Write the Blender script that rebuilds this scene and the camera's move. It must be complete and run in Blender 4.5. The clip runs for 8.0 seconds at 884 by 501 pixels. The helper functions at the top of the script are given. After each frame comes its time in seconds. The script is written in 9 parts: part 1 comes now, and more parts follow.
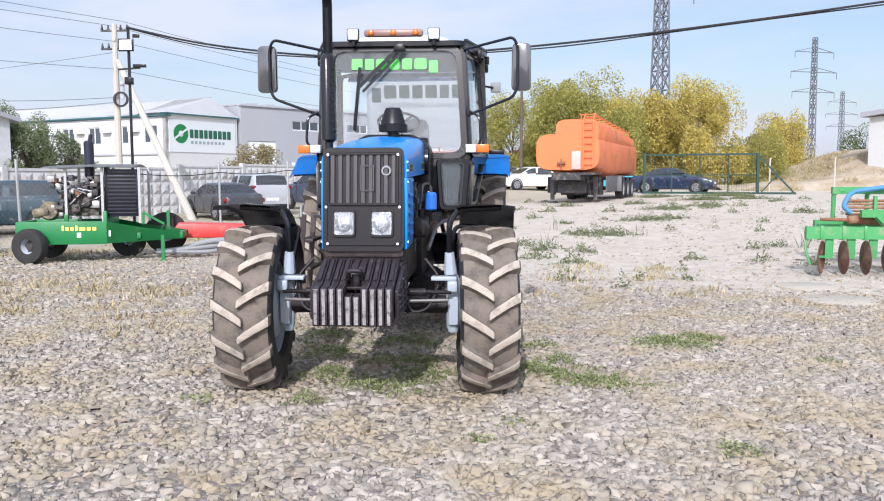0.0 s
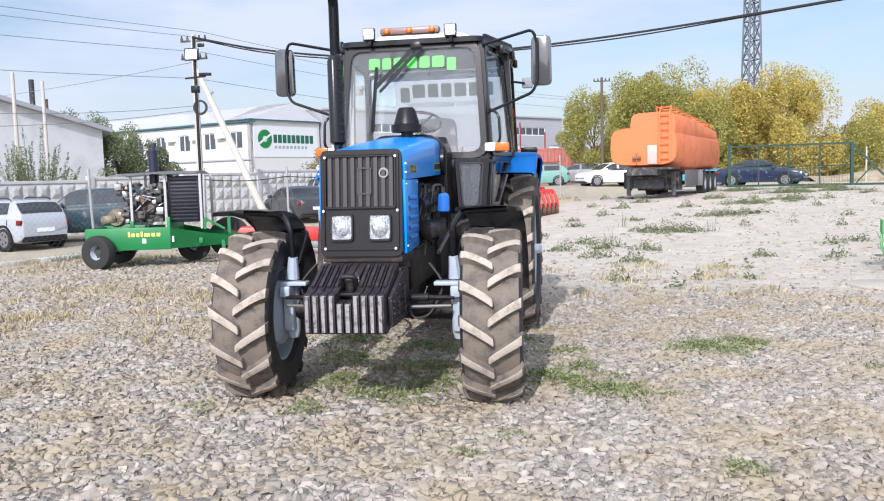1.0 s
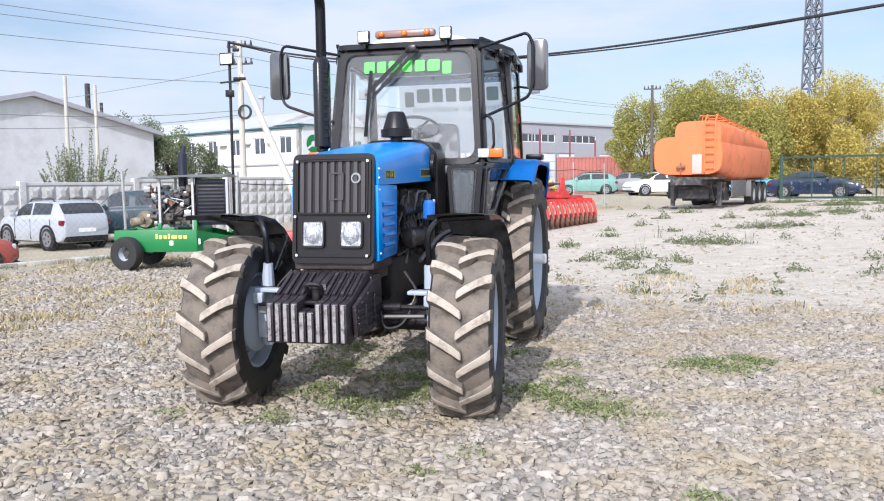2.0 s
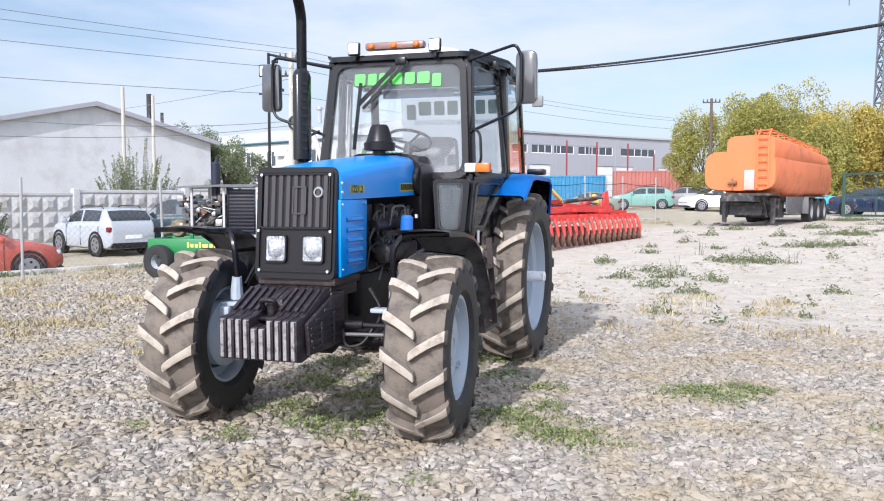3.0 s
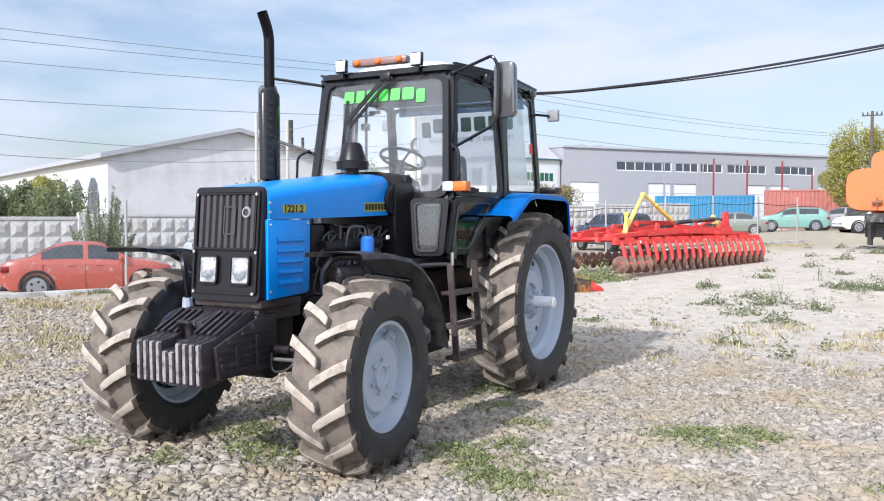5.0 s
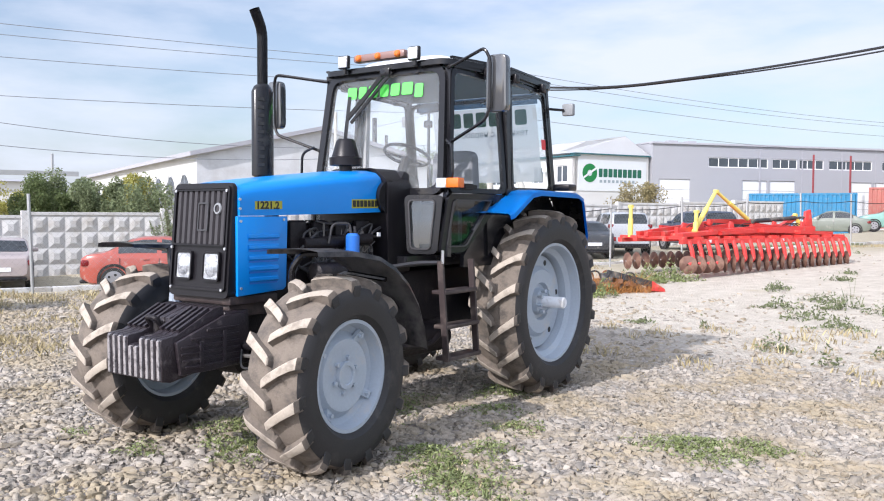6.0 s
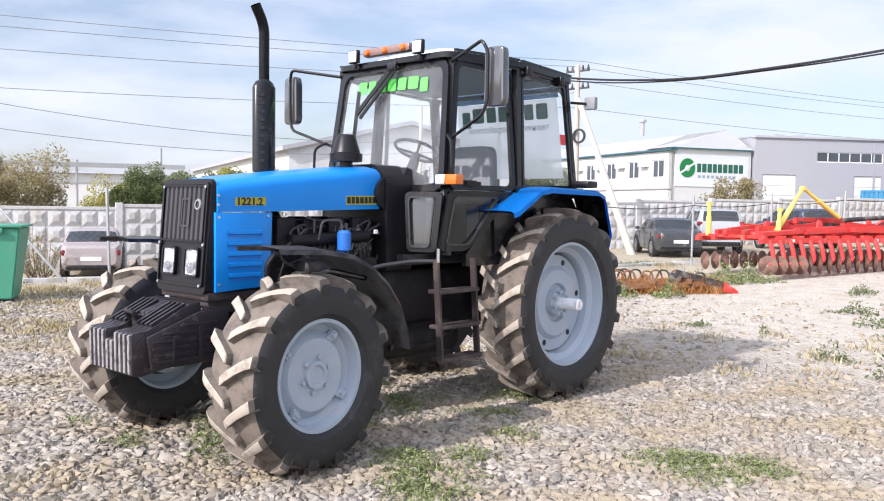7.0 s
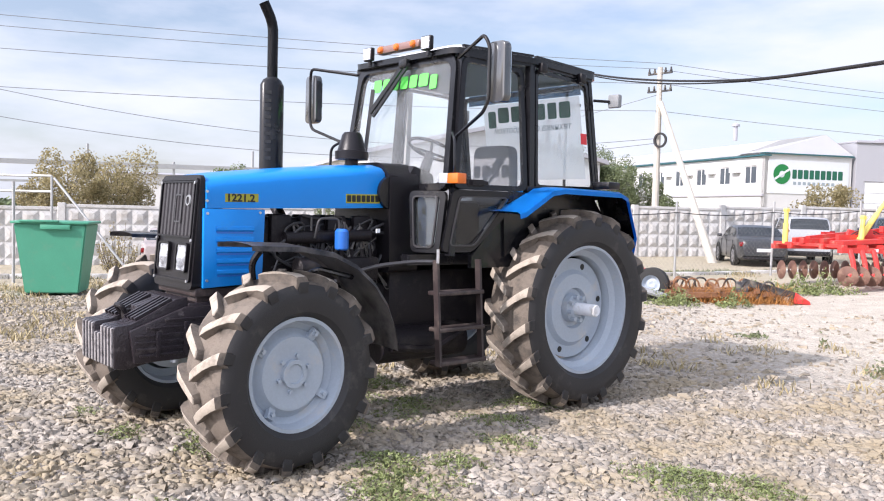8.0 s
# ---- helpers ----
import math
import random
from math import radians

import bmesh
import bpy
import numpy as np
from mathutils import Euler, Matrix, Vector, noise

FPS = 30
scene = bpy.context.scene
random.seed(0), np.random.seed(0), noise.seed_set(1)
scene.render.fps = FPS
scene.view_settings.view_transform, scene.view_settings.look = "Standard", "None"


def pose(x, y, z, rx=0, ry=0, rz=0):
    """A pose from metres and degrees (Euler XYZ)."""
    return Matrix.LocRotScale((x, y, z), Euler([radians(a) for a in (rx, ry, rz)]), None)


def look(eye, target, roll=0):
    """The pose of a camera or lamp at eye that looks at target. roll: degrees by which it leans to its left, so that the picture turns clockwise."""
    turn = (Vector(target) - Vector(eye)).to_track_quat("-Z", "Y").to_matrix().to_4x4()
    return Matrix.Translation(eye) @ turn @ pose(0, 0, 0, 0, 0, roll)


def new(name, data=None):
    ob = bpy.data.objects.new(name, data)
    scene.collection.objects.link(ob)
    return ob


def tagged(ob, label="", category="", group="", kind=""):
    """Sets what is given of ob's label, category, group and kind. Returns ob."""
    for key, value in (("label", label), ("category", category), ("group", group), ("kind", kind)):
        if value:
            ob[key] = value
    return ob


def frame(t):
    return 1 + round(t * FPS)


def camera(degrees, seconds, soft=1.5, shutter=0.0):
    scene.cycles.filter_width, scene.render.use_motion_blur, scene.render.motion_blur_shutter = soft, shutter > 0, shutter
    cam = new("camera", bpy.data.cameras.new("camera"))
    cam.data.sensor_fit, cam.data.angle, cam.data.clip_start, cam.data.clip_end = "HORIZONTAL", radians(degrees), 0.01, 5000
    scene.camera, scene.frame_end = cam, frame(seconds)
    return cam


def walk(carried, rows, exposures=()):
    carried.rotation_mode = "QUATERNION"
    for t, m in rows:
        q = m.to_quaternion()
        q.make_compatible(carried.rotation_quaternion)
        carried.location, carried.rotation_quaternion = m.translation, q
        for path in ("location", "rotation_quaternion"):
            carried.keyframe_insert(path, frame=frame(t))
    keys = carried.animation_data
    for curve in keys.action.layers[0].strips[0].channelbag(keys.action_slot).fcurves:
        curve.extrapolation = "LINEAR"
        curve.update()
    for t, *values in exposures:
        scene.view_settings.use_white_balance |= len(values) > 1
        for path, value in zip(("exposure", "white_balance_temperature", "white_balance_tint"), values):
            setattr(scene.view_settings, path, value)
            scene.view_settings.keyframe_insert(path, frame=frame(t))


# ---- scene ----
cam = camera(56.0, 8.0, soft=1.1)
PATH = [
    (0, (0.528, 0.223, 1.558), (0.397, 2.211, 1.381), -0.1),
    (0.5, (0.774, 0.454, 1.555), (0.541, 2.432, 1.381), -0.9),
    (1, (1.118, 0.517, 1.564), (0.774, 2.48, 1.387), -1.5),
    (1.5, (1.352, 0.65, 1.547), (0.947, 2.601, 1.378), -1.2),
    (3, (2.18, 1.154, 1.575), (1.571, 3.054, 1.445), 0.1),
    (3.5, (2.467, 1.329, 1.584), (1.785, 3.206, 1.472), 0.2),
    (4, (2.828, 1.578, 1.58), (2.04, 3.413, 1.484), 0.0),
    (4.5, (3.084, 1.803, 1.569), (2.217, 3.603, 1.484), -0.0),
    (6, (3.964, 2.559, 1.571), (2.82, 4.197, 1.484), 0.3),
    (6.5, (4.212, 2.879, 1.595), (2.972, 4.445, 1.497), 0.6),
    (7, (4.473, 3.174, 1.602), (3.139, 4.66, 1.499), 0.8),
    (7.5, (4.628, 3.445, 1.573), (3.219, 4.862, 1.479), 0.9),
    (8, (4.83, 3.745, 1.577), (3.341, 5.077, 1.481), 1.5),
]
walk(cam, [(t, look(eye, target, roll)) for t, eye, target, roll in PATH], [(0, 0.40, 6380, 14.5), (1.5, 0.43, 6350, 13), (3, 0.50, 6330, 13), (4, 0.48, 6340, 12.5), (6, 0.57, 6480, 14), (8, 0.68, 6700, 17)])

# ---- sun, sky and exposure ----
SUN_FROM = Vector((-0.07, -1.0, 0.66)).normalized()
elev = math.asin(SUN_FROM.z)
azim = math.atan2(SUN_FROM.x, SUN_FROM.y)
world = bpy.data.worlds.new("sky")
scene.world = world
world.use_nodes = True
wn, wl = world.node_tree.nodes, world.node_tree.links
wn.clear()
w_out = wn.new("ShaderNodeOutputWorld")
w_bg = wn.new("ShaderNodeBackground")
w_sky = wn.new("ShaderNodeTexSky")
w_sky.sky_type = 'NISHITA'
w_sky.sun_disc = False
w_sky.sun_elevation = elev
w_sky.sun_rotation = azim
w_sky.dust_density = 2.0
w_sky.air_density = 1.0
w_sky.ozone_density = 2.0
w_bg.inputs["Strength"].default_value = 0.12
# thin high cloud and haze mixed into the clear sky
w_tc = wn.new("ShaderNodeTexCoord")
w_map = wn.new("ShaderNodeMapping")
w_map.inputs["Scale"].default_value = (1.3, 1.3, 5.0)
w_map.inputs["Location"].default_value = (0.35, 0.2, 0.1)
w_noise = wn.new("ShaderNodeTexNoise")
w_noise.inputs["Scale"].default_value = 1.7
w_noise.inputs["Detail"].default_value = 7
w_noise.inputs["Roughness"].default_value = 0.55
w_ramp = wn.new("ShaderNodeMapRange")
w_ramp.inputs["From Min"].default_value = 0.40
w_ramp.inputs["From Max"].default_value = 0.62
w_ramp.inputs["To Min"].default_value = 0.2
w_ramp.inputs["To Max"].default_value = 0.97
w_mix = wn.new("ShaderNodeMix")
w_mix.data_type = 'RGBA'
w_dot = wn.new("ShaderNodeVectorMath")
w_dot.operation = 'DOT_PRODUCT'
w_dot.inputs[1].default_value = SUN_FROM
wl.new(w_tc.outputs["Generated"], w_dot.inputs[0])
w_near = wn.new("ShaderNodeMapRange")
w_near.interpolation_type = 'SMOOTHSTEP'
w_near.inputs["From Min"].default_value, w_near.inputs["From Max"].default_value = -0.1, 1.0
w_near.inputs["To Min"].default_value, w_near.inputs["To Max"].default_value = 1.0, 3.0
wl.new(w_dot.outputs["Value"], w_near.inputs["Value"])
w_cloud = wn.new("ShaderNodeVectorMath")
w_cloud.operation = 'SCALE'
w_cloud.inputs[0].default_value = (4.8, 5.3, 6.15)
wl.new(w_near.outputs[0], w_cloud.inputs["Scale"])
wl.new(w_cloud.outputs[0], w_mix.inputs[7])
wl.new(w_tc.outputs["Generated"], w_map.inputs["Vector"])
wl.new(w_map.outputs[0], w_noise.inputs["Vector"])
wl.new(w_noise.outputs["Fac"], w_ramp.inputs["Value"])
wl.new(w_ramp.outputs[0], w_mix.inputs["Factor"])
wl.new(w_sky.outputs[0], w_mix.inputs[6])
wl.new(w_mix.outputs[2], w_bg.inputs["Color"])
wl.new(w_bg.outputs[0], w_out.inputs["Surface"])
sun = new("sun", bpy.data.lights.new("sun", 'SUN'))
sun.data.energy = 3.1
sun.data.angle = radians(0.6)
sun.data.color = (1.0, 0.978, 0.965)
sun.matrix_world = look(SUN_FROM * 60, (0, 0, 0))


# ---- materials ----
def rgb(h):
    """Linear colour from a hex string."""
    v = [int(h[i:i + 2], 16) / 255 for i in (0, 2, 4)]
    return tuple(c / 12.92 if c < 0.04045 else ((c + 0.055) / 1.055) ** 2.4 for c in v)


def mat(name, base, rough=0.6, metal=0.0, var=0.18, scale=3.0, bump=0.15, bscale=60.0, dust=None, amount=0.35, dscale=5.0,
        rnd=0.0, fine=0.1, spec=0.5, coat=0.0, island=0.0):
    m = bpy.data.materials.new(name)
    m.use_nodes = True
    nt = m.node_tree
    n, l = nt.nodes, nt.links
    b = n["Principled BSDF"]
    b.inputs["Roughness"].default_value = rough
    b.inputs["Metallic"].default_value = metal
    b.inputs["Specular IOR Level"].default_value = spec
    b.inputs["Coat Weight"].default_value = coat
    tc = n.new("ShaderNodeTexCoord")
    big = n.new("ShaderNodeTexNoise")
    big.inputs["Scale"].default_value = scale
    big.inputs["Detail"].default_value = 6
    l.new(tc.outputs["Object"], big.inputs["Vector"])
    small = n.new("ShaderNodeTexNoise")
    small.inputs["Scale"].default_value = bscale
    small.inputs["Detail"].default_value = 4
    l.new(tc.outputs["Object"], small.inputs["Vector"])
    add = n.new("ShaderNodeMath")
    add.operation = 'MULTIPLY_ADD'
    l.new(big.outputs["Fac"], add.inputs[0])
    add.inputs[1].default_value = 2 * var
    add.inputs[2].default_value = 1 - var
    add2 = n.new("ShaderNodeMath")
    add2.operation = 'MULTIPLY_ADD'
    l.new(small.outputs["Fac"], add2.inputs[0])
    add2.inputs[1].default_value = 2 * fine
    l.new(add.outputs[0], add2.inputs[2])
    last = add2.outputs[0]
    if rnd or island:
        src = n.new("ShaderNodeObjectInfo").outputs["Random"] if rnd else n.new("ShaderNodeNewGeometry").outputs["Random Per Island"]
        r = n.new("ShaderNodeMath")
        r.operation = 'MULTIPLY_ADD'
        l.new(src, r.inputs[0])
        k = rnd or island
        r.inputs[1].default_value = 2 * k
        r.inputs[2].default_value = 1 - k
        p = n.new("ShaderNodeMath")
        p.operation = 'MULTIPLY'
        l.new(last, p.inputs[0])
        l.new(r.outputs[0], p.inputs[1])
        last = p.outputs[0]
    sc = n.new("ShaderNodeVectorMath")
    sc.operation = 'SCALE'
    sc.inputs[0].default_value = base[:3]
    l.new(last, sc.inputs["Scale"])
    col = sc.outputs[0]
    if dust:
        dn = n.new("ShaderNodeTexNoise")
        dn.inputs["Scale"].default_value = dscale
        dn.inputs["Detail"].default_value = 8
        dn.inputs["Roughness"].default_value = 0.65
        l.new(tc.outputs["Object"], dn.inputs["Vector"])
        ramp = n.new("ShaderNodeMapRange")
        ramp.inputs["From Min"].default_value = 0.62 - 0.45 * amount
        ramp.inputs["From Max"].default_value = 0.82 - 0.45 * amount
        l.new(dn.outputs["Fac"], ramp.inputs["Value"])
        mx = n.new("ShaderNodeMix")
        mx.data_type = 'RGBA'
        l.new(ramp.outputs[0], mx.inputs["Factor"])
        l.new(col, mx.inputs[6])
        mx.inputs[7].default_value = (*dust, 1)
        col = mx.outputs[2]
        rr = n.new("ShaderNodeMapRange")
        rr.inputs["To Min"].default_value = rough
        rr.inputs["To Max"].default_value = min(1, rough + 0.35)
        l.new(ramp.outputs[0], rr.inputs["Value"])
        l.new(rr.outputs[0], b.inputs["Roughness"])
    l.new(col, b.inputs["Base Color"])
    if bump:
        bp = n.new("ShaderNodeBump")
        bp.inputs["Strength"].default_value = bump
        bp.inputs["Distance"].default_value = 0.01
        l.new(small.outputs["Fac"], bp.inputs["Height"])
        l.new(bp.outputs[0], b.inputs["Normal"])
    return m


def glass_mat(name, tint=(0.9, 0.95, 0.95), film=0.0, film_col=(0.8, 0.85, 0.85), gloss=0.045):
    m = bpy.data.materials.new(name)
    m.use_nodes = True
    n, l = m.node_tree.nodes, m.node_tree.links
    n.clear()
    out = n.new("ShaderNodeOutputMaterial")
    tr = n.new("ShaderNodeBsdfTransparent")
    tr.inputs[0].default_value = (*tint, 1)
    gl = n.new("ShaderNodeBsdfGlossy")
    gl.inputs["Roughness"].default_value = 0.02
    fr = n.new("ShaderNodeLayerWeight")
    fr.inputs[0].default_value = 0.5
    pw = n.new("ShaderNodeMath")
    pw.operation = 'POWER'
    l.new(fr.outputs["Facing"], pw.inputs[0])
    pw.inputs[1].default_value = 4.0
    sm = n.new("ShaderNodeMath")
    sm.operation = 'MULTIPLY_ADD'
    l.new(pw.outputs[0], sm.inputs[0])
    sm.inputs[1].default_value = 0.6
    sm.inputs[2].default_value = gloss
    mx = n.new("ShaderNodeMixShader")
    l.new(sm.outputs[0], mx.inputs[0])
    base = tr.outputs[0]
    if film:
        df = n.new("ShaderNodeBsdfDiffuse")
        df.inputs[0].default_value = (*film_col, 1)
        tn = n.new("ShaderNodeTexNoise")
        tn.inputs["Scale"].default_value = 4
        mr = n.new("ShaderNodeMapRange")
        mr.inputs["To Min"].default_value = film * 0.5
        mr.inputs["To Max"].default_value = film * 1.5
        l.new(tn.outputs[0], mr.inputs["Value"])
        fm = n.new("ShaderNodeMixShader")
        l.new(mr.outputs[0], fm.inputs[0])
        l.new(tr.outputs[0], fm.inputs[1])
        l.new(df.outputs[0], fm.inputs[2])
        base = fm.outputs[0]
    l.new(base, mx.inputs[1])
    l.new(gl.outputs[0], mx.inputs[2])
    l.new(mx.outputs[0], out.inputs["Surface"])
    return m


def banner_mat():
    """Thin printed film that lets daylight through."""
    m = bpy.data.materials.new("banner_film")
    m.use_nodes = True
    n, l = m.node_tree.nodes, m.node_tree.links
    n.clear()
    out = n.new("ShaderNodeOutputMaterial")
    tr, tl, mx = n.new("ShaderNodeBsdfTransparent"), n.new("ShaderNodeBsdfTranslucent"), n.new("ShaderNodeMixShader")
    tl.inputs[0].default_value = (0.92, 0.955, 0.955, 1)
    tn = n.new("ShaderNodeTexNoise")
    tn.inputs["Scale"].default_value = 3.0
    mr = n.new("ShaderNodeMapRange")
    mr.inputs["To Min"].default_value, mr.inputs["To Max"].default_value = 0.50, 0.66
    l.new(tn.outputs["Fac"], mr.inputs["Value"])
    l.new(mr.outputs[0], mx.inputs[0])
    l.new(tr.outputs[0], mx.inputs[1])
    l.new(tl.outputs[0], mx.inputs[2])
    l.new(mx.outputs[0], out.inputs["Surface"])
    return m


DUST = (0.36, 0.31, 0.25)
M = dict(
    blue=mat("blue_paint", (0.001, 0.235, 0.70), 0.28, var=0.06, fine=0.02, bump=0.02, dust=(0.03, 0.25, 0.56), amount=0.02, spec=0.32, coat=0.06),
    black=mat("black_paint", (0.009, 0.009, 0.011), 0.24, var=0.25, bump=0.05, dust=(0.05, 0.046, 0.042), amount=0.04, spec=0.35, coat=0.12),
    plastic=mat("black_plastic", (0.010, 0.009, 0.011), 0.34, var=0.2, bump=0.1, bscale=200, spec=0.3),
    iron=mat("dark_cast_iron", (0.012, 0.010, 0.012), 0.42, spec=0.25, var=0.3, bump=0.4, bscale=90, dust=(0.055, 0.047, 0.043), amount=0.22),
    weight=mat("weight_iron", (0.022, 0.017, 0.021), 0.34, var=0.3, bump=0.5, bscale=70, dust=(0.09, 0.076, 0.078), amount=0.12, dscale=14),
    worn=mat("worn_weight_edge", (0.25, 0.235, 0.235), 0.42, var=0.25, scale=9, bump=0.4, bscale=70, dust=(0.07, 0.062, 0.065), amount=0.32, dscale=26),
    ribs=mat("grille_rib_plastic", (0.036, 0.032, 0.035), 0.38, var=0.2, bump=0.1, bscale=120),
    pipe=mat("grey_pipe", (0.10, 0.095, 0.09), 0.45, var=0.25, bump=0.1, dust=(0.2, 0.17, 0.14), amount=0.2),
    guard=mat("mudguard_plastic", (0.030, 0.029, 0.033), 0.30, var=0.25, bump=0.06, bscale=150, spec=0.4, coat=0.45, dust=(0.17, 0.16, 0.155), amount=0.55, dscale=5),
    step=mat("step_steel", (0.034, 0.024, 0.024), 0.5, var=0.3, bump=0.2, dust=(0.13, 0.10, 0.085), amount=0.28),
    rim=mat("grey_rim_paint", rgb("9ea8b3"), 0.42, var=0.08, bump=0.05, dust=(0.5, 0.48, 0.45), amount=0.15),
    white=mat("white_paint", (0.72, 0.74, 0.77), 0.45, var=0.1, bump=0.05, dust=DUST, amount=0.12),
    steel=mat("bare_steel", (0.55, 0.55, 0.56), 0.35, metal=0.8, var=0.15, bump=0.05),
    chrome=mat("chrome", (0.8, 0.8, 0.8), 0.12, metal=1.0, var=0.02, bump=0.0),
    sidewall=mat("tyre_sidewall", (0.021, 0.020, 0.021), 0.62, var=0.3, bump=0.2, bscale=150, dust=(0.09, 0.082, 0.075), amount=0.12, dscale=7),
    tread=mat("dusty_tread", (0.145, 0.12, 0.098), 0.9, var=0.3, scale=6, bump=0.4, bscale=80, dust=(0.085, 0.074, 0.065), amount=0.35, dscale=9, fine=0.2),
    lug=mat("worn_lug_rubber", (0.34, 0.295, 0.245), 0.85, var=0.2, scale=7, bump=0.3, bscale=90, dust=(0.20, 0.168, 0.138), amount=0.25, dscale=10, fine=0.2),
    orange_lens=mat("orange_lens", (0.62, 0.14, 0.02), 0.2, var=0.15, bump=0.1, bscale=120),
    amber=mat("amber_cover", (0.22, 0.13, 0.115), 0.35, var=0.2, bump=0.1, bscale=120),
    clear_lens=mat("clear_lens", (0.70, 0.72, 0.75), 0.18, metal=0.55, var=0.5, scale=30, bump=0.9, bscale=60),
    glass=glass_mat("window_glass", (0.988, 0.994, 0.996), 0.010, gloss=0.022),
    screen=glass_mat("dusty_windscreen", (0.985, 0.99, 0.992), 0.05, (0.88, 0.92, 0.94), gloss=0.025),
    tint=glass_mat("tinted_glass", (0.6, 0.65, 0.69), gloss=0.04),
    # clear lower windows: the pale film paints in a reflection
    dusty=glass_mat("reflection_film_glass", (0.72, 0.77, 0.8), 0.035, (0.72, 0.78, 0.8), gloss=0.06),
    gloss=mat("glossy_mirror_shell", (0.05, 0.052, 0.056), 0.16, var=0.1, bump=0.0, spec=0.8, coat=0.8),
    seal=mat("dark_seal", (0.035, 0.034, 0.037), 0.3, var=0.15, bump=0.0),
    mirror=mat("mirror_glass", (0.75, 0.78, 0.8), 0.04, metal=1.0, var=0.02, bump=0.0, fine=0.0),
    headlining=mat("headlining_cloth", (0.13, 0.17, 0.175), 0.85, var=0.12, bump=0.1),
    lining=mat("grey_lining", (0.38, 0.38, 0.38), 0.8, var=0.1, bump=0.1),
    seat=mat("seat_cloth", (0.20, 0.205, 0.22), 0.9, var=0.2, bump=0.3, bscale=200),
    grey=mat("grey_plastic", (0.22, 0.23, 0.24), 0.6, var=0.1, bump=0.05),
    roofw=mat("roof_white", (0.75, 0.76, 0.78), 0.5, var=0.08, bump=0.05, dust=DUST, amount=0.15),
    filt=mat("blue_filter", (0.02, 0.14, 0.5), 0.3, var=0.1, bump=0.02),
    green_film=mat("green_film", (0.10, 0.75, 0.10), 0.5, var=0.05, bump=0.0),
    dkgreen=mat("dark_green_film", (0.01, 0.10, 0.06), 0.5, var=0.1, bump=0.0),
    white_film=mat("white_film", (0.78, 0.82, 0.82), 0.5, var=0.05, bump=0.0),
    grey_film=mat("grey_film", (0.25, 0.30, 0.32), 0.6, var=0.1, bump=0.0),
    yellow_mark=mat("yellow_mark", (0.34, 0.32, 0.03), 0.5, var=0.08, bump=0.0),
    ink=mat("black_ink", (0.012, 0.012, 0.012), 0.5, var=0.1, bump=0.0),
    red=mat("red_plastic", (0.6, 0.02, 0.03), 0.4, var=0.1, bump=0.0),
    hose=mat("rubber_hose", (0.025, 0.025, 0.027), 0.55, var=0.2, bump=0.1),
)


# ---- mesh helpers ----
def box(bm, a, b, bevel=0.0):
    """An upright box between two corners."""
    a, b = [min(p, q) for p, q in zip(a, b)], [max(p, q) for p, q in zip(a, b)]
    vs = [bm.verts.new((x, y, z)) for x in (a[0], b[0]) for y in (a[1], b[1]) for z in (a[2], b[2])]
    fs = [bm.faces.new([vs[i] for i in q]) for q in ((0, 1, 3, 2), (4, 6, 7, 5), (0, 4, 5, 1), (2, 3, 7, 6), (0, 2, 6, 4), (1, 5, 7, 3))]
    if bevel:
        es = list({e for f in fs for e in f.edges})
        bmesh.ops.bevel(bm, geom=es, offset=bevel, segments=2, affect='EDGES', profile=0.5)
    return bm


def beam(bm, p, q, w, h, up=(0, 0, 1)):
    """A rectangular bar from p to q, w across and h along up."""
    p, q = Vector(p), Vector(q)
    d = (q - p).normalized()
    up = Vector(up)
    s = d.cross(up)
    if s.length < 1e-4:
        s = d.cross(Vector((1, 0, 0)))
    s.normalize()
    u = s.cross(d)
    vs = [bm.verts.new(c + s * (i * w / 2) + u * (j * h / 2)) for c in (p, q) for i, j in ((-1, -1), (1, -1), (1, 1), (-1, 1))]
    for k in range(4):
        bm.faces.new((vs[k], vs[(k + 1) % 4], vs[4 + (k + 1) % 4], vs[4 + k]))
    bm.faces.new(vs[3::-1])
    bm.faces.new(vs[4:])
    return bm


def tube(bm, pts, r, seg=10, cap=True):
    """A round tube through points; r may be one radius or one for each point."""
    pts = [Vector(p) for p in pts]
    rs = r if isinstance(r, (list, tuple)) else [r] * len(pts)
    rings, n0 = [], None
    for i, p in enumerate(pts):
        d = (pts[min(i + 1, len(pts) - 1)] - pts[max(i - 1, 0)]).normalized()
        if n0 is None:
            n0 = d.orthogonal().normalized()
        n0 = (n0 - d * n0.dot(d)).normalized()
        b = d.cross(n0)
        rings.append([bm.verts.new(p + rs[i] * (math.cos(a) * n0 + math.sin(a) * b)) for a in [2 * math.pi * k / seg for k in range(seg)]])
    for a, b in zip(rings, rings[1:]):
        for k in range(seg):
            bm.faces.new((a[k], a[(k + 1) % seg], b[(k + 1) % seg], b[k]))
    if cap:
        bm.faces.new(rings[0][::-1])
        bm.faces.new(rings[-1])
    return bm


def arc(pts, r, n=5):
    """Points of a path with its inner corners rounded by r."""
    pts = [Vector(p) for p in pts]
    out = [pts[0]]
    for a, b, c in zip(pts, pts[1:], pts[2:]):
        k = min(r, (a - b).length * 0.45, (c - b).length * 0.45)
        s, e = b + (a - b).normalized() * k, b + (c - b).normalized() * k
        out += [s * (1 - t) ** 2 + b * 2 * t * (1 - t) + e * t * t for t in [i / n for i in range(n + 1)]]
    return out + [pts[-1]]


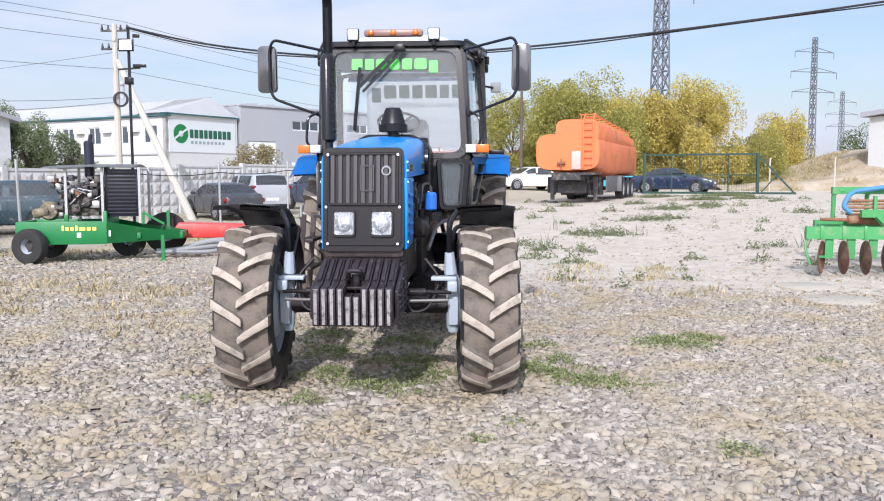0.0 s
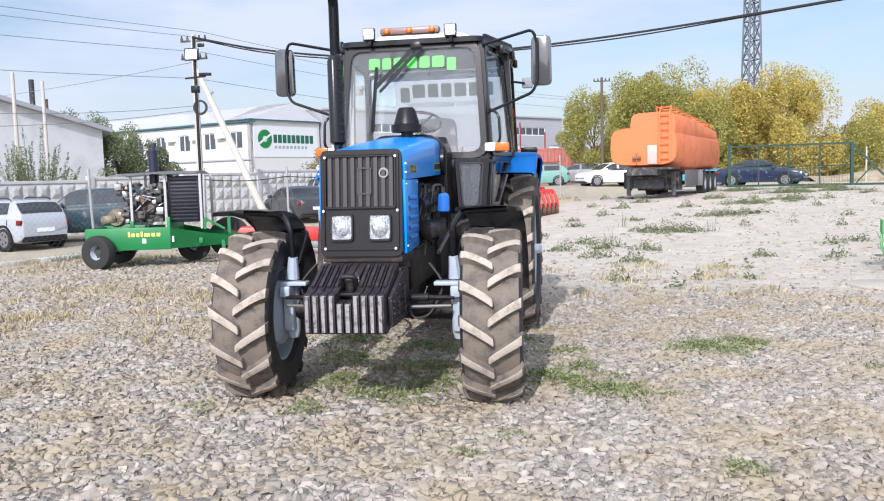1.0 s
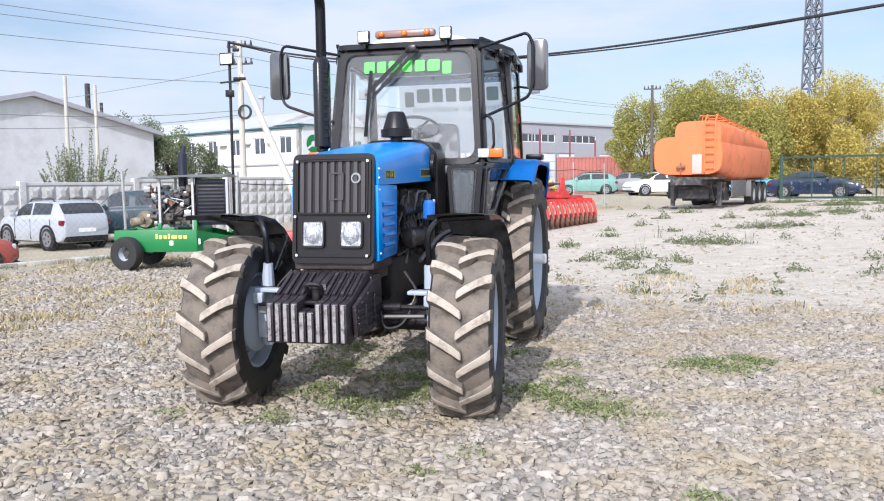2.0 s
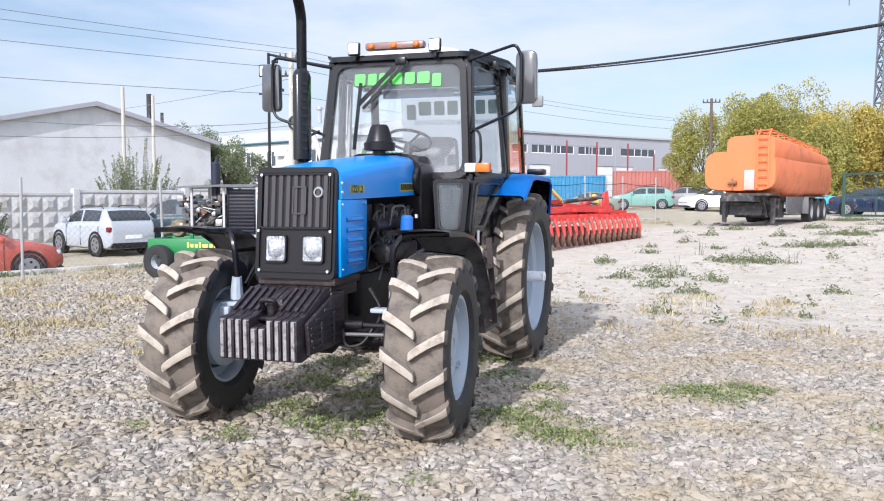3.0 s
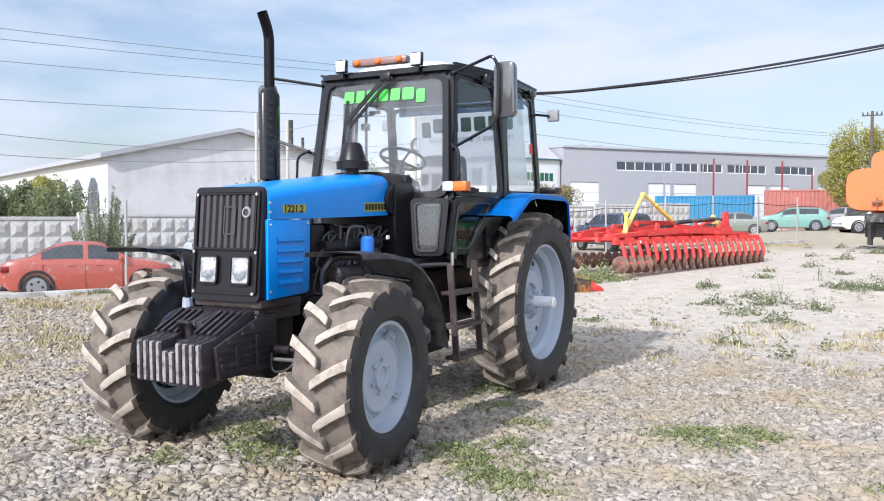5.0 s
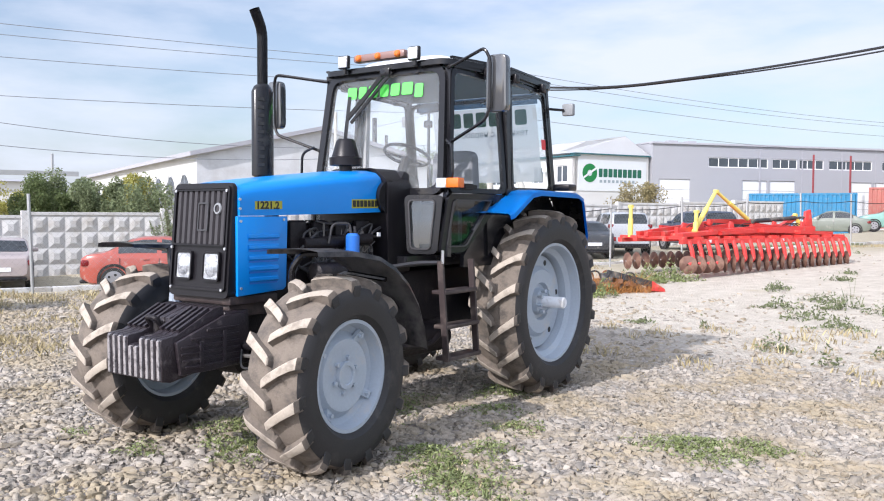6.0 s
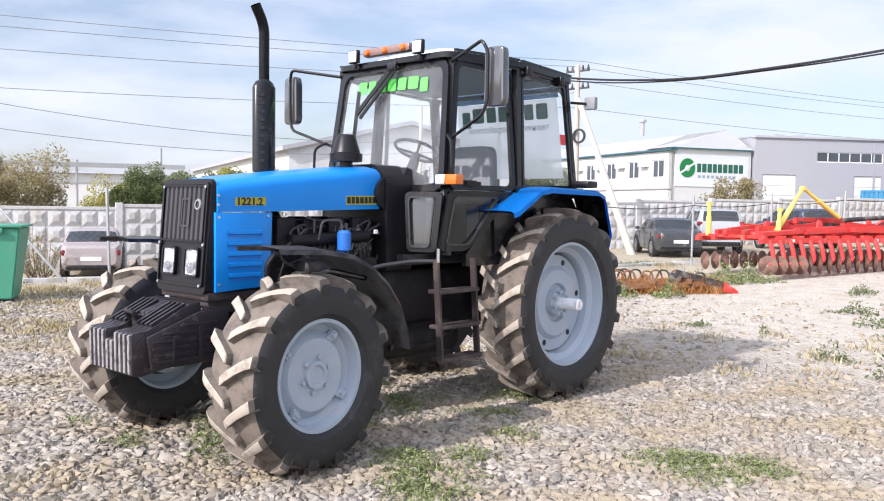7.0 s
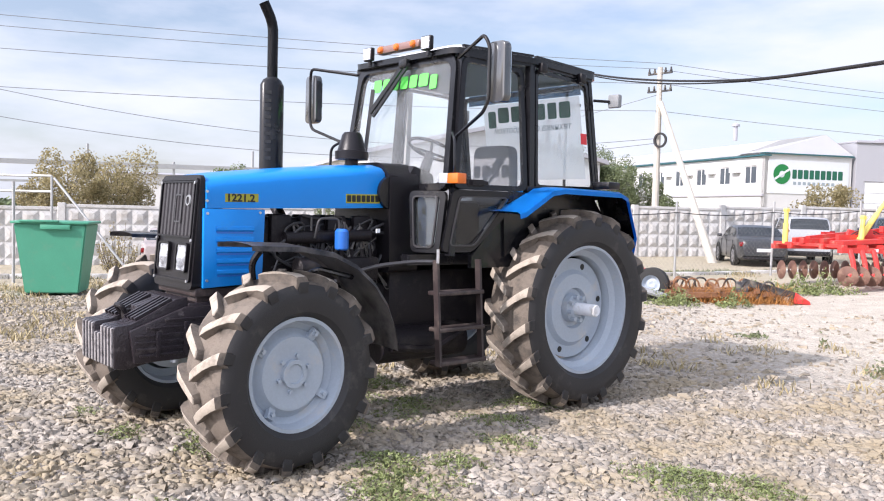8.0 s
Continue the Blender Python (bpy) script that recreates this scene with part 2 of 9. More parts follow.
def prism(bm, poly, axis, lo, hi, bevel=0.0):
    """A polygon given in the two other axes, pushed along axis from lo to hi."""
    def at(p, h):
        c = [p[0], p[1]]
        c.insert(axis, h)
        return c
    a = [bm.verts.new(at(p, lo)) for p in poly]
    b = [bm.verts.new(at(p, hi)) for p in poly]
    fs = [bm.faces.new(a[::-1]), bm.faces.new(b)]
    n = len(poly)
    fs += [bm.faces.new((a[k], a[(k + 1) % n], b[(k + 1) % n], b[k])) for k in range(n)]
    bmesh.ops.recalc_face_normals(bm, faces=fs)
    if bevel:
        bmesh.ops.bevel(bm, geom=list({e for f in fs for e in f.edges}), offset=bevel, segments=2, affect='EDGES', profile=0.5)
    return bm


def revolve(bm, profile, centre, axis=0, seg=48, close=False, cap=True):
    """Turns (along, radius) pairs about an axis through centre."""
    rings = []
    for w, r in profile:
        ring = []
        for k in range(seg):
            a = 2 * math.pi * k / seg
            c = [r * math.cos(a), r * math.sin(a)]
            c.insert(axis, w)
            ring.append(bm.verts.new(Vector(c) + Vector(centre)))
        rings.append(ring)
    pairs = list(zip(rings, rings[1:])) + ([(rings[-1], rings[0])] if close else [])
    for a, b in pairs:
        for k in range(seg):
            bm.faces.new((a[k], a[(k + 1) % seg], b[(k + 1) % seg], b[k]))
    if cap and not close:
        for ring, rev in ((rings[0], True), (rings[-1], False)):
            if profile[0 if rev else -1][1] > 1e-5:
                bm.faces.new(ring[::-1] if rev else ring)
    return bm


def rounded(poly, r, n=4):
    """A closed 2D polygon with rounded corners."""
    out, k = [], len(poly)
    for i in range(k):
        a, b, c = Vector(poly[i - 1]), Vector(poly[i]), Vector(poly[(i + 1) % k])
        d = min(r, (a - b).length * 0.45, (c - b).length * 0.45)
        s, e = b + (a - b).normalized() * d, b + (c - b).normalized() * d
        out += [s * (1 - t) ** 2 + b * 2 * t * (1 - t) + e * t * t for t in [j / n for j in range(n + 1)]]
    return out


def inset(poly, w):
    """A convex 2D polygon, counter-clockwise or not, moved inwards by w."""
    k = len(poly)
    mid = sum((Vector(p) for p in poly), Vector((0, 0))) / k
    lines = []
    for i in range(k):
        a, b = Vector(poly[i]), Vector(poly[(i + 1) % k])
        n = Vector((-(b - a).y, (b - a).x)).normalized()
        if n.dot(mid - a) < 0:
            n = -n
        lines.append((a + n * w, (b - a).normalized()))
    out = []
    for i in range(k):
        (p, d), (q, e) = lines[i - 1], lines[i]
        det = d.x * -e.y + e.x * d.y
        s = ((q - p).x * -e.y + e.x * (q - p).y) / det
        out.append(p + d * s)
    return out


def plane_of(corners):
    """Origin and axes of the plane through 3D corners, and the corners in it."""
    c = [Vector(p) for p in corners]
    o = c[0]
    x = (c[1] - o).normalized()
    nrm = (c[1] - o).cross(c[2] - o).normalized()
    y = nrm.cross(x)
    return o, x, y, nrm, [Vector(((p - o).dot(x), (p - o).dot(y))) for p in c]


def frame_ring(corners, width, thick, r=0.06, shift=0.0):
    """A flat frame with a rounded opening, and the pane that fills it."""
    o, x, y, nrm, flat = plane_of(corners)
    outer, inner = rounded(flat, r), rounded(inset(flat, width), r * 0.8)
    bm = bmesh.new()
    def ring(poly, h):
        return [bm.verts.new(o + x * p.x + y * p.y + nrm * h) for p in poly]
    a, b, c, d = ring(outer, shift + thick / 2), ring(inner, shift + thick / 2), ring(inner, shift - thick / 2), ring(outer, shift - thick / 2)
    n = len(a)
    for p, q in ((a, b), (b, c), (c, d), (d, a)):
        for k in range(n):
            bm.faces.new((p[k], p[(k + 1) % n], q[(k + 1) % n], q[k]))
    bmesh.ops.recalc_face_normals(bm, faces=bm.faces)
    pane = bmesh.new()
    inn = rounded(inset(flat, width - 0.006), r * 0.8)
    f1 = [pane.verts.new(o + x * p.x + y * p.y + nrm * (shift + 0.002)) for p in inn]
    f2 = [pane.verts.new(o + x * p.x + y * p.y + nrm * (shift - 0.002)) for p in inn]
    pane.faces.new(f1)
    pane.faces.new(f2[::-1])
    for k in range(n):
        pane.faces.new((f1[k], f1[(k + 1) % n], f2[(k + 1) % n], f2[k]))
    bmesh.ops.recalc_face_normals(pane, faces=pane.faces)
    return bm, pane


def slab(corners, thick, r=0.03):
    """A flat plate with rounded corners through 3D corners."""
    o, x, y, nrm, flat = plane_of(corners)
    bm = bmesh.new()
    poly = rounded(flat, r) if r else flat
    a = [bm.verts.new(o + x * p.x + y * p.y + nrm * thick / 2) for p in poly]
    b = [bm.verts.new(o + x * p.x + y * p.y - nrm * thick / 2) for p in poly]
    n = len(a)
    bm.faces.new(a)
    bm.faces.new(b[::-1])
    for k in range(n):
        bm.faces.new((a[k], a[(k + 1) % n], b[(k + 1) % n], b[k]))
    bmesh.ops.recalc_face_normals(bm, faces=bm.faces)
    return bm


def mesh_of(name, bm, material, smooth=35):
    me = bpy.data.meshes.new(name)
    bm.normal_update()
    bm.to_mesh(me)
    bm.free()
    for m in (material if isinstance(material, (list, tuple)) else [material]):
        me.materials.append(m)
    if smooth:
        me.shade_smooth()
        me.set_sharp_from_angle(angle=radians(smooth))
    return me


def part(name, bm, material, parent=None, label="", smooth=35):
    """Links a bmesh as one mesh object under a thing or a part."""
    ob = new(name, mesh_of(name, bm, material, smooth))
    if parent:
        ob.parent = parent
    return tagged(ob, label)


def root(name, m, label, category, group="", kind=""):
    ob = new(name)
    ob.empty_display_size = 0.3
    ob.matrix_world = m
    return tagged(ob, label, category, group, kind)


def bar_parts(name, corners, widths, thick, material, parent, label="", gap=0.25):
    """Upright blocks in place of letters, along the plate's first edge, each one a part; each height is a share of the plate's."""
    o, x, y, nrm, flat = plane_of(corners)
    w, h = flat[1].x, flat[2].y
    total = sum(a for a, *_ in widths) + gap * (len(widths) - 1)
    at = 0.0
    for a, lo, hi in widths:
        p = [o + x * (at / total * w) + y * (lo * h), o + x * ((at + a) / total * w) + y * (lo * h), o + x * ((at + a) / total * w) + y * (hi * h), o + x * (at / total * w) + y * (hi * h)]
        part(name, slab(p, 2 * thick, 0.18 * min(h, a / total * w)), material, parent, label, 0)
        at += a + gap


def words(text, size, m, material, parent, name="lettering", label="", bold=0.0):
    """Lettering as a mesh, standing in the xy plane of the pose m."""
    cu = bpy.data.curves.new(name, 'FONT')
    cu.body, cu.size, cu.extrude, cu.align_x, cu.resolution_u = text, size, 0.0008, 'LEFT', 3
    cu.offset = bold
    ob = bpy.data.objects.new("tmp", cu)
    scene.collection.objects.link(ob)
    me = bpy.data.meshes.new_from_object(ob.evaluated_get(bpy.context.evaluated_depsgraph_get()))
    bpy.data.objects.remove(ob)
    bpy.data.curves.remove(cu)
    me.transform(m)
    me.materials.clear()
    me.materials.append(material)
    o = new(name, me)
    if parent:
        o.parent = parent
    return tagged(o, label)

# ---- the tractor ----
tractor = root("tractor", pose(-0.42, 7.75, 0), "blue four-wheel-drive farm tractor with black cab, parked on gravel", "tractor")


def tyre_mesh(R, W, rb, n, height, lugw, sweep):
    """Tyre with chevron lugs, turning about x; R over the lugs, W wide, rb the bead's radius."""
    bm = bmesh.new()
    Rc = R - height
    prof = [(-0.36, rb), (-0.47, rb + 0.18 * (Rc - rb)), (-0.5, rb + 0.5 * (Rc - rb)), (-0.48, rb + 0.78 * (Rc - rb)), (-0.44, Rc - 0.028), (-0.34, Rc - 0.010), (-0.17, Rc - 0.002), (0, Rc)]
    prof += [(-a, b) for a, b in prof[-2::-1]]
    inner = [(0.36, rb - 0.01), (-0.36, rb - 0.01)]
    revolve(bm, [(a * W, b) for a, b in prof + inner], (0, 0, 0), 0, 72, close=True)
    bm.faces.ensure_lookup_table()
    for f in bm.faces:
        c = f.calc_center_median()
        f.material_index = 1 if math.hypot(c.y, c.z) > Rc - 0.03 else 0
    carcass = [v for v in bm.verts if math.hypot(v.co.y, v.co.z) > Rc - 0.03]
    welds = {}
    for side in (-1, 1):
        for i in range(n):
            phi0 = 2 * math.pi * (i + (0.5 if side > 0 else 0)) / n
            # s, radius over the axis and half width of the bar
            steps = [(-0.09, -0.006, 0.55), (-0.06, 0.0, 0.92), (0.15, 0.0, 1.0), (0.5, -0.004, 1.0), (0.8, -0.014, 1.12), (0.95, -0.030, 1.25), (1.02, -0.062, 1.3), (1.04, -0.118, 1.2)]
            rows = []
            for s, dr, k in steps:
                w = side * W * (0.5 * s if s < 1 else 0.506 if s < 1.03 else 0.497)
                top = R + dr
                base = Rc - 0.02 + (dr if s > 0.9 else dr * 0.5) - (0.02 if s > 0.9 else 0)
                ph = phi0 + sweep * (s ** 0.88 if s > 0 else 1.1 * s)
                row = []
                for q, rr in ((-1, base), (-0.66, top - 0.003), (-0.52, top), (0.52, top), (0.66, top - 0.003), (1, base)):
                    a = ph + q * k * lugw / 2 / R
                    row.append(bm.verts.new((w - (side * 0.03 if s > 1 and abs(q) == 1 else 0), -math.cos(a) * rr, math.sin(a) * rr)))
                rows.append(row)
            new_faces = []
            for a, b in zip(rows, rows[1:]):
                for k in range(5):
                    f = bm.faces.new((a[k], a[k + 1], b[k + 1], b[k]))
                    # outer lug ends take the dark sidewall colour, painting their shaded side
                    f.material_index = 0 if b is rows[-1] else 1 if b is rows[-2] else 2 if k in (1, 2, 3) else 1
                    new_faces.append(f)
            bm.faces.new(rows[0]).material_index = 1
            bm.faces.new(rows[-1][::-1])
            foot = rows[3][0]
            welds[foot] = min(carcass, key=lambda v: (v.co - foot.co).length_squared)
    bmesh.ops.recalc_face_normals(bm, faces=bm.faces)
    bmesh.ops.weld_verts(bm, targetmap=welds)
    return mesh_of("tyre", bm, [M["sidewall"], M["tread"], M["lug"]], 30)


def wheel(name, at, side, R, W, rb, n, height, lugw, sweep, turn, front, tyre):
    """A wheel on the tractor; side is +1 for the one whose outer face looks along +x."""
    s = side
    bm = bmesh.new()
    o = W * 0.365
    d0 = W * 0.30 if front else W * 0.02
    if front:
        disc = [(d0 - 0.02, 0.0), (d0 - 0.02, rb * 0.50), (d0 - 0.012, rb * 0.60), (d0 - 0.014, rb * 0.66), (d0 - 0.05, rb * 0.73), (d0 - 0.065, rb * 0.80)]
    else:
        disc = [(d0, 0.0), (d0, rb * 0.30), (d0 + 0.035, rb * 0.33), (d0 + 0.035, rb * 0.55), (d0, rb * 0.62), (d0, rb * 0.80)]
    back = [(a - 0.012, b) for a, b in disc[::-1]]
    revolve(bm, [(s * a, b) for a, b in disc + back], (0, 0, 0), 0, 48)
    w = part("wheel", bm, M["rim"], tractor, "pale grey painted steel wheel with an agricultural tyre")
    w.matrix_basis = pose(*at) @ pose(0, 0, 0, 0, 0, turn)
    t = new("tyre", tyre)
    t.parent = w
    t.rotation_euler = (0.13 if s > 0 else 0.02, 0, 0)
    tagged(t, "dusty black rubber tyre with worn chevron lugs")
    bm = bmesh.new()
    prof = [(o, rb + 0.012), (o + 0.012, rb + 0.010), (o + 0.012, rb - 0.012), (o - 0.03, rb - 0.022), (o - 0.07, rb - 0.030), (o - 0.10, rb - 0.075), (-0.06, rb - 0.085), (-o + 0.08, rb - 0.03), (-o - 0.01, rb - 0.01), (-o - 0.01, rb + 0.01),
            (-o + 0.08, rb - 0.01), (-0.06, rb - 0.07), (o - 0.10, rb - 0.060), (o - 0.06, rb - 0.012)]
    revolve(bm, [(s * a, b) for a, b in prof], (0, 0, 0), 0, 64, close=True)
    bmesh.ops.recalc_face_normals(bm, faces=bm.faces)
    part("rim", bm, M["rim"], w)
    bm = bmesh.new()
    if front:
        revolve(bm, [(s * d0 - s * 0.02, rb * 0.26), (s * (d0 + 0.004), rb * 0.25), (s * (d0 + 0.004), rb * 0.18), (s * (d0 - 0.008), rb * 0.17), (s * (d0 - 0.008), 0.0)], (0, 0, 0), 0, 32)
    else:
        revolve(bm, [(s * d0, rb * 0.24), (s * (d0 + 0.05), rb * 0.22), (s * (d0 + 0.06), rb * 0.14), (s * (d0 + 0.06), 0.0)], (0, 0, 0), 0, 32)
    part("hub", bm, M["rim"], w)
    # wheel nuts
    r = rb * (0.33 if front else 0.19)
    for k in range(8 if not front else 6):
        a = 2 * math.pi * (k + 0.3) / (8 if not front else 6)
        bm = bmesh.new()
        h0 = d0 - 0.03 if front else d0 + 0.05
        tube(bm, [(s * h0, r * math.cos(a), r * math.sin(a)), (s * (h0 + (0.03 if front else 0.045)), r * math.cos(a), r * math.sin(a))], 0.015 if front else 0.02, 6)
        part("nut", bm, M["rim"], w, smooth=0)
    if front:
        # lugs that clamp the rim to the disc
        for k in range(4):
            a = 2 * math.pi * (k + 0.62) / 4
            c, e = math.cos(a), math.sin(a)
            bm = bmesh.new()
            beam(bm, (s * (d0 - 0.05), c * rb * 0.70, e * rb * 0.70), (s * (d0 - 0.02), c * rb * 0.90, e * rb * 0.90), 0.05, 0.03, (s, 0, 0))
            tube(bm, [(s * (d0 - 0.05), c * rb * 0.80, e * rb * 0.80), (s * (d0 + 0.005), c * rb * 0.80, e * rb * 0.80)], 0.014, 6)
            part("rim_clamp", bm, M["rim"], w)
    else:
        bm = bmesh.new()
        tube(bm, [(s * (d0 + 0.05), 0, 0), (s * (d0 + 0.26), 0, 0), (s * (d0 + 0.27), 0, 0)], [0.05, 0.05, 0.042], 20)
        part("axle_stub", bm, M["white"], w, "white painted axle end")
        for k in range(6):
            a = 2 * math.pi * (k + 0.15) / 6
            bm = bmesh.new()
            tube(bm, [(s * (d0 - 0.013), 0.70 * rb * math.cos(a), 0.70 * rb * math.sin(a)), (s * (d0 + 0.002), 0.70 * rb * math.cos(a), 0.70 * rb * math.sin(a))], 0.026, 12)
            part("disc_hole", bm, M["ink"], w)
    return w


FT = dict(R=0.622, W=0.42, rb=0.338, n=15, height=0.050, lugw=0.088, sweep=0.215)
RT = dict(R=0.822, W=0.46, rb=0.517, n=18, height=0.055, lugw=0.094, sweep=0.20)
front_tyre, rear_tyre = tyre_mesh(**FT), tyre_mesh(**RT)
for s in (1, -1):
    wheel("wheel", (s * 0.872, -1.365, 0.576), s, **FT, turn=4.5, front=True, tyre=front_tyre)
    wheel("wheel", (s * 0.81, 1.42, 0.795), s, **RT, turn=0, front=False, tyre=rear_tyre)


def loft(bm, sections):
    """Joins open cross-sections of equal length into a sheet."""
    rows = [[bm.verts.new(p) for p in sec] for sec in sections]
    for a, b in zip(rows, rows[1:]):
        for k in range(len(a) - 1):
            bm.faces.new((a[k], a[k + 1], b[k + 1], b[k]))
    return rows


# bonnet
def bonnet_section(v, zt, zb, hw):
    side = [(hw, zb), (hw + 0.002, zb + 0.06), (hw, zt - 0.085), (hw - 0.012, zt - 0.05), (hw - 0.045, zt - 0.022), (hw - 0.11, zt - 0.010), (hw - 0.14, zt - 0.002), (0, zt + 0.008)]
    return [(u, v, z) for u, z in side] + [(-u, v, z) for u, z in side[-2::-1]]


bm = bmesh.new()
rows = loft(bm, [bonnet_section(-1.60, 1.762, 1.555, 0.308), bonnet_section(-1.45, 1.785, 1.555, 0.312), bonnet_section(-1.0, 1.835, 1.565, 0.312), bonnet_section(-0.55, 1.88, 1.575, 0.312), bonnet_section(-0.20, 1.91, 1.585, 0.31), bonnet_section(-0.165, 1.90, 1.59, 0.30)])
bm.faces.new(rows[0])
bm.faces.new(rows[-1][::-1])
bmesh.ops.recalc_face_normals(bm, faces=bm.faces)
bonnet = part("bonnet", bm, M["blue"], tractor, "glossy blue painted bonnet")
for s in (1, -1):
    bm = bmesh.new()
    prism(bm, [(-1.62, 1.552), (-1.18, 1.552), (-1.182, 1.49), (-1.195, 1.08), (-1.22, 1.06), (-1.62, 1.04)], 0, s * 0.285, s * 0.311, 0.006)
    panel = part("side_panel", bm, M["blue"], tractor, "blue louvred side panel")
    for k in range(5):
        z = 1.42 - 0.070 * k
        bm = bmesh.new()
        a, b = -1.535 + 0.002 * k, -1.265 - 0.003 * k
        # pressed slot with a hooded upper lip
        sec = [(s * 0.310, z + 0.020), (s * 0.320, z + 0.012), (s * 0.322, z - 0.006), (s * 0.311, z - 0.018)]
        loft(bm, [[(u, v, zz) for u, zz in sec] for v in (a, a + 0.012, b - 0.012, b)])
        bmesh.ops.recalc_face_normals(bm, faces=bm.faces)
        part("louvre", bm, M["blue"], panel)
        bm = bmesh.new()
        box(bm, (s * 0.309, a + 0.005, z - 0.028), (s * 0.3135, b - 0.005, z - 0.014))
        part("slot", bm, M["filt"], panel)
    for v, z in ((-1.595, 1.52), (-1.595, 1.09), (-1.22, 1.53), (-1.60, 1.66), (-1.60, 1.60)):
        bm = bmesh.new()
        tube(bm, [(s * 0.308, v, z), (s * 0.318, v, z)], 0.009, 8)
        part("screw", bm, M["steel"], panel)
    # model number and maker's mark
    turn = Matrix(((0, 0, s, 0), (s, 0, 0, 0), (0, 1, 0, 0), (0, 0, 0, 1)))
    plate = slab([(s * 0.3135, -1.475, 1.596), (s * 0.3135, -1.235, 1.601), (s * 0.3135, -1.235, 1.655), (s * 0.3135, -1.475, 1.650)], 0.002, 0.004)
    part("number_ground", plate, M["yellow_mark"], bonnet, "yellow sticker behind the model number")
    words("1221.2", 0.068, Matrix.Translation((s * 0.3155, -1.468 if s > 0 else -1.24, 1.602)) @ turn @ Matrix.Diagonal((1.12, 1, 1, 1)), M["ink"], bonnet, "model_number", "black model number on yellow", 0.0022)
    a, b = -0.53, -0.225
    plate = slab([(s * 0.3135, a, 1.612), (s * 0.3135, b, 1.617), (s * 0.3135, b, 1.684), (s * 0.3135, a, 1.678)], 0.002, 0.004)
    part("mark_ground", plate, M["yellow_mark"], bonnet, "yellow maker's sticker")
    p, q = (a + 0.01, b - 0.01)
    bar_parts("mark_bar", [(s * 0.3155, p, 1.622), (s * 0.3155, q, 1.627), (s * 0.3155, q, 1.675), (s * 0.3155, p, 1.67)], [(1, 0, 1), (0.9, 0, 1), (1, 0, 1), (1, 0, 1), (0.9, 0, 1), (0.9, 0, 1), (0.9, 0, 1)], 0.0008, M["ink"], bonnet, "black bars of the maker's mark")

# radiator grille and headlamps
bm = bmesh.new()
prism(bm, rounded([(-0.305, 1.03), (0.305, 1.03), (0.302, 1.765), (-0.302, 1.765)], 0.05), 1, -1.70, -1.60, 0)
bmesh.ops.recalc_face_normals(bm, faces=bm.faces)
grille = part("grille_housing", bm, M["plastic"], tractor, "black plastic radiator housing")
fr, pane = frame_ring([(-0.285, -1.705, 1.745), (-0.285, -1.705, 1.075), (0.285, -1.705, 1.075), (0.285, -1.705, 1.745)], 0.016, 0.022, 0.03)
pane.free()
part("grille_rim", fr, M["plastic"], grille)
fr, pane = frame_ring([(-0.265, -1.715, 1.725), (-0.265, -1.715, 1.36), (0.265, -1.715, 1.36), (0.265, -1.715, 1.725)], 0.010, 0.014, 0.02)
pane.free()
part("screen_frame", fr, M["plastic"], grille)
for k in range(9):
    u = -0.228 + 0.456 * k / 8
    bm = bmesh.new()
    prism(bm, [(u - 0.021, -1.699), (u - 0.014, -1.713), (u + 0.014, -1.713), (u + 0.021, -1.699)], 2, 1.372, 1.712)
    part("grille_rib", bm, M["ribs"], grille)
fr, pane = frame_ring([(-0.02, -1.716, 1.64), (-0.02, -1.716, 1.455), (0.085, -1.716, 1.455), (0.085, -1.716, 1.64)], 0.010, 0.006, 0.01)
pane.free()
part("badge_frame", fr, M["seal"], grille, "dark outlined badge")
bm = bmesh.new()
revolve(bm, [(-1.721, 0.034), (-1.721, 0.024), (-1.713, 0.026), (-1.713, 0.038)], (0.175, 0, 1.60), 1, 20, close=True)
part("round_badge", bm, M["grey"], grille)
for s in (-1, 1):
    fr, pane = frame_ring([(s * 0.142 - 0.088, -1.712, 1.325), (s * 0.142 - 0.088, -1.712, 1.135), (s * 0.142 + 0.088, -1.712, 1.135), (s * 0.142 + 0.088, -1.712, 1.325)], 0.012, 0.022, 0.03)
    pane.free()
    lamp = part("headlamp", fr, M["plastic"], grille, "square headlamp with clear ribbed glass")
    bm = bmesh.new()
    box(bm, (s * 0.142 - 0.080, -1.704, 1.143), (s * 0.142 + 0.080, -1.695, 1.317), 0.003)
    part("reflector", bm, M["chrome"], lamp)
    # bowed glass with upright flutes
    bm = bmesh.new()
    secs = []
    for j in range(17):
        z = 1.149 + 0.162 * j / 16
        row = []
        for i in range(25):
            u = -1 + 2 * i / 24
            rr = u * u + ((j - 8) / 8) ** 2
            bulge = 0.024 * max(0.0, 1 - rr / 0.66) ** 0.7 + 0.0018 * (i % 2)
            row.append((s * 0.142 + 0.074 * u, -1.712 - bulge, z))
        secs.append(row)
    loft(bm, secs)
    bmesh.ops.solidify(bm, geom=bm.faces[:], thickness=0.004)
    bmesh.ops.recalc_face_normals(bm, faces=bm.faces)
    part("lamp_glass", bm, M["clear_lens"], lamp, "ribbed clear headlamp glass", 20)
for u, z in ((-0.262, 1.715), (0.262, 1.715), (-0.275, 1.345), (0.275, 1.345), (-0.262, 1.085), (0.262, 1.085)):
    bm = bmesh.new()
    tube(bm, [(u, -1.71, z), (u, -1.724, z)], 0.010, 8)
    part("screw", bm, M["steel"], grille)
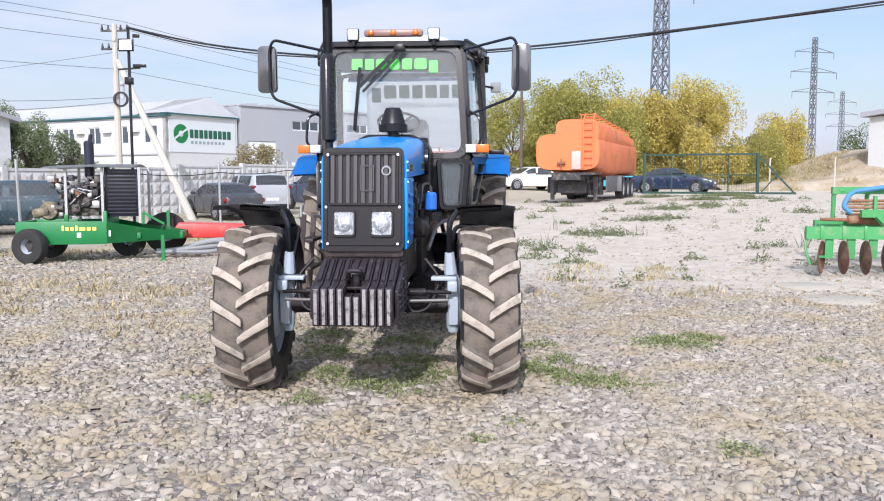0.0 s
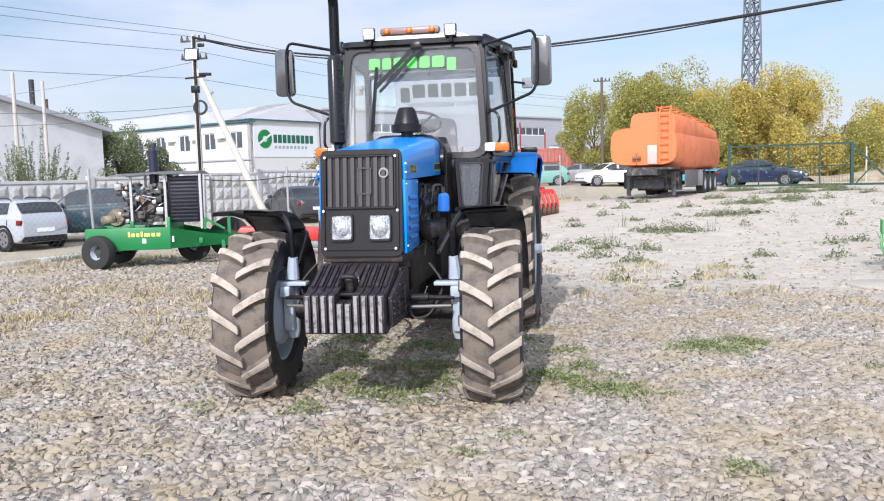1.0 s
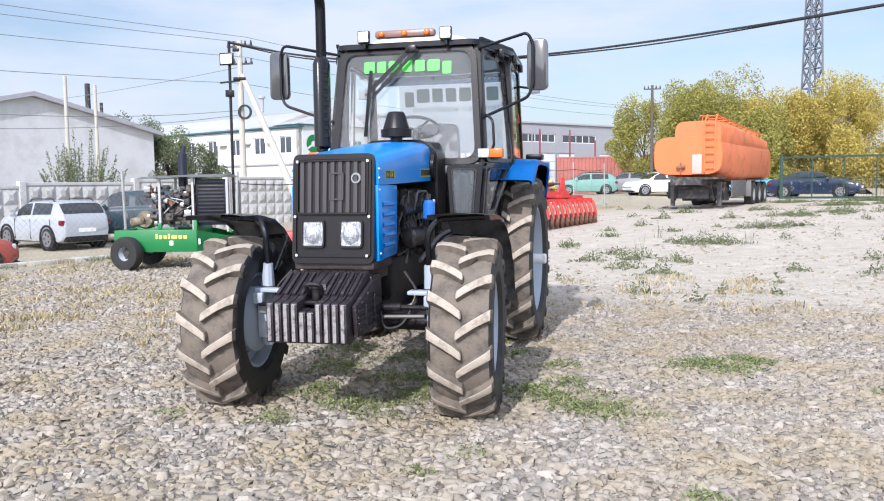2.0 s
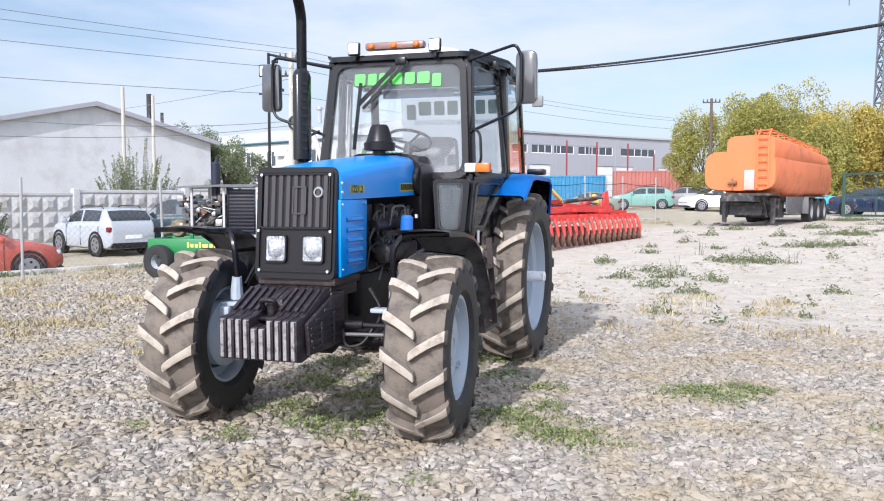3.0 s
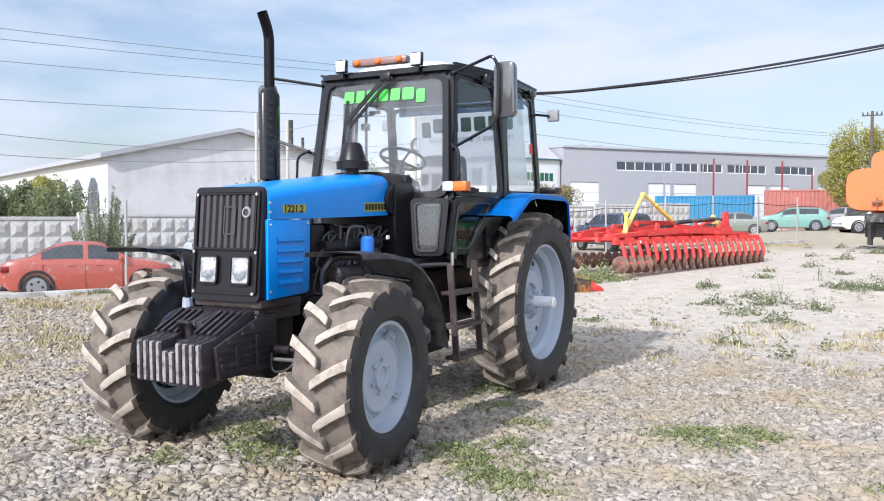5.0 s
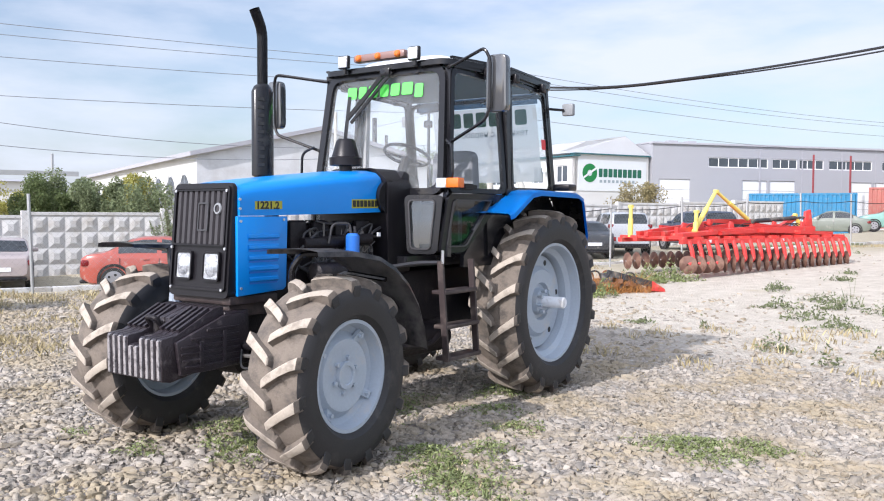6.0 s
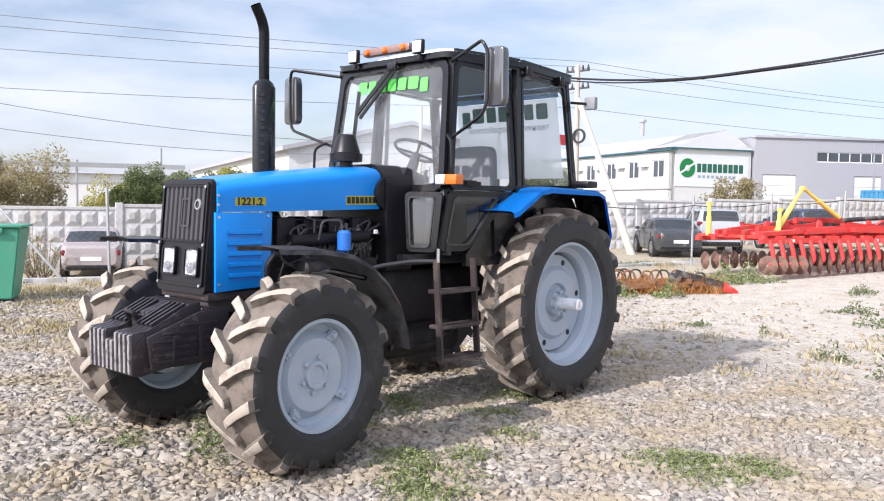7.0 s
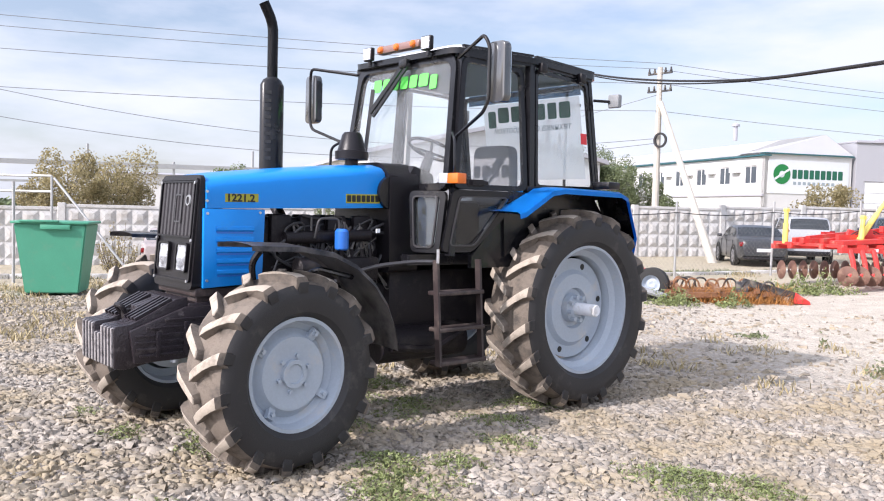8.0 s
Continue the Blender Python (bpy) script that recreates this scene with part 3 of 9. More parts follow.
# the whole grille leans back and narrows a little towards the bonnet
for ob in (grille, *grille.children_recursive):
    for v in ob.data.vertices:
        v.co.x *= 0.955
        if v.co.y < -1.62:
            v.co.y += 0.012 + 0.085 * (v.co.z - 1.05)
bm = bmesh.new()
box(bm, (-0.285, -1.66, 0.985), (0.285, -1.25, 1.04), 0.01)
box(bm, (-0.24, -1.63, 0.90), (0.24, -1.2, 0.99), 0.01)
part("front_crossmember", bm, M["step"], tractor, "dark brown painted front bracket")

# ballast weights, each a plate with a stepped top
for k in range(10):
    u = -0.243 + 0.054 * k
    mid = k in (4, 5)
    zt = 0.775 if mid else 0.828
    poly = [(-2.16, 0.575), (-2.165, zt - 0.01), (-2.155, zt), (-2.06, zt + 0.01)] + ([(-2.05, 0.70), (-1.95, 0.70), (-1.94, 0.92)] if mid else [(-2.0, 0.865)]) + [(-1.78, 0.975), (-1.70, 0.985), (-1.70, 0.70), (-1.78, 0.62), (-2.10, 0.562)]
    bm = bmesh.new()
    prism(bm, poly, 0, u - 0.0235, u + 0.0235, 0.004)
    part("ballast_weight", bm, M["weight"], tractor, "dark cast-iron ballast plate")
    bm = bmesh.new()
    if not mid:
        prism(bm, [(-2.171, 0.585), (-2.174, zt - 0.012), (-2.16, zt - 0.006), (-2.155, 0.585)], 0, u - 0.011, u + 0.011)
        part("ballast_rib", bm, M["worn"], tractor, "worn bare edge of the ballast plate")
        bm = bmesh.new()
        beam(bm, (u, -2.03, 0.862), (u, -1.80, 0.976), 0.022, 0.02)
        part("ballast_rib", bm, M["weight"], tractor)
    else:
        prism(bm, [(-2.171, 0.585), (-2.174, zt - 0.012), (-2.16, zt - 0.006), (-2.155, 0.585)], 0, u - 0.013, u + 0.013)
        part("ballast_rib", bm, M["worn"], tractor, "worn bare edge of the ballast plate")
bm = bmesh.new()
prism(bm, [(-2.08, 0.80), (-1.72, 0.93), (-1.55, 0.93), (-1.55, 0.62), (-1.78, 0.60), (-2.05, 0.60)], 0, 0.272, 0.30, 0.006)
prism(bm, [(-2.08, 0.80), (-1.72, 0.93), (-1.55, 0.93), (-1.55, 0.62), (-1.78, 0.60), (-2.05, 0.60)], 0, -0.30, -0.272, 0.006)
box(bm, (-0.28, -1.70, 0.60), (0.28, -1.50, 0.95), 0.01)
carrier = part("weight_carrier", bm, M["weight"], tractor)
for s in (-1, 1):
    for z, y0 in ((0.635, -2.02), (0.675, -2.04), (0.715, -2.05), (0.755, -2.05), (0.80, -1.98), (0.845, -1.86)):
        bm = bmesh.new()
        box(bm, (s * 0.296, y0, z), (s * 0.309, -1.60, z + 0.017), 0.003)
        part("side_ridge", bm, M["weight"], carrier)
    for y in (-1.92, -1.74):
        bm = bmesh.new()
        box(bm, (s * 0.296, y, 0.63), (s * 0.314, y + 0.03, 0.84 if y > -1.9 else 0.79), 0.004)
        part("side_ridge", bm, M["weight"], carrier)
bm = bmesh.new()
tube(bm, arc([(-0.045, -2.0, 0.87), (-0.05, -2.04, 0.93), (0.05, -2.04, 0.93), (0.045, -2.0, 0.87)], 0.03), 0.016, 8)
tube(bm, [(0, -1.98, 0.74), (0, -1.99, 0.90)], 0.03, 12)
box(bm, (-0.06, -2.05, 0.80), (0.06, -1.93, 0.825), 0.008)
part("tow_pin", bm, M["iron"], tractor, "black towing pin")

# front axle
bm = bmesh.new()
tube(bm, [(-0.60, -1.36, 0.60), (-0.18, -1.36, 0.62), (-0.12, -1.36, 0.62), (0.12, -1.36, 0.62), (0.18, -1.36, 0.62), (0.60, -1.36, 0.60)], [0.07, 0.075, 0.14, 0.14, 0.075, 0.07], 16)
box(bm, (-0.17, -1.52, 0.66), (0.17, -1.18, 0.93), 0.03)
for s in (-1, 1):
    tube(bm, arc([(s * 0.28, -1.40, 0.55), (s * 0.42, -1.48, 0.60), (s * 0.55, -1.46, 0.80), (s * 0.42, -1.40, 0.95)], 0.1), 0.012, 6)
part("front_axle", bm, M["iron"], tractor, "black cast front axle beam")
for s in (-1, 1):
    bm = bmesh.new()
    tube(bm, [(s * 0.625, -1.38, 0.40), (s * 0.625, -1.38, 0.45), (s * 0.625, -1.38, 0.79), (s * 0.625, -1.38, 0.84)], [0.035, 0.05, 0.055, 0.035], 16)
    box(bm, (s * 0.59, -1.47, 0.46), (s * 0.67, -1.37, 0.80), 0.02)
    tube(bm, [(s * 0.61, -1.40, 0.84), (s * 0.60, -1.41, 1.0)], [0.05, 0.035], 10)
    box(bm, (s * 0.47, -1.52, 0.80), (s * 0.66, -1.42, 0.83), 0.008)
    box(bm, (s * 0.59, -1.545, 0.72), (s * 0.665, -1.48, 0.80), 0.012)
    part("steering_knuckle", bm, M["rim"], tractor, "white painted steering knuckle")
    bm = bmesh.new()
    tube(bm, [(s * 0.16, -1.56, 0.72), (s * 0.44, -1.56, 0.725)], 0.028, 12)
    tube(bm, [(s * 0.44, -1.56, 0.725), (s * 0.62, -1.53, 0.72)], 0.016, 10)
    part("steering_cylinder", bm, M["iron"], tractor, "grey hydraulic steering cylinder")
    bm = bmesh.new()
    tube(bm, [(s * 0.10, -1.585, 0.655), (s * 0.60, -1.56, 0.665)], 0.013, 8)
    part("tie_rod", bm, M["pipe"], tractor)
    bm = bmesh.new()
    tube(bm, arc([(s * 0.30, -1.58, 0.70), (s * 0.33, -1.62, 0.58), (s * 0.45, -1.60, 0.60), (s * 0.50, -1.55, 0.70)], 0.07), 0.008, 6)
    part("hydraulic_hose", bm, M["hose"], tractor)
    bm = bmesh.new()
    revolve(bm, [(s * 0.68, 0.17), (s * 0.72, 0.24), (s * 0.80, 0.24), (s * 0.80, 0.0)], (0, -1.36, 0.585), 0, 32)
    part("hub_carrier", bm, M["rim"], tractor)

# front mudguards
for s in (-1, 1):
    bm = bmesh.new()
    secs = []
    R0 = 0.735
    for a in (112, 104, 95, 85, 72, 58, 44, 30, 16, 4):
        t = radians(a)
        v, z = -1.36 + math.cos(t) * R0, 0.61 + math.sin(t) * R0
        if a > 80:
            v, z = -1.36 - (a - 80) * 0.0125 + 0.06, 1.345 + (a - 80) * 0.0004
        sec = [(s * u, v, z - dz) for u, dz in ((0.66, 0.03), (0.665, 0.004), (0.70, 0), (0.86, -0.010), (1.03, 0), (1.075, 0.006), (1.082, 0.035))]
        secs.append(sec)
    loft(bm, secs)
    bmesh.ops.solidify(bm, geom=bm.faces[:], thickness=0.012)
    bmesh.ops.recalc_face_normals(bm, faces=bm.faces)
    guard = part("front_mudguard", bm, M["guard"], tractor, "black plastic front mudguard")
    bm = bmesh.new()
    tube(bm, arc([(s * 0.60, -1.40, 0.93), (s * 0.60, -1.44, 1.22), (s * 0.66, -1.40, 1.315), (s * 0.98, -1.36, 1.33)], 0.09), 0.022, 8)
    tube(bm, arc([(s * 0.60, -1.30, 0.93), (s * 0.62, -0.98, 1.18), (s * 0.95, -0.92, 1.14)], 0.09), 0.018, 8)
    part("mudguard_bracket", bm, M["black"], guard)

# engine and gearbox
for nm, a, b, bev in (("engine_block", (-0.20, -1.55, 0.95), (0.20, 0.05, 1.50), 0.03), ("crankcase", (-0.23, -1.1, 0.70), (0.23, 0.15, 1.02), 0.04), ("oil_sump", (-0.17, -1.2, 0.55), (0.17, -0.2, 0.75), 0.06), ("gearbox", (-0.29, -0.10, 0.60), (0.29, 1.75, 1.12), 0.06)):
    bm = bmesh.new()
    box(bm, a, b, bev)
    part(nm, bm, M["iron"], tractor)
bm = bmesh.new()
tube(bm, [(-0.6, 1.42, 0.795), (0.6, 1.42, 0.795)], 0.16, 20)
part("rear_axle", bm, M["iron"], tractor)
rs = random.Random(5)
for s in (-1, 1):
    bm = bmesh.new()
    for k in range(4):
        v = -1.02 + 0.23 * k
        box(bm, (s * 0.20, v - 0.08, 1.30), (s * 0.255, v + 0.08, 1.52), 0.015)
        tube(bm, [(s * 0.20, v - 0.04, 1.25), (s * 0.27, v - 0.02, 1.27)], 0.022, 8)
    part("cylinder_cover", bm, M["iron"], tractor)
    bm = bmesh.new()
    tube(bm, [(s * 0.285, -1.02, 1.36), (s * 0.285, -0.30, 1.38)], 0.045, 12)
    for v in (-0.9, -0.7, -0.5):
        tube(bm, [(s * 0.285, v, 1.36), (s * 0.20, v, 1.40)], 0.035, 8)
    part("manifold", bm, M["iron"], tractor)
    bm = bmesh.new()
    tube(bm, [(s * 0.32, -0.95, 1.15), (s * 0.32, -0.93, 1.15), (s * 0.32, -0.66, 1.15), (s * 0.32, -0.64, 1.15)], [0.04, 0.075, 0.075, 0.04], 14)
    box(bm, (s * 0.24, -0.60, 1.05), (s * 0.36, -0.25, 1.22), 0.02)
    for v in (-0.55, -0.46, -0.37, -0.29):
        tube(bm, [(s * 0.30, v, 1.22), (s * 0.30, v, 1.28)], 0.015, 6)
    part("injection_pump", bm, M["iron"], tractor)
    for k in range(34):
        v = rs.uniform(-0.95, -0.12)
        pts = [(s * rs.uniform(0.24, 0.305), v + rs.uniform(-0.22, 0.22), rs.uniform(0.95, 1.53)) for _ in range(4)]
        bm = bmesh.new()
        tube(bm, arc(pts, 0.12), rs.choice((0.004, 0.006, 0.008, 0.011)), 6)
        part("engine_pipe", bm, M["pipe"] if k % 3 == 0 else M["seal"] if k % 3 == 1 else M["hose"], tractor)
    bm = bmesh.new()
    tube(bm, arc([(s * 0.40, -0.90, 0.98), (s * 0.44, -0.40, 1.16), (s * 0.60, -0.10, 1.20), (s * 0.72, 0.02, 1.20)], 0.15), 0.016, 8)
    part("long_pipe", bm, M["seal"], tractor)
bm = bmesh.new()
tube(bm, [(0.40, -0.62, 1.28), (0.40, -0.62, 1.29), (0.40, -0.62, 1.41), (0.40, -0.62, 1.43)], [0.04, 0.05, 0.05, 0.035], 16)
canister = part("fuel_filter", bm, M["filt"], tractor, "bright blue fuel filter canister")
bm = bmesh.new()
tube(bm, arc([(0.40, -0.64, 1.43), (0.39, -0.64, 1.50), (0.35, -0.78, 1.50), (0.33, -0.80, 1.36)], 0.04), 0.010, 8)
tube(bm, [(0.40, -0.60, 1.43), (0.40, -0.60, 1.48)], 0.012, 8)
part("filter_pipe", bm, M["seal"], canister)
bm = bmesh.new()
box(bm, (0.345, -0.28, 1.40), (0.36, -0.25, 1.43))
part("small_tag", bm, M["white"], tractor)

# bulkhead behind the bonnet
bm = bmesh.new()
prism(bm, rounded([(-0.36, 1.10), (0.36, 1.10), (0.36, 1.82), (0.22, 1.93), (-0.22, 1.93), (-0.36, 1.82)], 0.05), 1, -0.16, 0.12, 0.0)
bmesh.ops.recalc_face_normals(bm, faces=bm.faces)
part("bulkhead", bm, M["plastic"], tractor)
bm = bmesh.new()
tube(bm, [(0.30, -0.12, 1.70), (0.345, -0.12, 1.70)], 0.13, 24)
part("round_cover", bm, M["black"], tractor)
# air intake
bm = bmesh.new()
revolve(bm, [(1.88, 0.05), (1.945, 0.05), (1.945, 0.125), (2.005, 0.128), (2.012, 0.11), (2.13, 0.075), (2.15, 0.06), (2.15, 0.0)], (0.05, -0.30, 0), 2, 28)
part("air_intake", bm, M["plastic"], tractor, "black conical air intake cap")

# exhaust
bm = bmesh.new()
segs = 24
rings = []
for z, a, b in ((1.62, 0.035, 0.05), (1.84, 0.035, 0.05), (1.86, 0.062, 0.098), (2.50, 0.062, 0.098), (2.54, 0.05, 0.075), (2.56, 0.04, 0.042)):
    rings.append([bm.verts.new((-0.43 + a * math.cos(2 * math.pi * k / segs), -0.715 + b * math.sin(2 * math.pi * k / segs), z)) for k in range(segs)])
for a, b in zip(rings, rings[1:]):
    for k in range(segs):
        bm.faces.new((a[k], a[(k + 1) % segs], b[(k + 1) % segs], b[k]))
bm.faces.new(rings[0][::-1])
bm.faces.new(rings[-1])
exhaust = part("exhaust", bm, M["black"], tractor, "tall black exhaust stack with oval silencer")
for k in range(9):
    bm = bmesh.new()
    z = 1.93 + 0.062 * k
    beam(bm, (-0.3805, -0.777, z), (-0.3805, -0.777, z + 0.025), 0.05, 0.004, (1, -0.6, 0))
    part("heat_slot", bm, M["ink"], exhaust)
bm = bmesh.new()
tube(bm, arc([(-0.43, -0.715, 2.55), (-0.43, -0.715, 2.97), (-0.425, -0.80, 3.115)], 0.15, 6), 0.040, 14, cap=False)
bmesh.ops.solidify(bm, geom=bm.faces[:], thickness=0.004)
part("tail_pipe", bm, M["black"], exhaust)
bm = bmesh.new()
tube(bm, [(-0.43, -0.715, 1.65), (-0.30, -0.70, 1.50)], 0.045, 10)
part("exhaust_elbow", bm, M["iron"], exhaust)

# cab
cab = part("cab_floor", slab([(-0.45, -0.05, 1.20), (0.45, -0.05, 1.20), (0.62, 1.60, 1.20), (-0.62, 1.60, 1.20)], 0.08, 0.02), M["black"], tractor)
AT, AB = (0.615, 0.27, 2.765), (0.685, 0.14, 1.72)
fr, pane = frame_ring([(-AT[0], AT[1], AT[2]), (-AB[0], AB[1], AB[2]), AB, AT], 0.055, 0.06, 0.13)
windscreen = part("windscreen", fr, M["black"], tractor, "windscreen in a rounded black frame")
g = part("pane", pane, M["screen"], windscreen)
g.visible_shadow = False
for s in (-1, 1):
    def S(p):
        return (s * p[0], p[1], p[2])
    door_corners = [(0.64, 0.27, 2.735), (0.705, 0.15, 1.74), (0.835, 0.81, 1.74), (0.80, 0.81, 2.725)]
    fr, pane = frame_ring([S(p) for p in door_corners], 0.038, 0.035, 0.07)
    door = part("door", fr, M["black"], tractor, "black cab door with large window")
    g = part("pane", pane, M["glass"], door)
    g.visible_shadow = False
    fr, pane = frame_ring([S(p) for p in ((0.705, 0.15, 1.735), (0.835, 0.81, 1.735), (0.735, 0.33, 1.27), (0.675, 0.07, 1.27))], 0.055, 0.03, 0.05)
    part("lower_panel", fr, M["black"], door)
    g = part("lower_pane", pane, M["tint"], door)
    g.visible_shadow = False
    fr, pane = frame_ring([S(p) for p in ((0.7195, 0.20, 1.69), (0.8045, 0.63, 1.69), (0.7385, 0.345, 1.315), (0.6935, 0.125, 1.315))], 0.010, 0.05, 0.04)
    pane.free()
    part("rubber_seal", fr, M["seal"], door)
    bm = bmesh.new()
    beam(bm, S((0.735, 0.27, 1.79)), S((0.765, 0.40, 1.79)), 0.03, 0.05)
    beam(bm, S((0.775, 0.29, 1.79)), S((0.800, 0.42, 1.79)), 0.012, 0.03)
    part("door_handle", bm, M["plastic"], door)
    fr, pane = frame_ring([S(p) for p in ((0.80, 0.90, 2.725), (0.835, 0.90, 1.77), (0.81, 1.69, 1.78), (0.78, 1.57, 2.725))], 0.028, 0.03, 0.05)
    q = part("quarter_window", fr, M["black"], tractor, "rear side window in black frame")
    g = part("pane", pane, M["glass"], q)
    g.visible_shadow = False
    # lower front window beside the bonnet
    fr, pane = frame_ring([S(p) for p in ((0.40, 0.0, 1.72), (0.40 + 0.03, 0.0, 1.26), (0.655, 0.085, 1.26), (0.69, 0.12, 1.72))], 0.045, 0.04, 0.05)
    lw = part("lower_window", fr, M["black"], tractor, "small lower front window")
    # the pane's pale film stands for a reflection on clear glass
    g = part("pane", pane, M["dusty"], lw)
    g.visible_shadow = False
    fr, pane = frame_ring([S(p) for p in ((0.44, -0.014, 1.685), (0.465, -0.014, 1.295), (0.62, 0.043, 1.295), (0.65, 0.069, 1.685))], 0.011, 0.02, 0.04)
    pane.free()
    part("rubber_seal", fr, M["seal"], lw)
    for name, p, q2, w in (("front_pillar", (0.625, 0.285, 2.76), (0.70, 0.145, 1.24), 0.052), ("centre_pillar", (0.795, 0.855, 2.74), (0.83, 0.855, 1.60), 0.055), ("rear_pillar", (0.775, 1.60, 2.74), (0.80, 1.74, 1.70), 0.04)):
        bm = bmesh.new()
        beam(bm, S(p), S(q2), w, w, (0, 1, 0))
        part(name, bm, M["black"], tractor)
    for p, q2 in (((0.735, 0.90, 2.68), (0.765, 0.90, 1.8)),):
        bm = bmesh.new()
        beam(bm, S(p), S(q2), 0.03, 0.05, (0, 1, 0))
        part("pillar_lining", bm, M["lining"], tractor)
    for a, b, w, h in (((0.63, 0.25, 2.752), (0.80, 0.85, 2.752), 0.05, 0.035), ((0.80, 0.83, 2.752), (0.775, 1.62, 2.752), 0.05, 0.035), ((0.835, 0.80, 1.755), (0.80, 1.74, 1.755), 0.05, 0.06)):
        bm = bmesh.new()
        beam(bm, S(a), S(b), w, h)
        part("side_rail", bm, M["black"], tractor)
    # inner wall over the rear wheel
    bm = bmesh.new()
    prism(bm, [(0.33, 1.24), (0.85, 1.74), (1.74, 1.76), (1.74, 1.15), (0.33, 1.15)], 0, s * 0.70, s * 0.74, 0)
    part("cab_side", bm, M["black"], tractor)
fr, pane = frame_ring([(-0.775, 1.60, 2.72), (0.775, 1.60, 2.72), (0.80, 1.74, 1.76), (-0.80, 1.74, 1.76)], 0.035, 0.04, 0.08)
rear_window = part("rear_window", fr, M["black"], tractor, "rear cab window carrying a printed banner")
g = part("pane", pane, M["glass"], rear_window)
g.visible_shadow = False
bm = bmesh.new()
box(bm, (-0.70, 1.66, 1.15), (0.70, 1.72, 1.78), 0.01)
part("rear_wall", bm, M["black"], tractor)
# roof
def roof_layer(base, levels, r):
    bm = bmesh.new()
    secs = []
    for z, g0 in levels:
        poly = rounded(inset(base, -g0) if g0 else base, r, 4)
        secs.append([(q.x, q.y, z) for q in poly] + [(poly[0].x, poly[0].y, z)])
    rows = loft(bm, secs)
    bm.faces.new(rows[-1][:-1])
    bm.faces.new(rows[0][:-1][::-1])
    bmesh.ops.remove_doubles(bm, verts=bm.verts, dist=0.0005)
    bmesh.ops.recalc_face_normals(bm, faces=bm.faces)
    return bm


base = [(-0.60, 0.24), (0.60, 0.24), (0.80, 0.85), (0.775, 1.64), (-0.775, 1.64), (-0.80, 0.85)]
part("roof", roof_layer(base, ((2.765, 0.02), (2.79, 0.025), (2.80, 0.0), (2.805, -0.06)), 0.10), M["black"], tractor, "black cab roof")
hatch = [(-0.40, 0.36), (0.50, 0.36), (0.56, 1.30), (-0.46, 1.30)]
part("roof_hatch", roof_layer(hatch, ((2.80, 0.03), (2.835, 0.01), (2.868, -0.03), (2.892, -0.09), (2.908, -0.20)), 0.14), M["roofw"], tractor, "raised white roof hatch")
bm = bmesh.new()
base = [(-0.60, 0.24), (0.60, 0.24), (0.80, 0.85), (0.775, 1.64), (-0.775, 1.64), (-0.80, 0.85)]
o2, i2 = rounded(inset(base, -0.045), 0.10), rounded(inset(base, 0.03), 0.08)
vs = [[bm.verts.new((p.x, p.y, z)) for p in poly] for poly, z in ((o2, 2.755), (o2, 2.80), (i2, 2.80), (i2, 2.755))]
for a in range(4):
    p, q2 = vs[a], vs[(a + 1) % 4]
    for k in range(len(p)):
        bm.faces.new((p[k], p[(k + 1) % len(p)], q2[(k + 1) % len(p)], q2[k]))
bmesh.ops.recalc_face_normals(bm, faces=bm.faces)
part("roof_edge", bm, M["black"], tractor)
bm = bmesh.new()
prism(bm, inset(base, 0.04), 2, 2.735, 2.76)
part("headlining", bm, M["headlining"], tractor, "dull grey-green headlining")

# gutter strips and hinge blocks along the roof edge
for s in (-1, 1):
    for p, q2 in (((0.655, 0.26, 2.812), (0.835, 0.84, 2.812)), ((0.835, 0.87, 2.812), (0.808, 1.62, 2.812))):
        bm = bmesh.new()
        beam(bm, (s * p[0], p[1], p[2]), (s * q2[0], q2[1], q2[2]), 0.03, 0.016)
        part("roof_gutter", bm, M["black"], tractor)
    for y in (0.62, 0.95, 1.45):
        bm = bmesh.new()
        u = 0.775 if y < 0.7 else 0.848 - 0.03 * (y - 0.85)
        box(bm, (s * (u - 0.02), y - 0.035, 2.70), (s * (u + 0.022), y + 0.035, 2.775), 0.008)
        part("window_hinge", bm, M["plastic"], tractor)

# the cab top falls gently to the rear
for ob in tractor.children_recursive:
    for v in ob.data.vertices if ob.type == 'MESH' and not ob.name.startswith(("tyre", "rim", "hub", "nut", "wheel")) else ():
        if v.co.z > 2.3 and v.co.y > 0.3 and abs(v.co.x) < 1.0:
            v.co.z -= 0.036 * (v.co.y - 0.3) * min(1.0, (v.co.z - 2.3) / 0.35)

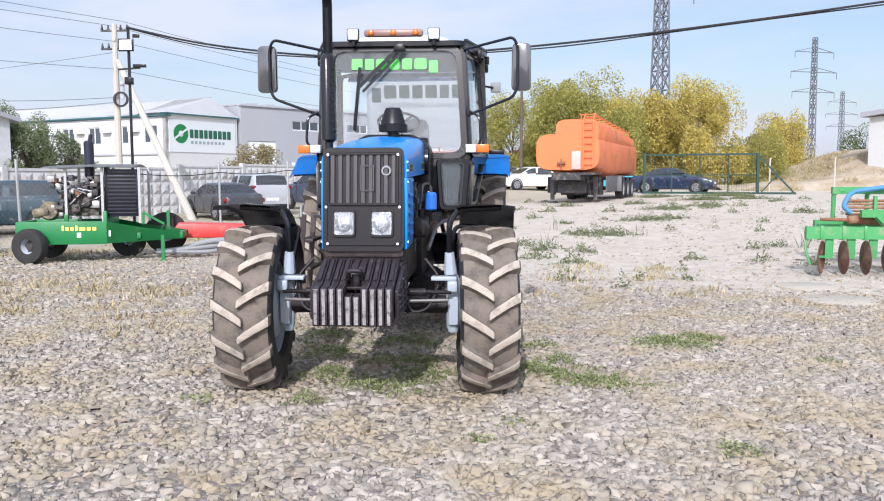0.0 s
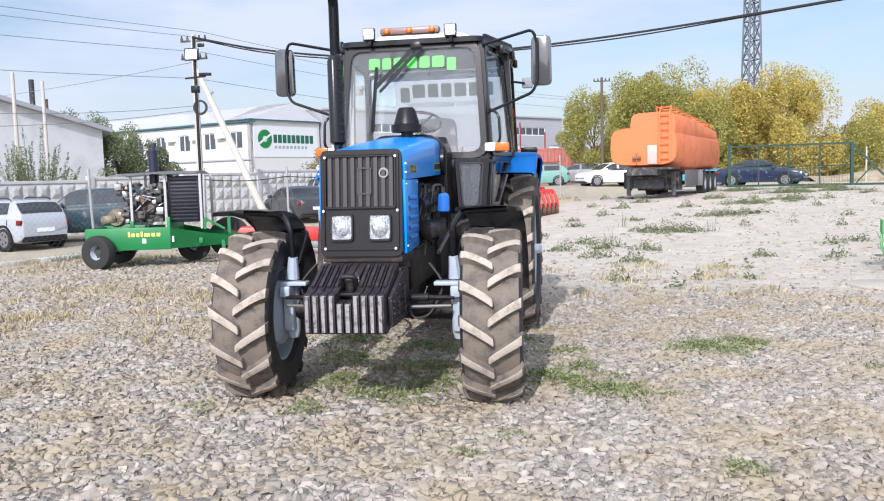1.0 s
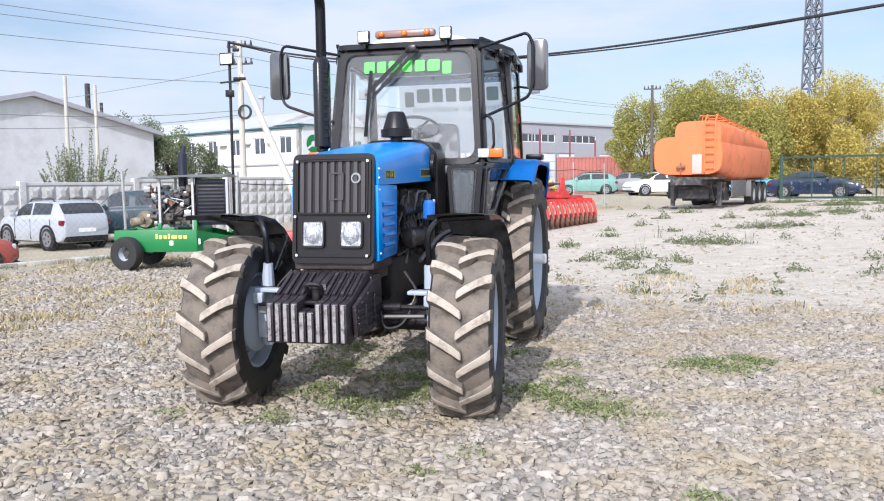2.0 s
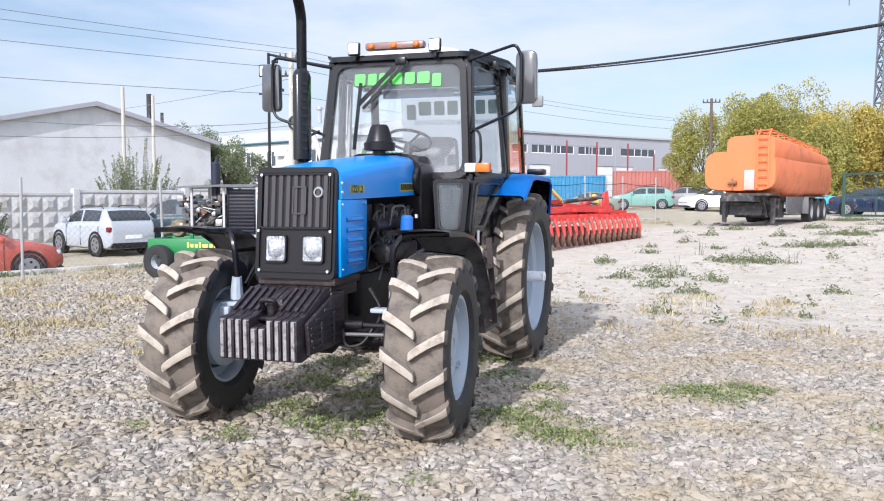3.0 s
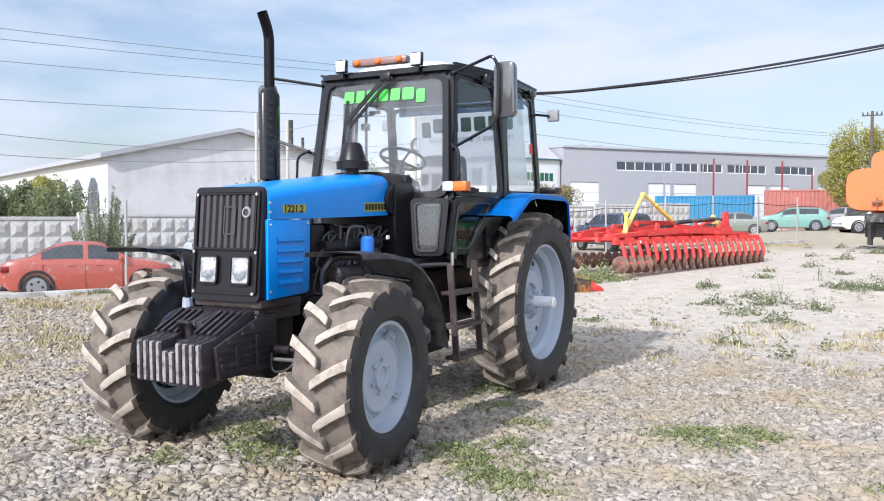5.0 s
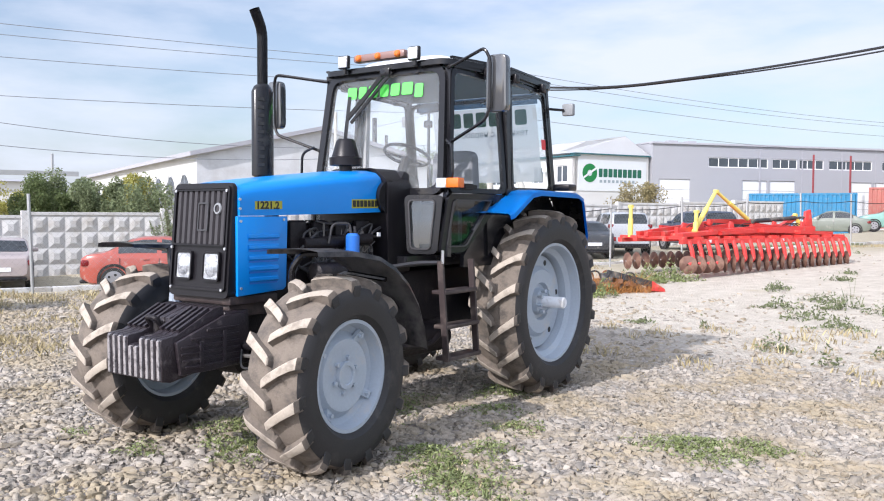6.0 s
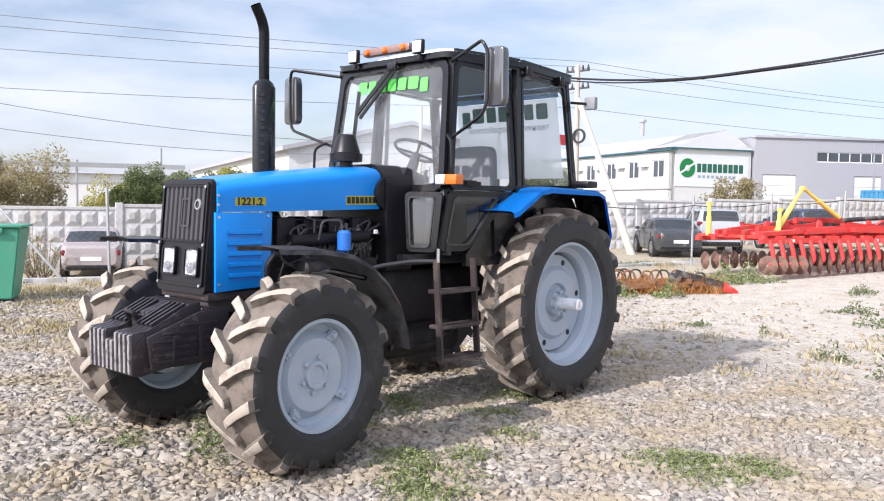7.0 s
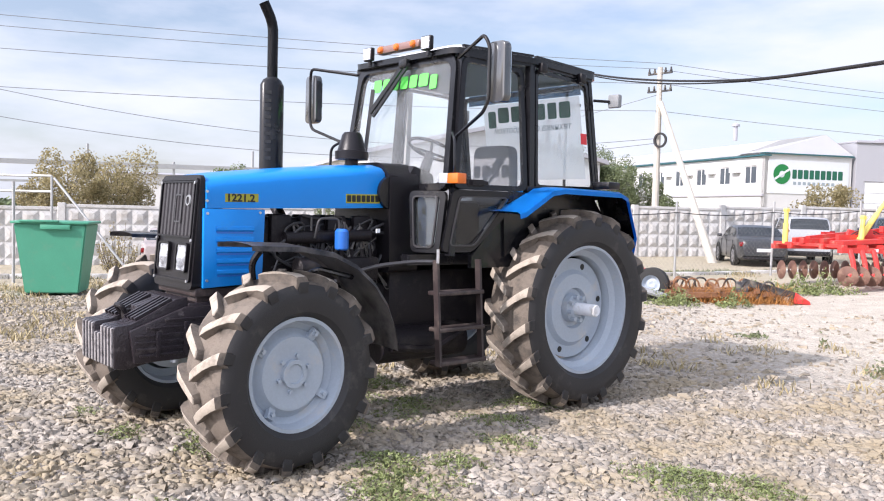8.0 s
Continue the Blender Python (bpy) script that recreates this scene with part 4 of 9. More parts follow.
# beacon bar and work lamps
bm = bmesh.new()
box(bm, (-0.27, 0.15, 2.835), (0.27, 0.235, 2.90), 0.02)
bar = part("marker_lamp_bar", bm, M["amber"], tractor, "brownish marker lamp bar with three orange lamps")
for k in (-1, 0, 1):
    bm = bmesh.new()
    revolve(bm, [(0.125, 0.0), (0.128, 0.018), (0.138, 0.028), (0.155, 0.031)], (k * 0.205, 0, 2.866), 1, 18)
    part("marker_lamp", bm, M["orange_lens"], bar)
for s in (-1, 1):
    bm = bmesh.new()
    box(bm, (s * 0.37 - 0.055, 0.135, 2.795), (s * 0.37 + 0.055, 0.175, 2.905), 0.010)
    lamp = part("work_lamp", bm, M["plastic"], tractor, "small square work lamp on the roof edge")
    bm = bmesh.new()
    box(bm, (s * 0.37 - 0.046, 0.129, 2.805), (s * 0.37 + 0.046, 0.139, 2.896), 0.003)
    part("lamp_glass", bm, M["clear_lens"], lamp)
    bm = bmesh.new()
    tube(bm, [(s * 0.37, 0.165, 2.755), (s * 0.37, 0.165, 2.80)], 0.018, 8)
    part("bracket", bm, M["black"], lamp)
    # rear work lamp
    bm = bmesh.new()
    box(bm, (s * 0.93 - 0.055, 1.745, 2.48), (s * 0.93 + 0.055, 1.80, 2.59), 0.012)
    lamp = part("rear_work_lamp", bm, M["grey"], tractor, "square rear work lamp on a bracket")
    bm = bmesh.new()
    box(bm, (s * 0.93 - 0.046, 1.795, 2.49), (s * 0.93 + 0.046, 1.806, 2.58), 0.003)
    part("lamp_glass", bm, M["clear_lens"], lamp)
    bm = bmesh.new()
    tube(bm, [(s * 0.79, 1.66, 2.54), (s * 0.90, 1.74, 2.53)], 0.012, 6)
    part("bracket", bm, M["black"], lamp)
    # mirrors
    bm = bmesh.new()
    prism(bm, rounded([(s * 1.165 - 0.09, 2.33), (s * 1.165 + 0.09, 2.33), (s * 1.165 + 0.085, 2.755), (s * 1.165 - 0.085, 2.755)], 0.05), 1, 0.10, 0.17, 0.012)
    mirror = part("side_mirror", bm, M["gloss"], tractor, "large black side mirror on a tube arm")
    bm = bmesh.new()
    prism(bm, rounded([(s * 1.165 - 0.078, 2.345), (s * 1.165 + 0.078, 2.345), (s * 1.165 + 0.074, 2.74), (s * 1.165 - 0.074, 2.74)], 0.045), 1, 0.172, 0.178, 0)
    bmesh.ops.recalc_face_normals(bm, faces=bm.faces)
    part("mirror_glass", bm, M["mirror"], mirror)
    bm = bmesh.new()
    tube(bm, arc([(s * 0.64, 0.24, 2.72), (s * 1.09, 0.06, 2.80), (s * 1.13, 0.075, 2.72), (s * 1.13, 0.075, 2.36), (s * 1.09, 0.07, 2.27), (s * 0.68, 0.18, 2.12)], 0.06), 0.013, 8)
    part("mirror_arm", bm, M["black"], mirror)
    # grab rail at the cab corner
    bm = bmesh.new()
    tube(bm, arc([(s * 0.70, 0.14, 2.15), (s * 0.79, 0.08, 2.10), (s * 0.80, 0.08, 1.86), (s * 0.72, 0.12, 1.80)], 0.06), 0.012, 8)
    part("grab_rail", bm, M["black"], tractor)
    # turn signals
    bm = bmesh.new()
    box(bm, (s * 0.665, 0.04, 1.775), (s * 0.76, 0.12, 1.85), 0.008)
    sig = part("turn_signal", bm, M["clear_lens"], tractor, "orange and white turn signal")
    bm = bmesh.new()
    box(bm, (s * 0.762, 0.04, 1.775), (s * 0.875, 0.13, 1.85), 0.008)
    part("orange_half", bm, M["orange_lens"], sig)

# wiper
bm = bmesh.new()
beam(bm, (0.05, 0.20, 2.745), (-0.33, 0.150, 2.37), 0.022, 0.034)
beam(bm, (0.105, 0.20, 2.735), (-0.285, 0.145, 2.335), 0.018, 0.024)
box(bm, (0.0, 0.17, 2.70), (0.10, 0.24, 2.77), 0.01)
wiper = part("wiper", bm, M["black"], tractor, "black windscreen wiper")
bm = bmesh.new()
beam(bm, (-0.31, 0.160, 2.56), (-0.36, 0.120, 1.98), 0.014, 0.03)
part("wiper_blade", bm, M["hose"], wiper)

# films on the glass, brand letters as plain blocks
def on_ws(u, z):
    k = (2.765 - z) / (2.765 - 1.72)
    return (u, 0.27 - 0.13 * k - 0.012, z)


letters = [(1, 0, 1), (0.8, 0, 1), (1, 0, 1), (0.9, 0, 1), (0.9, 0, 1), (1.1, 0, 1), (0.8, -0.3, 0.8)]
bar_parts("green_mark", [on_ws(-0.40, 2.545), on_ws(0.40, 2.545), on_ws(0.40, 2.645), on_ws(-0.40, 2.645)], letters, 0.001, M["green_film"], windscreen, "bright green film blocks on the glass")


def on_rear(u, z):
    k = (2.72 - z) / (2.72 - 1.76)
    return (u, 1.60 + 0.14 * k - 0.015, z)


part("banner", slab([on_rear(-0.48, 1.88), on_rear(0.70, 1.88), on_rear(0.68, 2.585), on_rear(-0.48, 2.585)], 0.002, 0.01), banner_mat(), rear_window, "pale translucent film banner")
bar_parts("banner_mark", [(lambda p: (p[0], p[1] - 0.006, p[2]))(on_rear(u, z)) for u, z in ((0.58, 2.41), (-0.42, 2.41), (-0.42, 2.55), (0.58, 2.55))], letters, 0.001, M["dkgreen"], rear_window, "dark green film blocks")
rw_turn = Matrix(((-1, 0, 0, 0.60), (0, 0.145, -1, 1.612), (0, 1, 0.145, 2.31), (0, 0, 0, 1)))
part("tint_band", slab([on_rear(-0.68, 2.59), on_rear(0.70, 2.59), on_rear(0.69, 2.685), on_rear(-0.67, 2.685)], 0.002, 0.01), glass_mat("blue_tint_film", (0.20, 0.30, 0.38)), rear_window, "dark blue tint band")
bar_parts("web_mark", [(lambda p: (p[0], p[1] - 0.006, p[2]))(on_rear(u, z)) for u, z in ((0.62, 2.63), (0.10, 2.63), (0.10, 2.67), (0.62, 2.67))], [(1, 0, 0.8)] * 10, 0.0008, M["white_film"], rear_window, "small white print")
words("техника с наработкой", 0.088, rw_turn, M["grey_film"], rear_window, "banner_text", "grey lettering seen from behind")
part("red_sticker", slab([(0.805, 1.50, 2.16), (0.80, 1.58, 2.16), (0.797, 1.575, 2.25), (0.80, 1.49, 2.25)], 0.003, 0.005), M["red"], tractor, "small red square sticker", 0)

# inside the cab
bm = bmesh.new()
box(bm, (-0.16, 0.75, 1.30), (0.16, 1.2, 1.62), 0.03)
box(bm, (-0.24, 0.80, 1.62), (0.24, 1.30, 1.76), 0.05)
seat = part("seat", bm, M["seat"], tractor, "dark cloth driver's seat")
bm = bmesh.new()
prism(bm, rounded([(-0.24, 1.72), (0.24, 1.72), (0.22, 2.16), (-0.22, 2.16)], 0.08), 1, 1.24, 1.36, 0.02)
part("backrest", bm, M["seat"], seat)
bm = bmesh.new()
prism(bm, [(0.02, 1.24), (0.30, 1.24), (0.34, 1.60), (0.30, 1.86), (0.10, 1.92), (0.02, 1.80)], 0, -0.32, 0.32, 0.02)
part("dashboard", bm, M["plastic"], tractor)
# dark filler added so the lower cab is not seen through
bm = bmesh.new()
box(bm, (-0.46, 0.32, 1.24), (0.46, 0.70, 1.66), 0.05)
for x in (-0.2, 0.0, 0.22):
    beam(bm, (x, 0.34, 1.52), (x, 0.20, 1.30), 0.05, 0.02)
part("footwell_console", bm, M["plastic"], tractor, "dark block added to close the footwell, with pedals")
wheel_at = Vector((0.0, 0.55, 2.08))
axis = Vector((0, 0.45, 1)).normalized()
n1 = axis.orthogonal().normalized()
n2 = axis.cross(n1)
bm = bmesh.new()
ring = [wheel_at + 0.20 * (math.cos(a) * n1 + math.sin(a) * n2) for a in [2 * math.pi * k / 32 for k in range(33)]]
tube(bm, ring, 0.014, 8)
for a in (0.5, 2.6, 4.7):
    tube(bm, [wheel_at - axis * 0.03, wheel_at + 0.20 * (math.cos(a) * n1 + math.sin(a) * n2)], 0.012, 6)
steer = part("steering_wheel", bm, M["plastic"], tractor, "black steering wheel")
bm = bmesh.new()
tube(bm, [wheel_at - axis * 0.03, wheel_at - axis * 0.55], [0.04, 0.06], 10)
part("column", bm, M["plastic"], steer)

# rear mudguards
for s in (-1, 1):
    bm = bmesh.new()
    path = [(0.50, 1.585), (0.56, 1.60), (0.86, 1.765), (1.0, 1.785), (1.72, 1.775), (1.82, 1.74), (2.03, 1.43), (2.08, 1.18)]
    secs = []
    for v, z in path:
        slim = 1 - 0.30 * max(0, 1.60 - z)
        secs.append([(s * u * slim, v, z - dz) for u, dz in ((0.74, 0), (0.80, 0), (0.95, 0.002), (1.045, 0.006), (1.07, 0.02), (1.078, 0.055))])
    loft(bm, secs)
    bmesh.ops.solidify(bm, geom=bm.faces[:], thickness=0.01)
    bmesh.ops.recalc_face_normals(bm, faces=bm.faces)
    guard = part("rear_mudguard", bm, M["blue"], tractor, "angular blue rear mudguard")
    # black sheet below the blue guard, its colour stands for the shade there
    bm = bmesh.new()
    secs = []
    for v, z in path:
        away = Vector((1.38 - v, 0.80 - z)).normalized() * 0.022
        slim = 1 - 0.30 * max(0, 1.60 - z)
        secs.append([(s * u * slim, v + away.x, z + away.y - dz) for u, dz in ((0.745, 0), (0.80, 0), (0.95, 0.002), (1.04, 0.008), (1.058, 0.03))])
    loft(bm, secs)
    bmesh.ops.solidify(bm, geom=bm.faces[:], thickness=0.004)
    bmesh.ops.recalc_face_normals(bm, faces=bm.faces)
    part("guard_underside", bm, M["black"], guard, "black sheet painting the shade under the mudguard")
    bm = bmesh.new()
    ring = [(1.42 + 0.87 * math.cos(radians(d)), 0.795 + 0.87 * math.sin(radians(d))) for d in range(30, 151, 10)]
    prism(bm, [(0.64, 1.60), (0.88, 1.745), (1.72, 1.75), (2.01, 1.42), (2.06, 1.20)][::-1] + ring[::-1], 0, s * 0.74, s * 0.76)
    part("guard_lining", bm, M["black"], guard)
    bm = bmesh.new()
    box(bm, (s * 0.86, 1.60, 1.79), (s * 1.03, 1.76, 1.85), 0.015)
    part("rear_lamp", bm, M["plastic"], guard, "black rear lamp housing")

# steps
for s in (1, -1):
    bm = bmesh.new()
    beam(bm, (s * 0.80, -0.08, 1.22), (s * 0.86, -0.08, 0.46), 0.05, 0.02, (0, 1, 0))
    ladder = part("ladder", bm, M["step"], tractor, "brown steel step ladder below the cab")
    bm = bmesh.new()
    beam(bm, (s * 0.80, 0.34, 1.22), (s * 0.86, 0.34, 0.46), 0.05, 0.02, (0, 1, 0))
    part("stringer", bm, M["step"], ladder)
    for z in (0.98, 0.72, 0.48):
        bm = bmesh.new()
        k = (1.22 - z) / 0.76
        box(bm, (s * (0.70 + 0.06 * k), -0.08, z - 0.015), (s * (0.83 + 0.06 * k), 0.37, z + 0.015), 0.006)
        part("step", bm, M["step"], ladder)
    bm = bmesh.new()
    tube(bm, [(s * 0.82, -0.08, 1.20), (s * 0.82, -0.08, 1.30)], 0.012, 6)
    part("bracket", bm, M["steel"], ladder)
bm = bmesh.new()
tube(bm, [(0.30, -0.25, 0.55), (0.30, 0.60, 0.55)], 0.14, 18)
tube(bm, arc([(0.42, 0.55, 0.62), (0.44, 0.25, 0.50), (0.46, -0.2, 0.55)], 0.1), 0.03, 8)
part("tank_and_pipe", bm, M["iron"], tractor)
bm = bmesh.new()
box(bm, (-0.5, 2.0, 0.55), (0.5, 2.1, 0.75), 0.02)
for s in (-1, 1):
    beam(bm, (s * 0.35, 1.75, 0.70), (s * 0.42, 2.45, 0.55), 0.05, 0.08)
    tube(bm, [(s * 0.30, 1.80, 1.15), (s * 0.40, 2.30, 0.60)], 0.025, 8)
part("rear_linkage", bm, M["iron"], tractor)

# ---- ground ----
def ease(v, a, b):
    t = min(max((v - a) / (b - a), 0), 1)
    return t * t * (3 - 2 * t)


def ground_z(x, y):
    """Height of the yard: level round the tractor, rising behind to the right, a little lower beyond the wire fence."""
    far = ease(math.hypot(x - 0.5, y - 7.0), 5.0, 18.0)
    across = -0.925 * (x + 10.3) + 0.38 * (y - 13.8)
    rise = 0.0155 * (min(max(y, 8), 20) - 8) + 0.027 * (min(max(y, 20), 31) - 20)
    z = -0.03 + far * (rise * ease(x, -9, -1) + 0.022 * min(max(x, 0), 9))
    dip = 0.16 + (0.046 if y < 20.8 else 0.014) * (20.8 - y)
    return z - min(max(dip, -0.3), 0.40) * ease(across, 0.6, 4.5)


def gravel_mat():
    m = bpy.data.materials.new("gravel_ground")
    m.use_nodes = True
    n, l = m.node_tree.nodes, m.node_tree.links
    b = n["Principled BSDF"]
    b.inputs["Roughness"].default_value = 0.95
    b.inputs["Specular IOR Level"].default_value = 0.2
    tc = n.new("ShaderNodeTexCoord")

    def noise_node(scale, detail=5, rough=0.55):
        t = n.new("ShaderNodeTexNoise")
        t.inputs["Scale"].default_value, t.inputs["Detail"].default_value, t.inputs["Roughness"].default_value = scale, detail, rough
        l.new(tc.outputs["Object"], t.inputs["Vector"])
        return t.outputs["Fac"]

    def ranged(src, a, b2, c=0.0, d=1.0):
        r = n.new("ShaderNodeMapRange")
        r.inputs["From Min"].default_value, r.inputs["From Max"].default_value = a, b2
        r.inputs["To Min"].default_value, r.inputs["To Max"].default_value = c, d
        l.new(src, r.inputs["Value"])
        return r.outputs[0]

    def mixed(fac, a, b2):
        x = n.new("ShaderNodeMix")
        x.data_type = 'RGBA'
        l.new(fac, x.inputs["Factor"])
        for v, k in ((a, 6), (b2, 7)):
            if isinstance(v, tuple):
                x.inputs[k].default_value = (*v, 1)
            else:
                l.new(v, x.inputs[k])
        return x.outputs[2]

    vor = n.new("ShaderNodeTexVoronoi")
    vor.inputs["Scale"].default_value = 17
    l.new(tc.outputs["Object"], vor.inputs["Vector"])
    sep = n.new("ShaderNodeSeparateColor")
    l.new(vor.outputs["Color"], sep.inputs[0])
    stones = mixed(sep.outputs[0], (0.23, 0.208, 0.19), (0.42, 0.388, 0.36))
    gaps = ranged(vor.outputs["Distance"], 0.25, 0.62)
    stones = mixed(gaps, stones, (0.22, 0.19, 0.16))
    soil = mixed(ranged(noise_node(3.2, 10, 0.72), 0.34, 0.66), (0.43, 0.378, 0.312), (0.60, 0.545, 0.47))
    # bare pale soil towards the back and the right, gravel in front
    sp = n.new("ShaderNodeSeparateXYZ")
    l.new(tc.outputs["Object"], sp.inputs[0])
    sum1 = n.new("ShaderNodeMath")
    sum1.operation = 'MULTIPLY_ADD'
    l.new(sp.outputs["X"], sum1.inputs[0])
    sum1.inputs[1].default_value = 0.55
    l.new(sp.outputs["Y"], sum1.inputs[2])
    sum2 = n.new("ShaderNodeMath")
    sum2.operation = 'MULTIPLY_ADD'
    l.new(noise_node(0.45, 6, 0.6), sum2.inputs[0])
    sum2.inputs[1].default_value = 7.0
    l.new(sum1.outputs[0], sum2.inputs[2])
    soil_fac = ranged(sum2.outputs[0], 13.0, 18.5)
    col = mixed(soil_fac, stones, soil)
    # trodden dry earth along the wire fence
    dp = n.new("ShaderNodeVectorMath")
    dp.operation = 'DOT_PRODUCT'
    dp.inputs[1].default_value = (-0.925, 0.38, 0)
    l.new(tc.outputs["Object"], dp.inputs[0])
    wob = n.new("ShaderNodeMath")
    wob.operation = 'MULTIPLY_ADD'
    l.new(noise_node(0.9, 6, 0.6), wob.inputs[0])
    wob.inputs[1].default_value = 4.0
    l.new(dp.outputs["Value"], wob.inputs[2])
    lane_fac = ranged(wob.outputs[0], 12.6, 15.6)
    col = mixed(lane_fac, col, mixed(noise_node(2.5, 8, 0.7), (0.30, 0.255, 0.165), (0.56, 0.50, 0.40)))
    dry = ranged(noise_node(0.8, 6, 0.65), 0.60, 0.72, 0, 0.55)
    col = mixed(dry, col, (0.36, 0.29, 0.18))
    l.new(col, b.inputs["Base Color"])
    h = n.new("ShaderNodeMath")
    h.operation = 'MULTIPLY_ADD'
    l.new(vor.outputs["Distance"], h.inputs[0])
    h.inputs[1].default_value = -1.0
    l.new(noise_node(40, 6), h.inputs[2])
    bp = n.new("ShaderNodeBump")
    bp.inputs["Strength"].default_value = 0.9
    bp.inputs["Distance"].default_value = 0.03
    l.new(h.outputs[0], bp.inputs["Height"])
    l.new(bp.outputs[0], b.inputs["Normal"])
    return m


xs = sorted(set([-3000, -1200, -500, -220, -120, -80] + list(range(-60, -20, 4)) + list(range(-20, 21, 1)) + list(range(20, 61, 4)) + [80, 120, 220, 500, 1200, 3000]))
ys = sorted(set([-3000, -1200, -400, -150, -80, -50, -30, -20, -12] + list(range(-8, 41, 1)) + list(range(44, 61, 4)) + [70, 85, 110, 160, 300, 700, 1500, 3000]))
bm = bmesh.new()
grid = [[bm.verts.new((x, y, ground_z(x, y))) for x in xs] for y in ys]
for a, b in zip(grid, grid[1:]):
    for k in range(len(a) - 1):
        bm.faces.new((a[k], a[k + 1], b[k + 1], b[k]))
ground = part("ground", bm, gravel_mat())
tagged(ground, "grey crushed gravel yard with dry soil and weeds", "ground", kind="structure")


def joined(name, verts, tris, material, smooth=False, edge=0):
    """One mesh from arrays of vertices and triangles."""
    me = bpy.data.meshes.new(name)
    me.vertices.add(len(verts))
    me.vertices.foreach_set("co", np.asarray(verts, np.float32).ravel())
    me.loops.add(len(tris) * 3)
    me.loops.foreach_set("vertex_index", np.asarray(tris, np.int32).ravel())
    me.polygons.add(len(tris))
    me.polygons.foreach_set("loop_start", np.arange(0, len(tris) * 3, 3, dtype=np.int32))
    me.polygons.foreach_set("loop_total", np.full(len(tris), 3, np.int32))
    me.update()
    me.validate()
    me.materials.append(material)
    if smooth:
        me.shade_smooth()
    elif edge:
        me.shade_smooth()
        me.set_sharp_from_angle(angle=radians(edge))
    else:
        me.shade_flat()
    return new(name, me)


# loose stones on the gravel
rng = np.random.default_rng(11)
chip_v = np.array([(-1, -1, -1), (1, -1, -1), (1, 1, -1), (-1, 1, -1), (-0.72, -0.72, 1), (0.72, -0.72, 1), (0.72, 0.72, 1), (-0.72, 0.72, 1)]) * 0.8
chip_f = np.array([(4, 5, 6), (4, 6, 7), (0, 1, 5), (0, 5, 4), (1, 2, 6), (1, 6, 5), (2, 3, 7), (2, 7, 6), (3, 0, 4), (3, 4, 7)])
gz = np.vectorize(ground_z)


def stones(count, xr, yr, lo, hi, keep):
    x, y = rng.uniform(*xr, count), rng.uniform(*yr, count)
    ok = keep(x, y)
    x, y = x[ok], y[ok]
    n = len(x)
    size = lo + (hi - lo) * rng.power(0.8, n)
    axes = np.stack([size * rng.uniform(0.9, 1.6, n), size * rng.uniform(0.65, 1.1, n), size * rng.uniform(0.36, 0.70, n)], 1)
    v = (chip_v[None] + rng.uniform(-0.5, 0.5, (n, 8, 3))) * axes[:, None]
    a = rng.uniform(0, 2 * np.pi, n)
    tilt = rng.uniform(-0.6, 0.6, n)
    c, s, ct, st = np.cos(a), np.sin(a), np.cos(tilt), np.sin(tilt)
    y1, z1 = v[..., 1] * ct[:, None] - v[..., 2] * st[:, None], v[..., 1] * st[:, None] + v[..., 2] * ct[:, None]
    vx, vy = v[..., 0] * c[:, None] - y1 * s[:, None], v[..., 0] * s[:, None] + y1 * c[:, None]
    z = gz(x, y) + axes[:, 2] * 0.35
    v = np.stack([vx + x[:, None], vy + y[:, None], z1 + z[:, None]], -1).reshape(-1, 3)
    f = (chip_f[None] + 8 * np.arange(n)[:, None, None]).reshape(-1, 3)
    return v, f


waves = [(rng.normal(0, 1.0, 2) * k, rng.uniform(0, 6.3)) for k in (0.35, 0.5, 0.8, 0.8, 1.2, 1.5, 2.2, 3.0)]


def patchy(x, y):
    """Smooth uneven patches between 0 and 1."""
    t = sum(np.sin(w[0] * x + w[1] * y + p) for w, p in waves) / 2.2
    return np.clip(0.5 + 0.5 * t, 0, 1)


stone_mat = mat("crushed_stone", (0.30, 0.270, 0.236), 0.9, var=0.16, scale=12, bump=0.4, bscale=120, island=0.30, fine=0.1, spec=0.15, dust=(0.33, 0.275, 0.195), amount=0.44, dscale=1.3)
def seen_part(x, y):
    """Thins the stones out towards the edges of the yard's gravel."""
    edge = np.clip((y - 3.0) / 1.2, 0, 1) * np.clip((x + 6.2) / 2.0, 0, 1) * np.clip((6.6 - x) / 2.0, 0, 1) * np.clip((12 - y) / 3.0, 0, 1)
    return rng.uniform(0, 1, len(x)) < edge * (0.36 + 0.64 * patchy(x, y))


sets = [stones(190000, (-6.2, 6.6), (3.0, 12), 0.010, 0.034, seen_part),
        stones(1500, (-6, 6.5), (3.2, 12), 0.028, 0.045, seen_part),
        stones(26000, (-12, -4.5), (3.0, 13), 0.011, 0.034, lambda x, y: rng.uniform(0, 1, len(x)) < np.clip((x + 12) / 3, 0, 1) * (0.2 + 0.8 * patchy(x, y))),
        stones(9000, (-3, 14), (11, 32), 0.010, 0.038, lambda x, y: rng.uniform(0, 1, len(x)) < 0.04 + 0.7 * patchy(0.6 * x, 0.5 * y) ** 2),
        stones(24000, (-10, 8), (8, 18), 0.014, 0.040, lambda x, y: (rng.uniform(0, 1, len(x)) < np.clip(1.2 - (y + 0.75 * x - 7) / 8, 0.02, 1)))]
off, vs, fs = 0, [], []
for v, f in sets:
    vs.append(v)
    fs.append(f + off)
    off += len(v)
gravel = joined("gravel_stones", np.concatenate(vs), np.concatenate(fs), stone_mat, edge=88)
tagged(gravel, "loose grey crushed stones scattered over the yard", "gravel", kind="stuff")


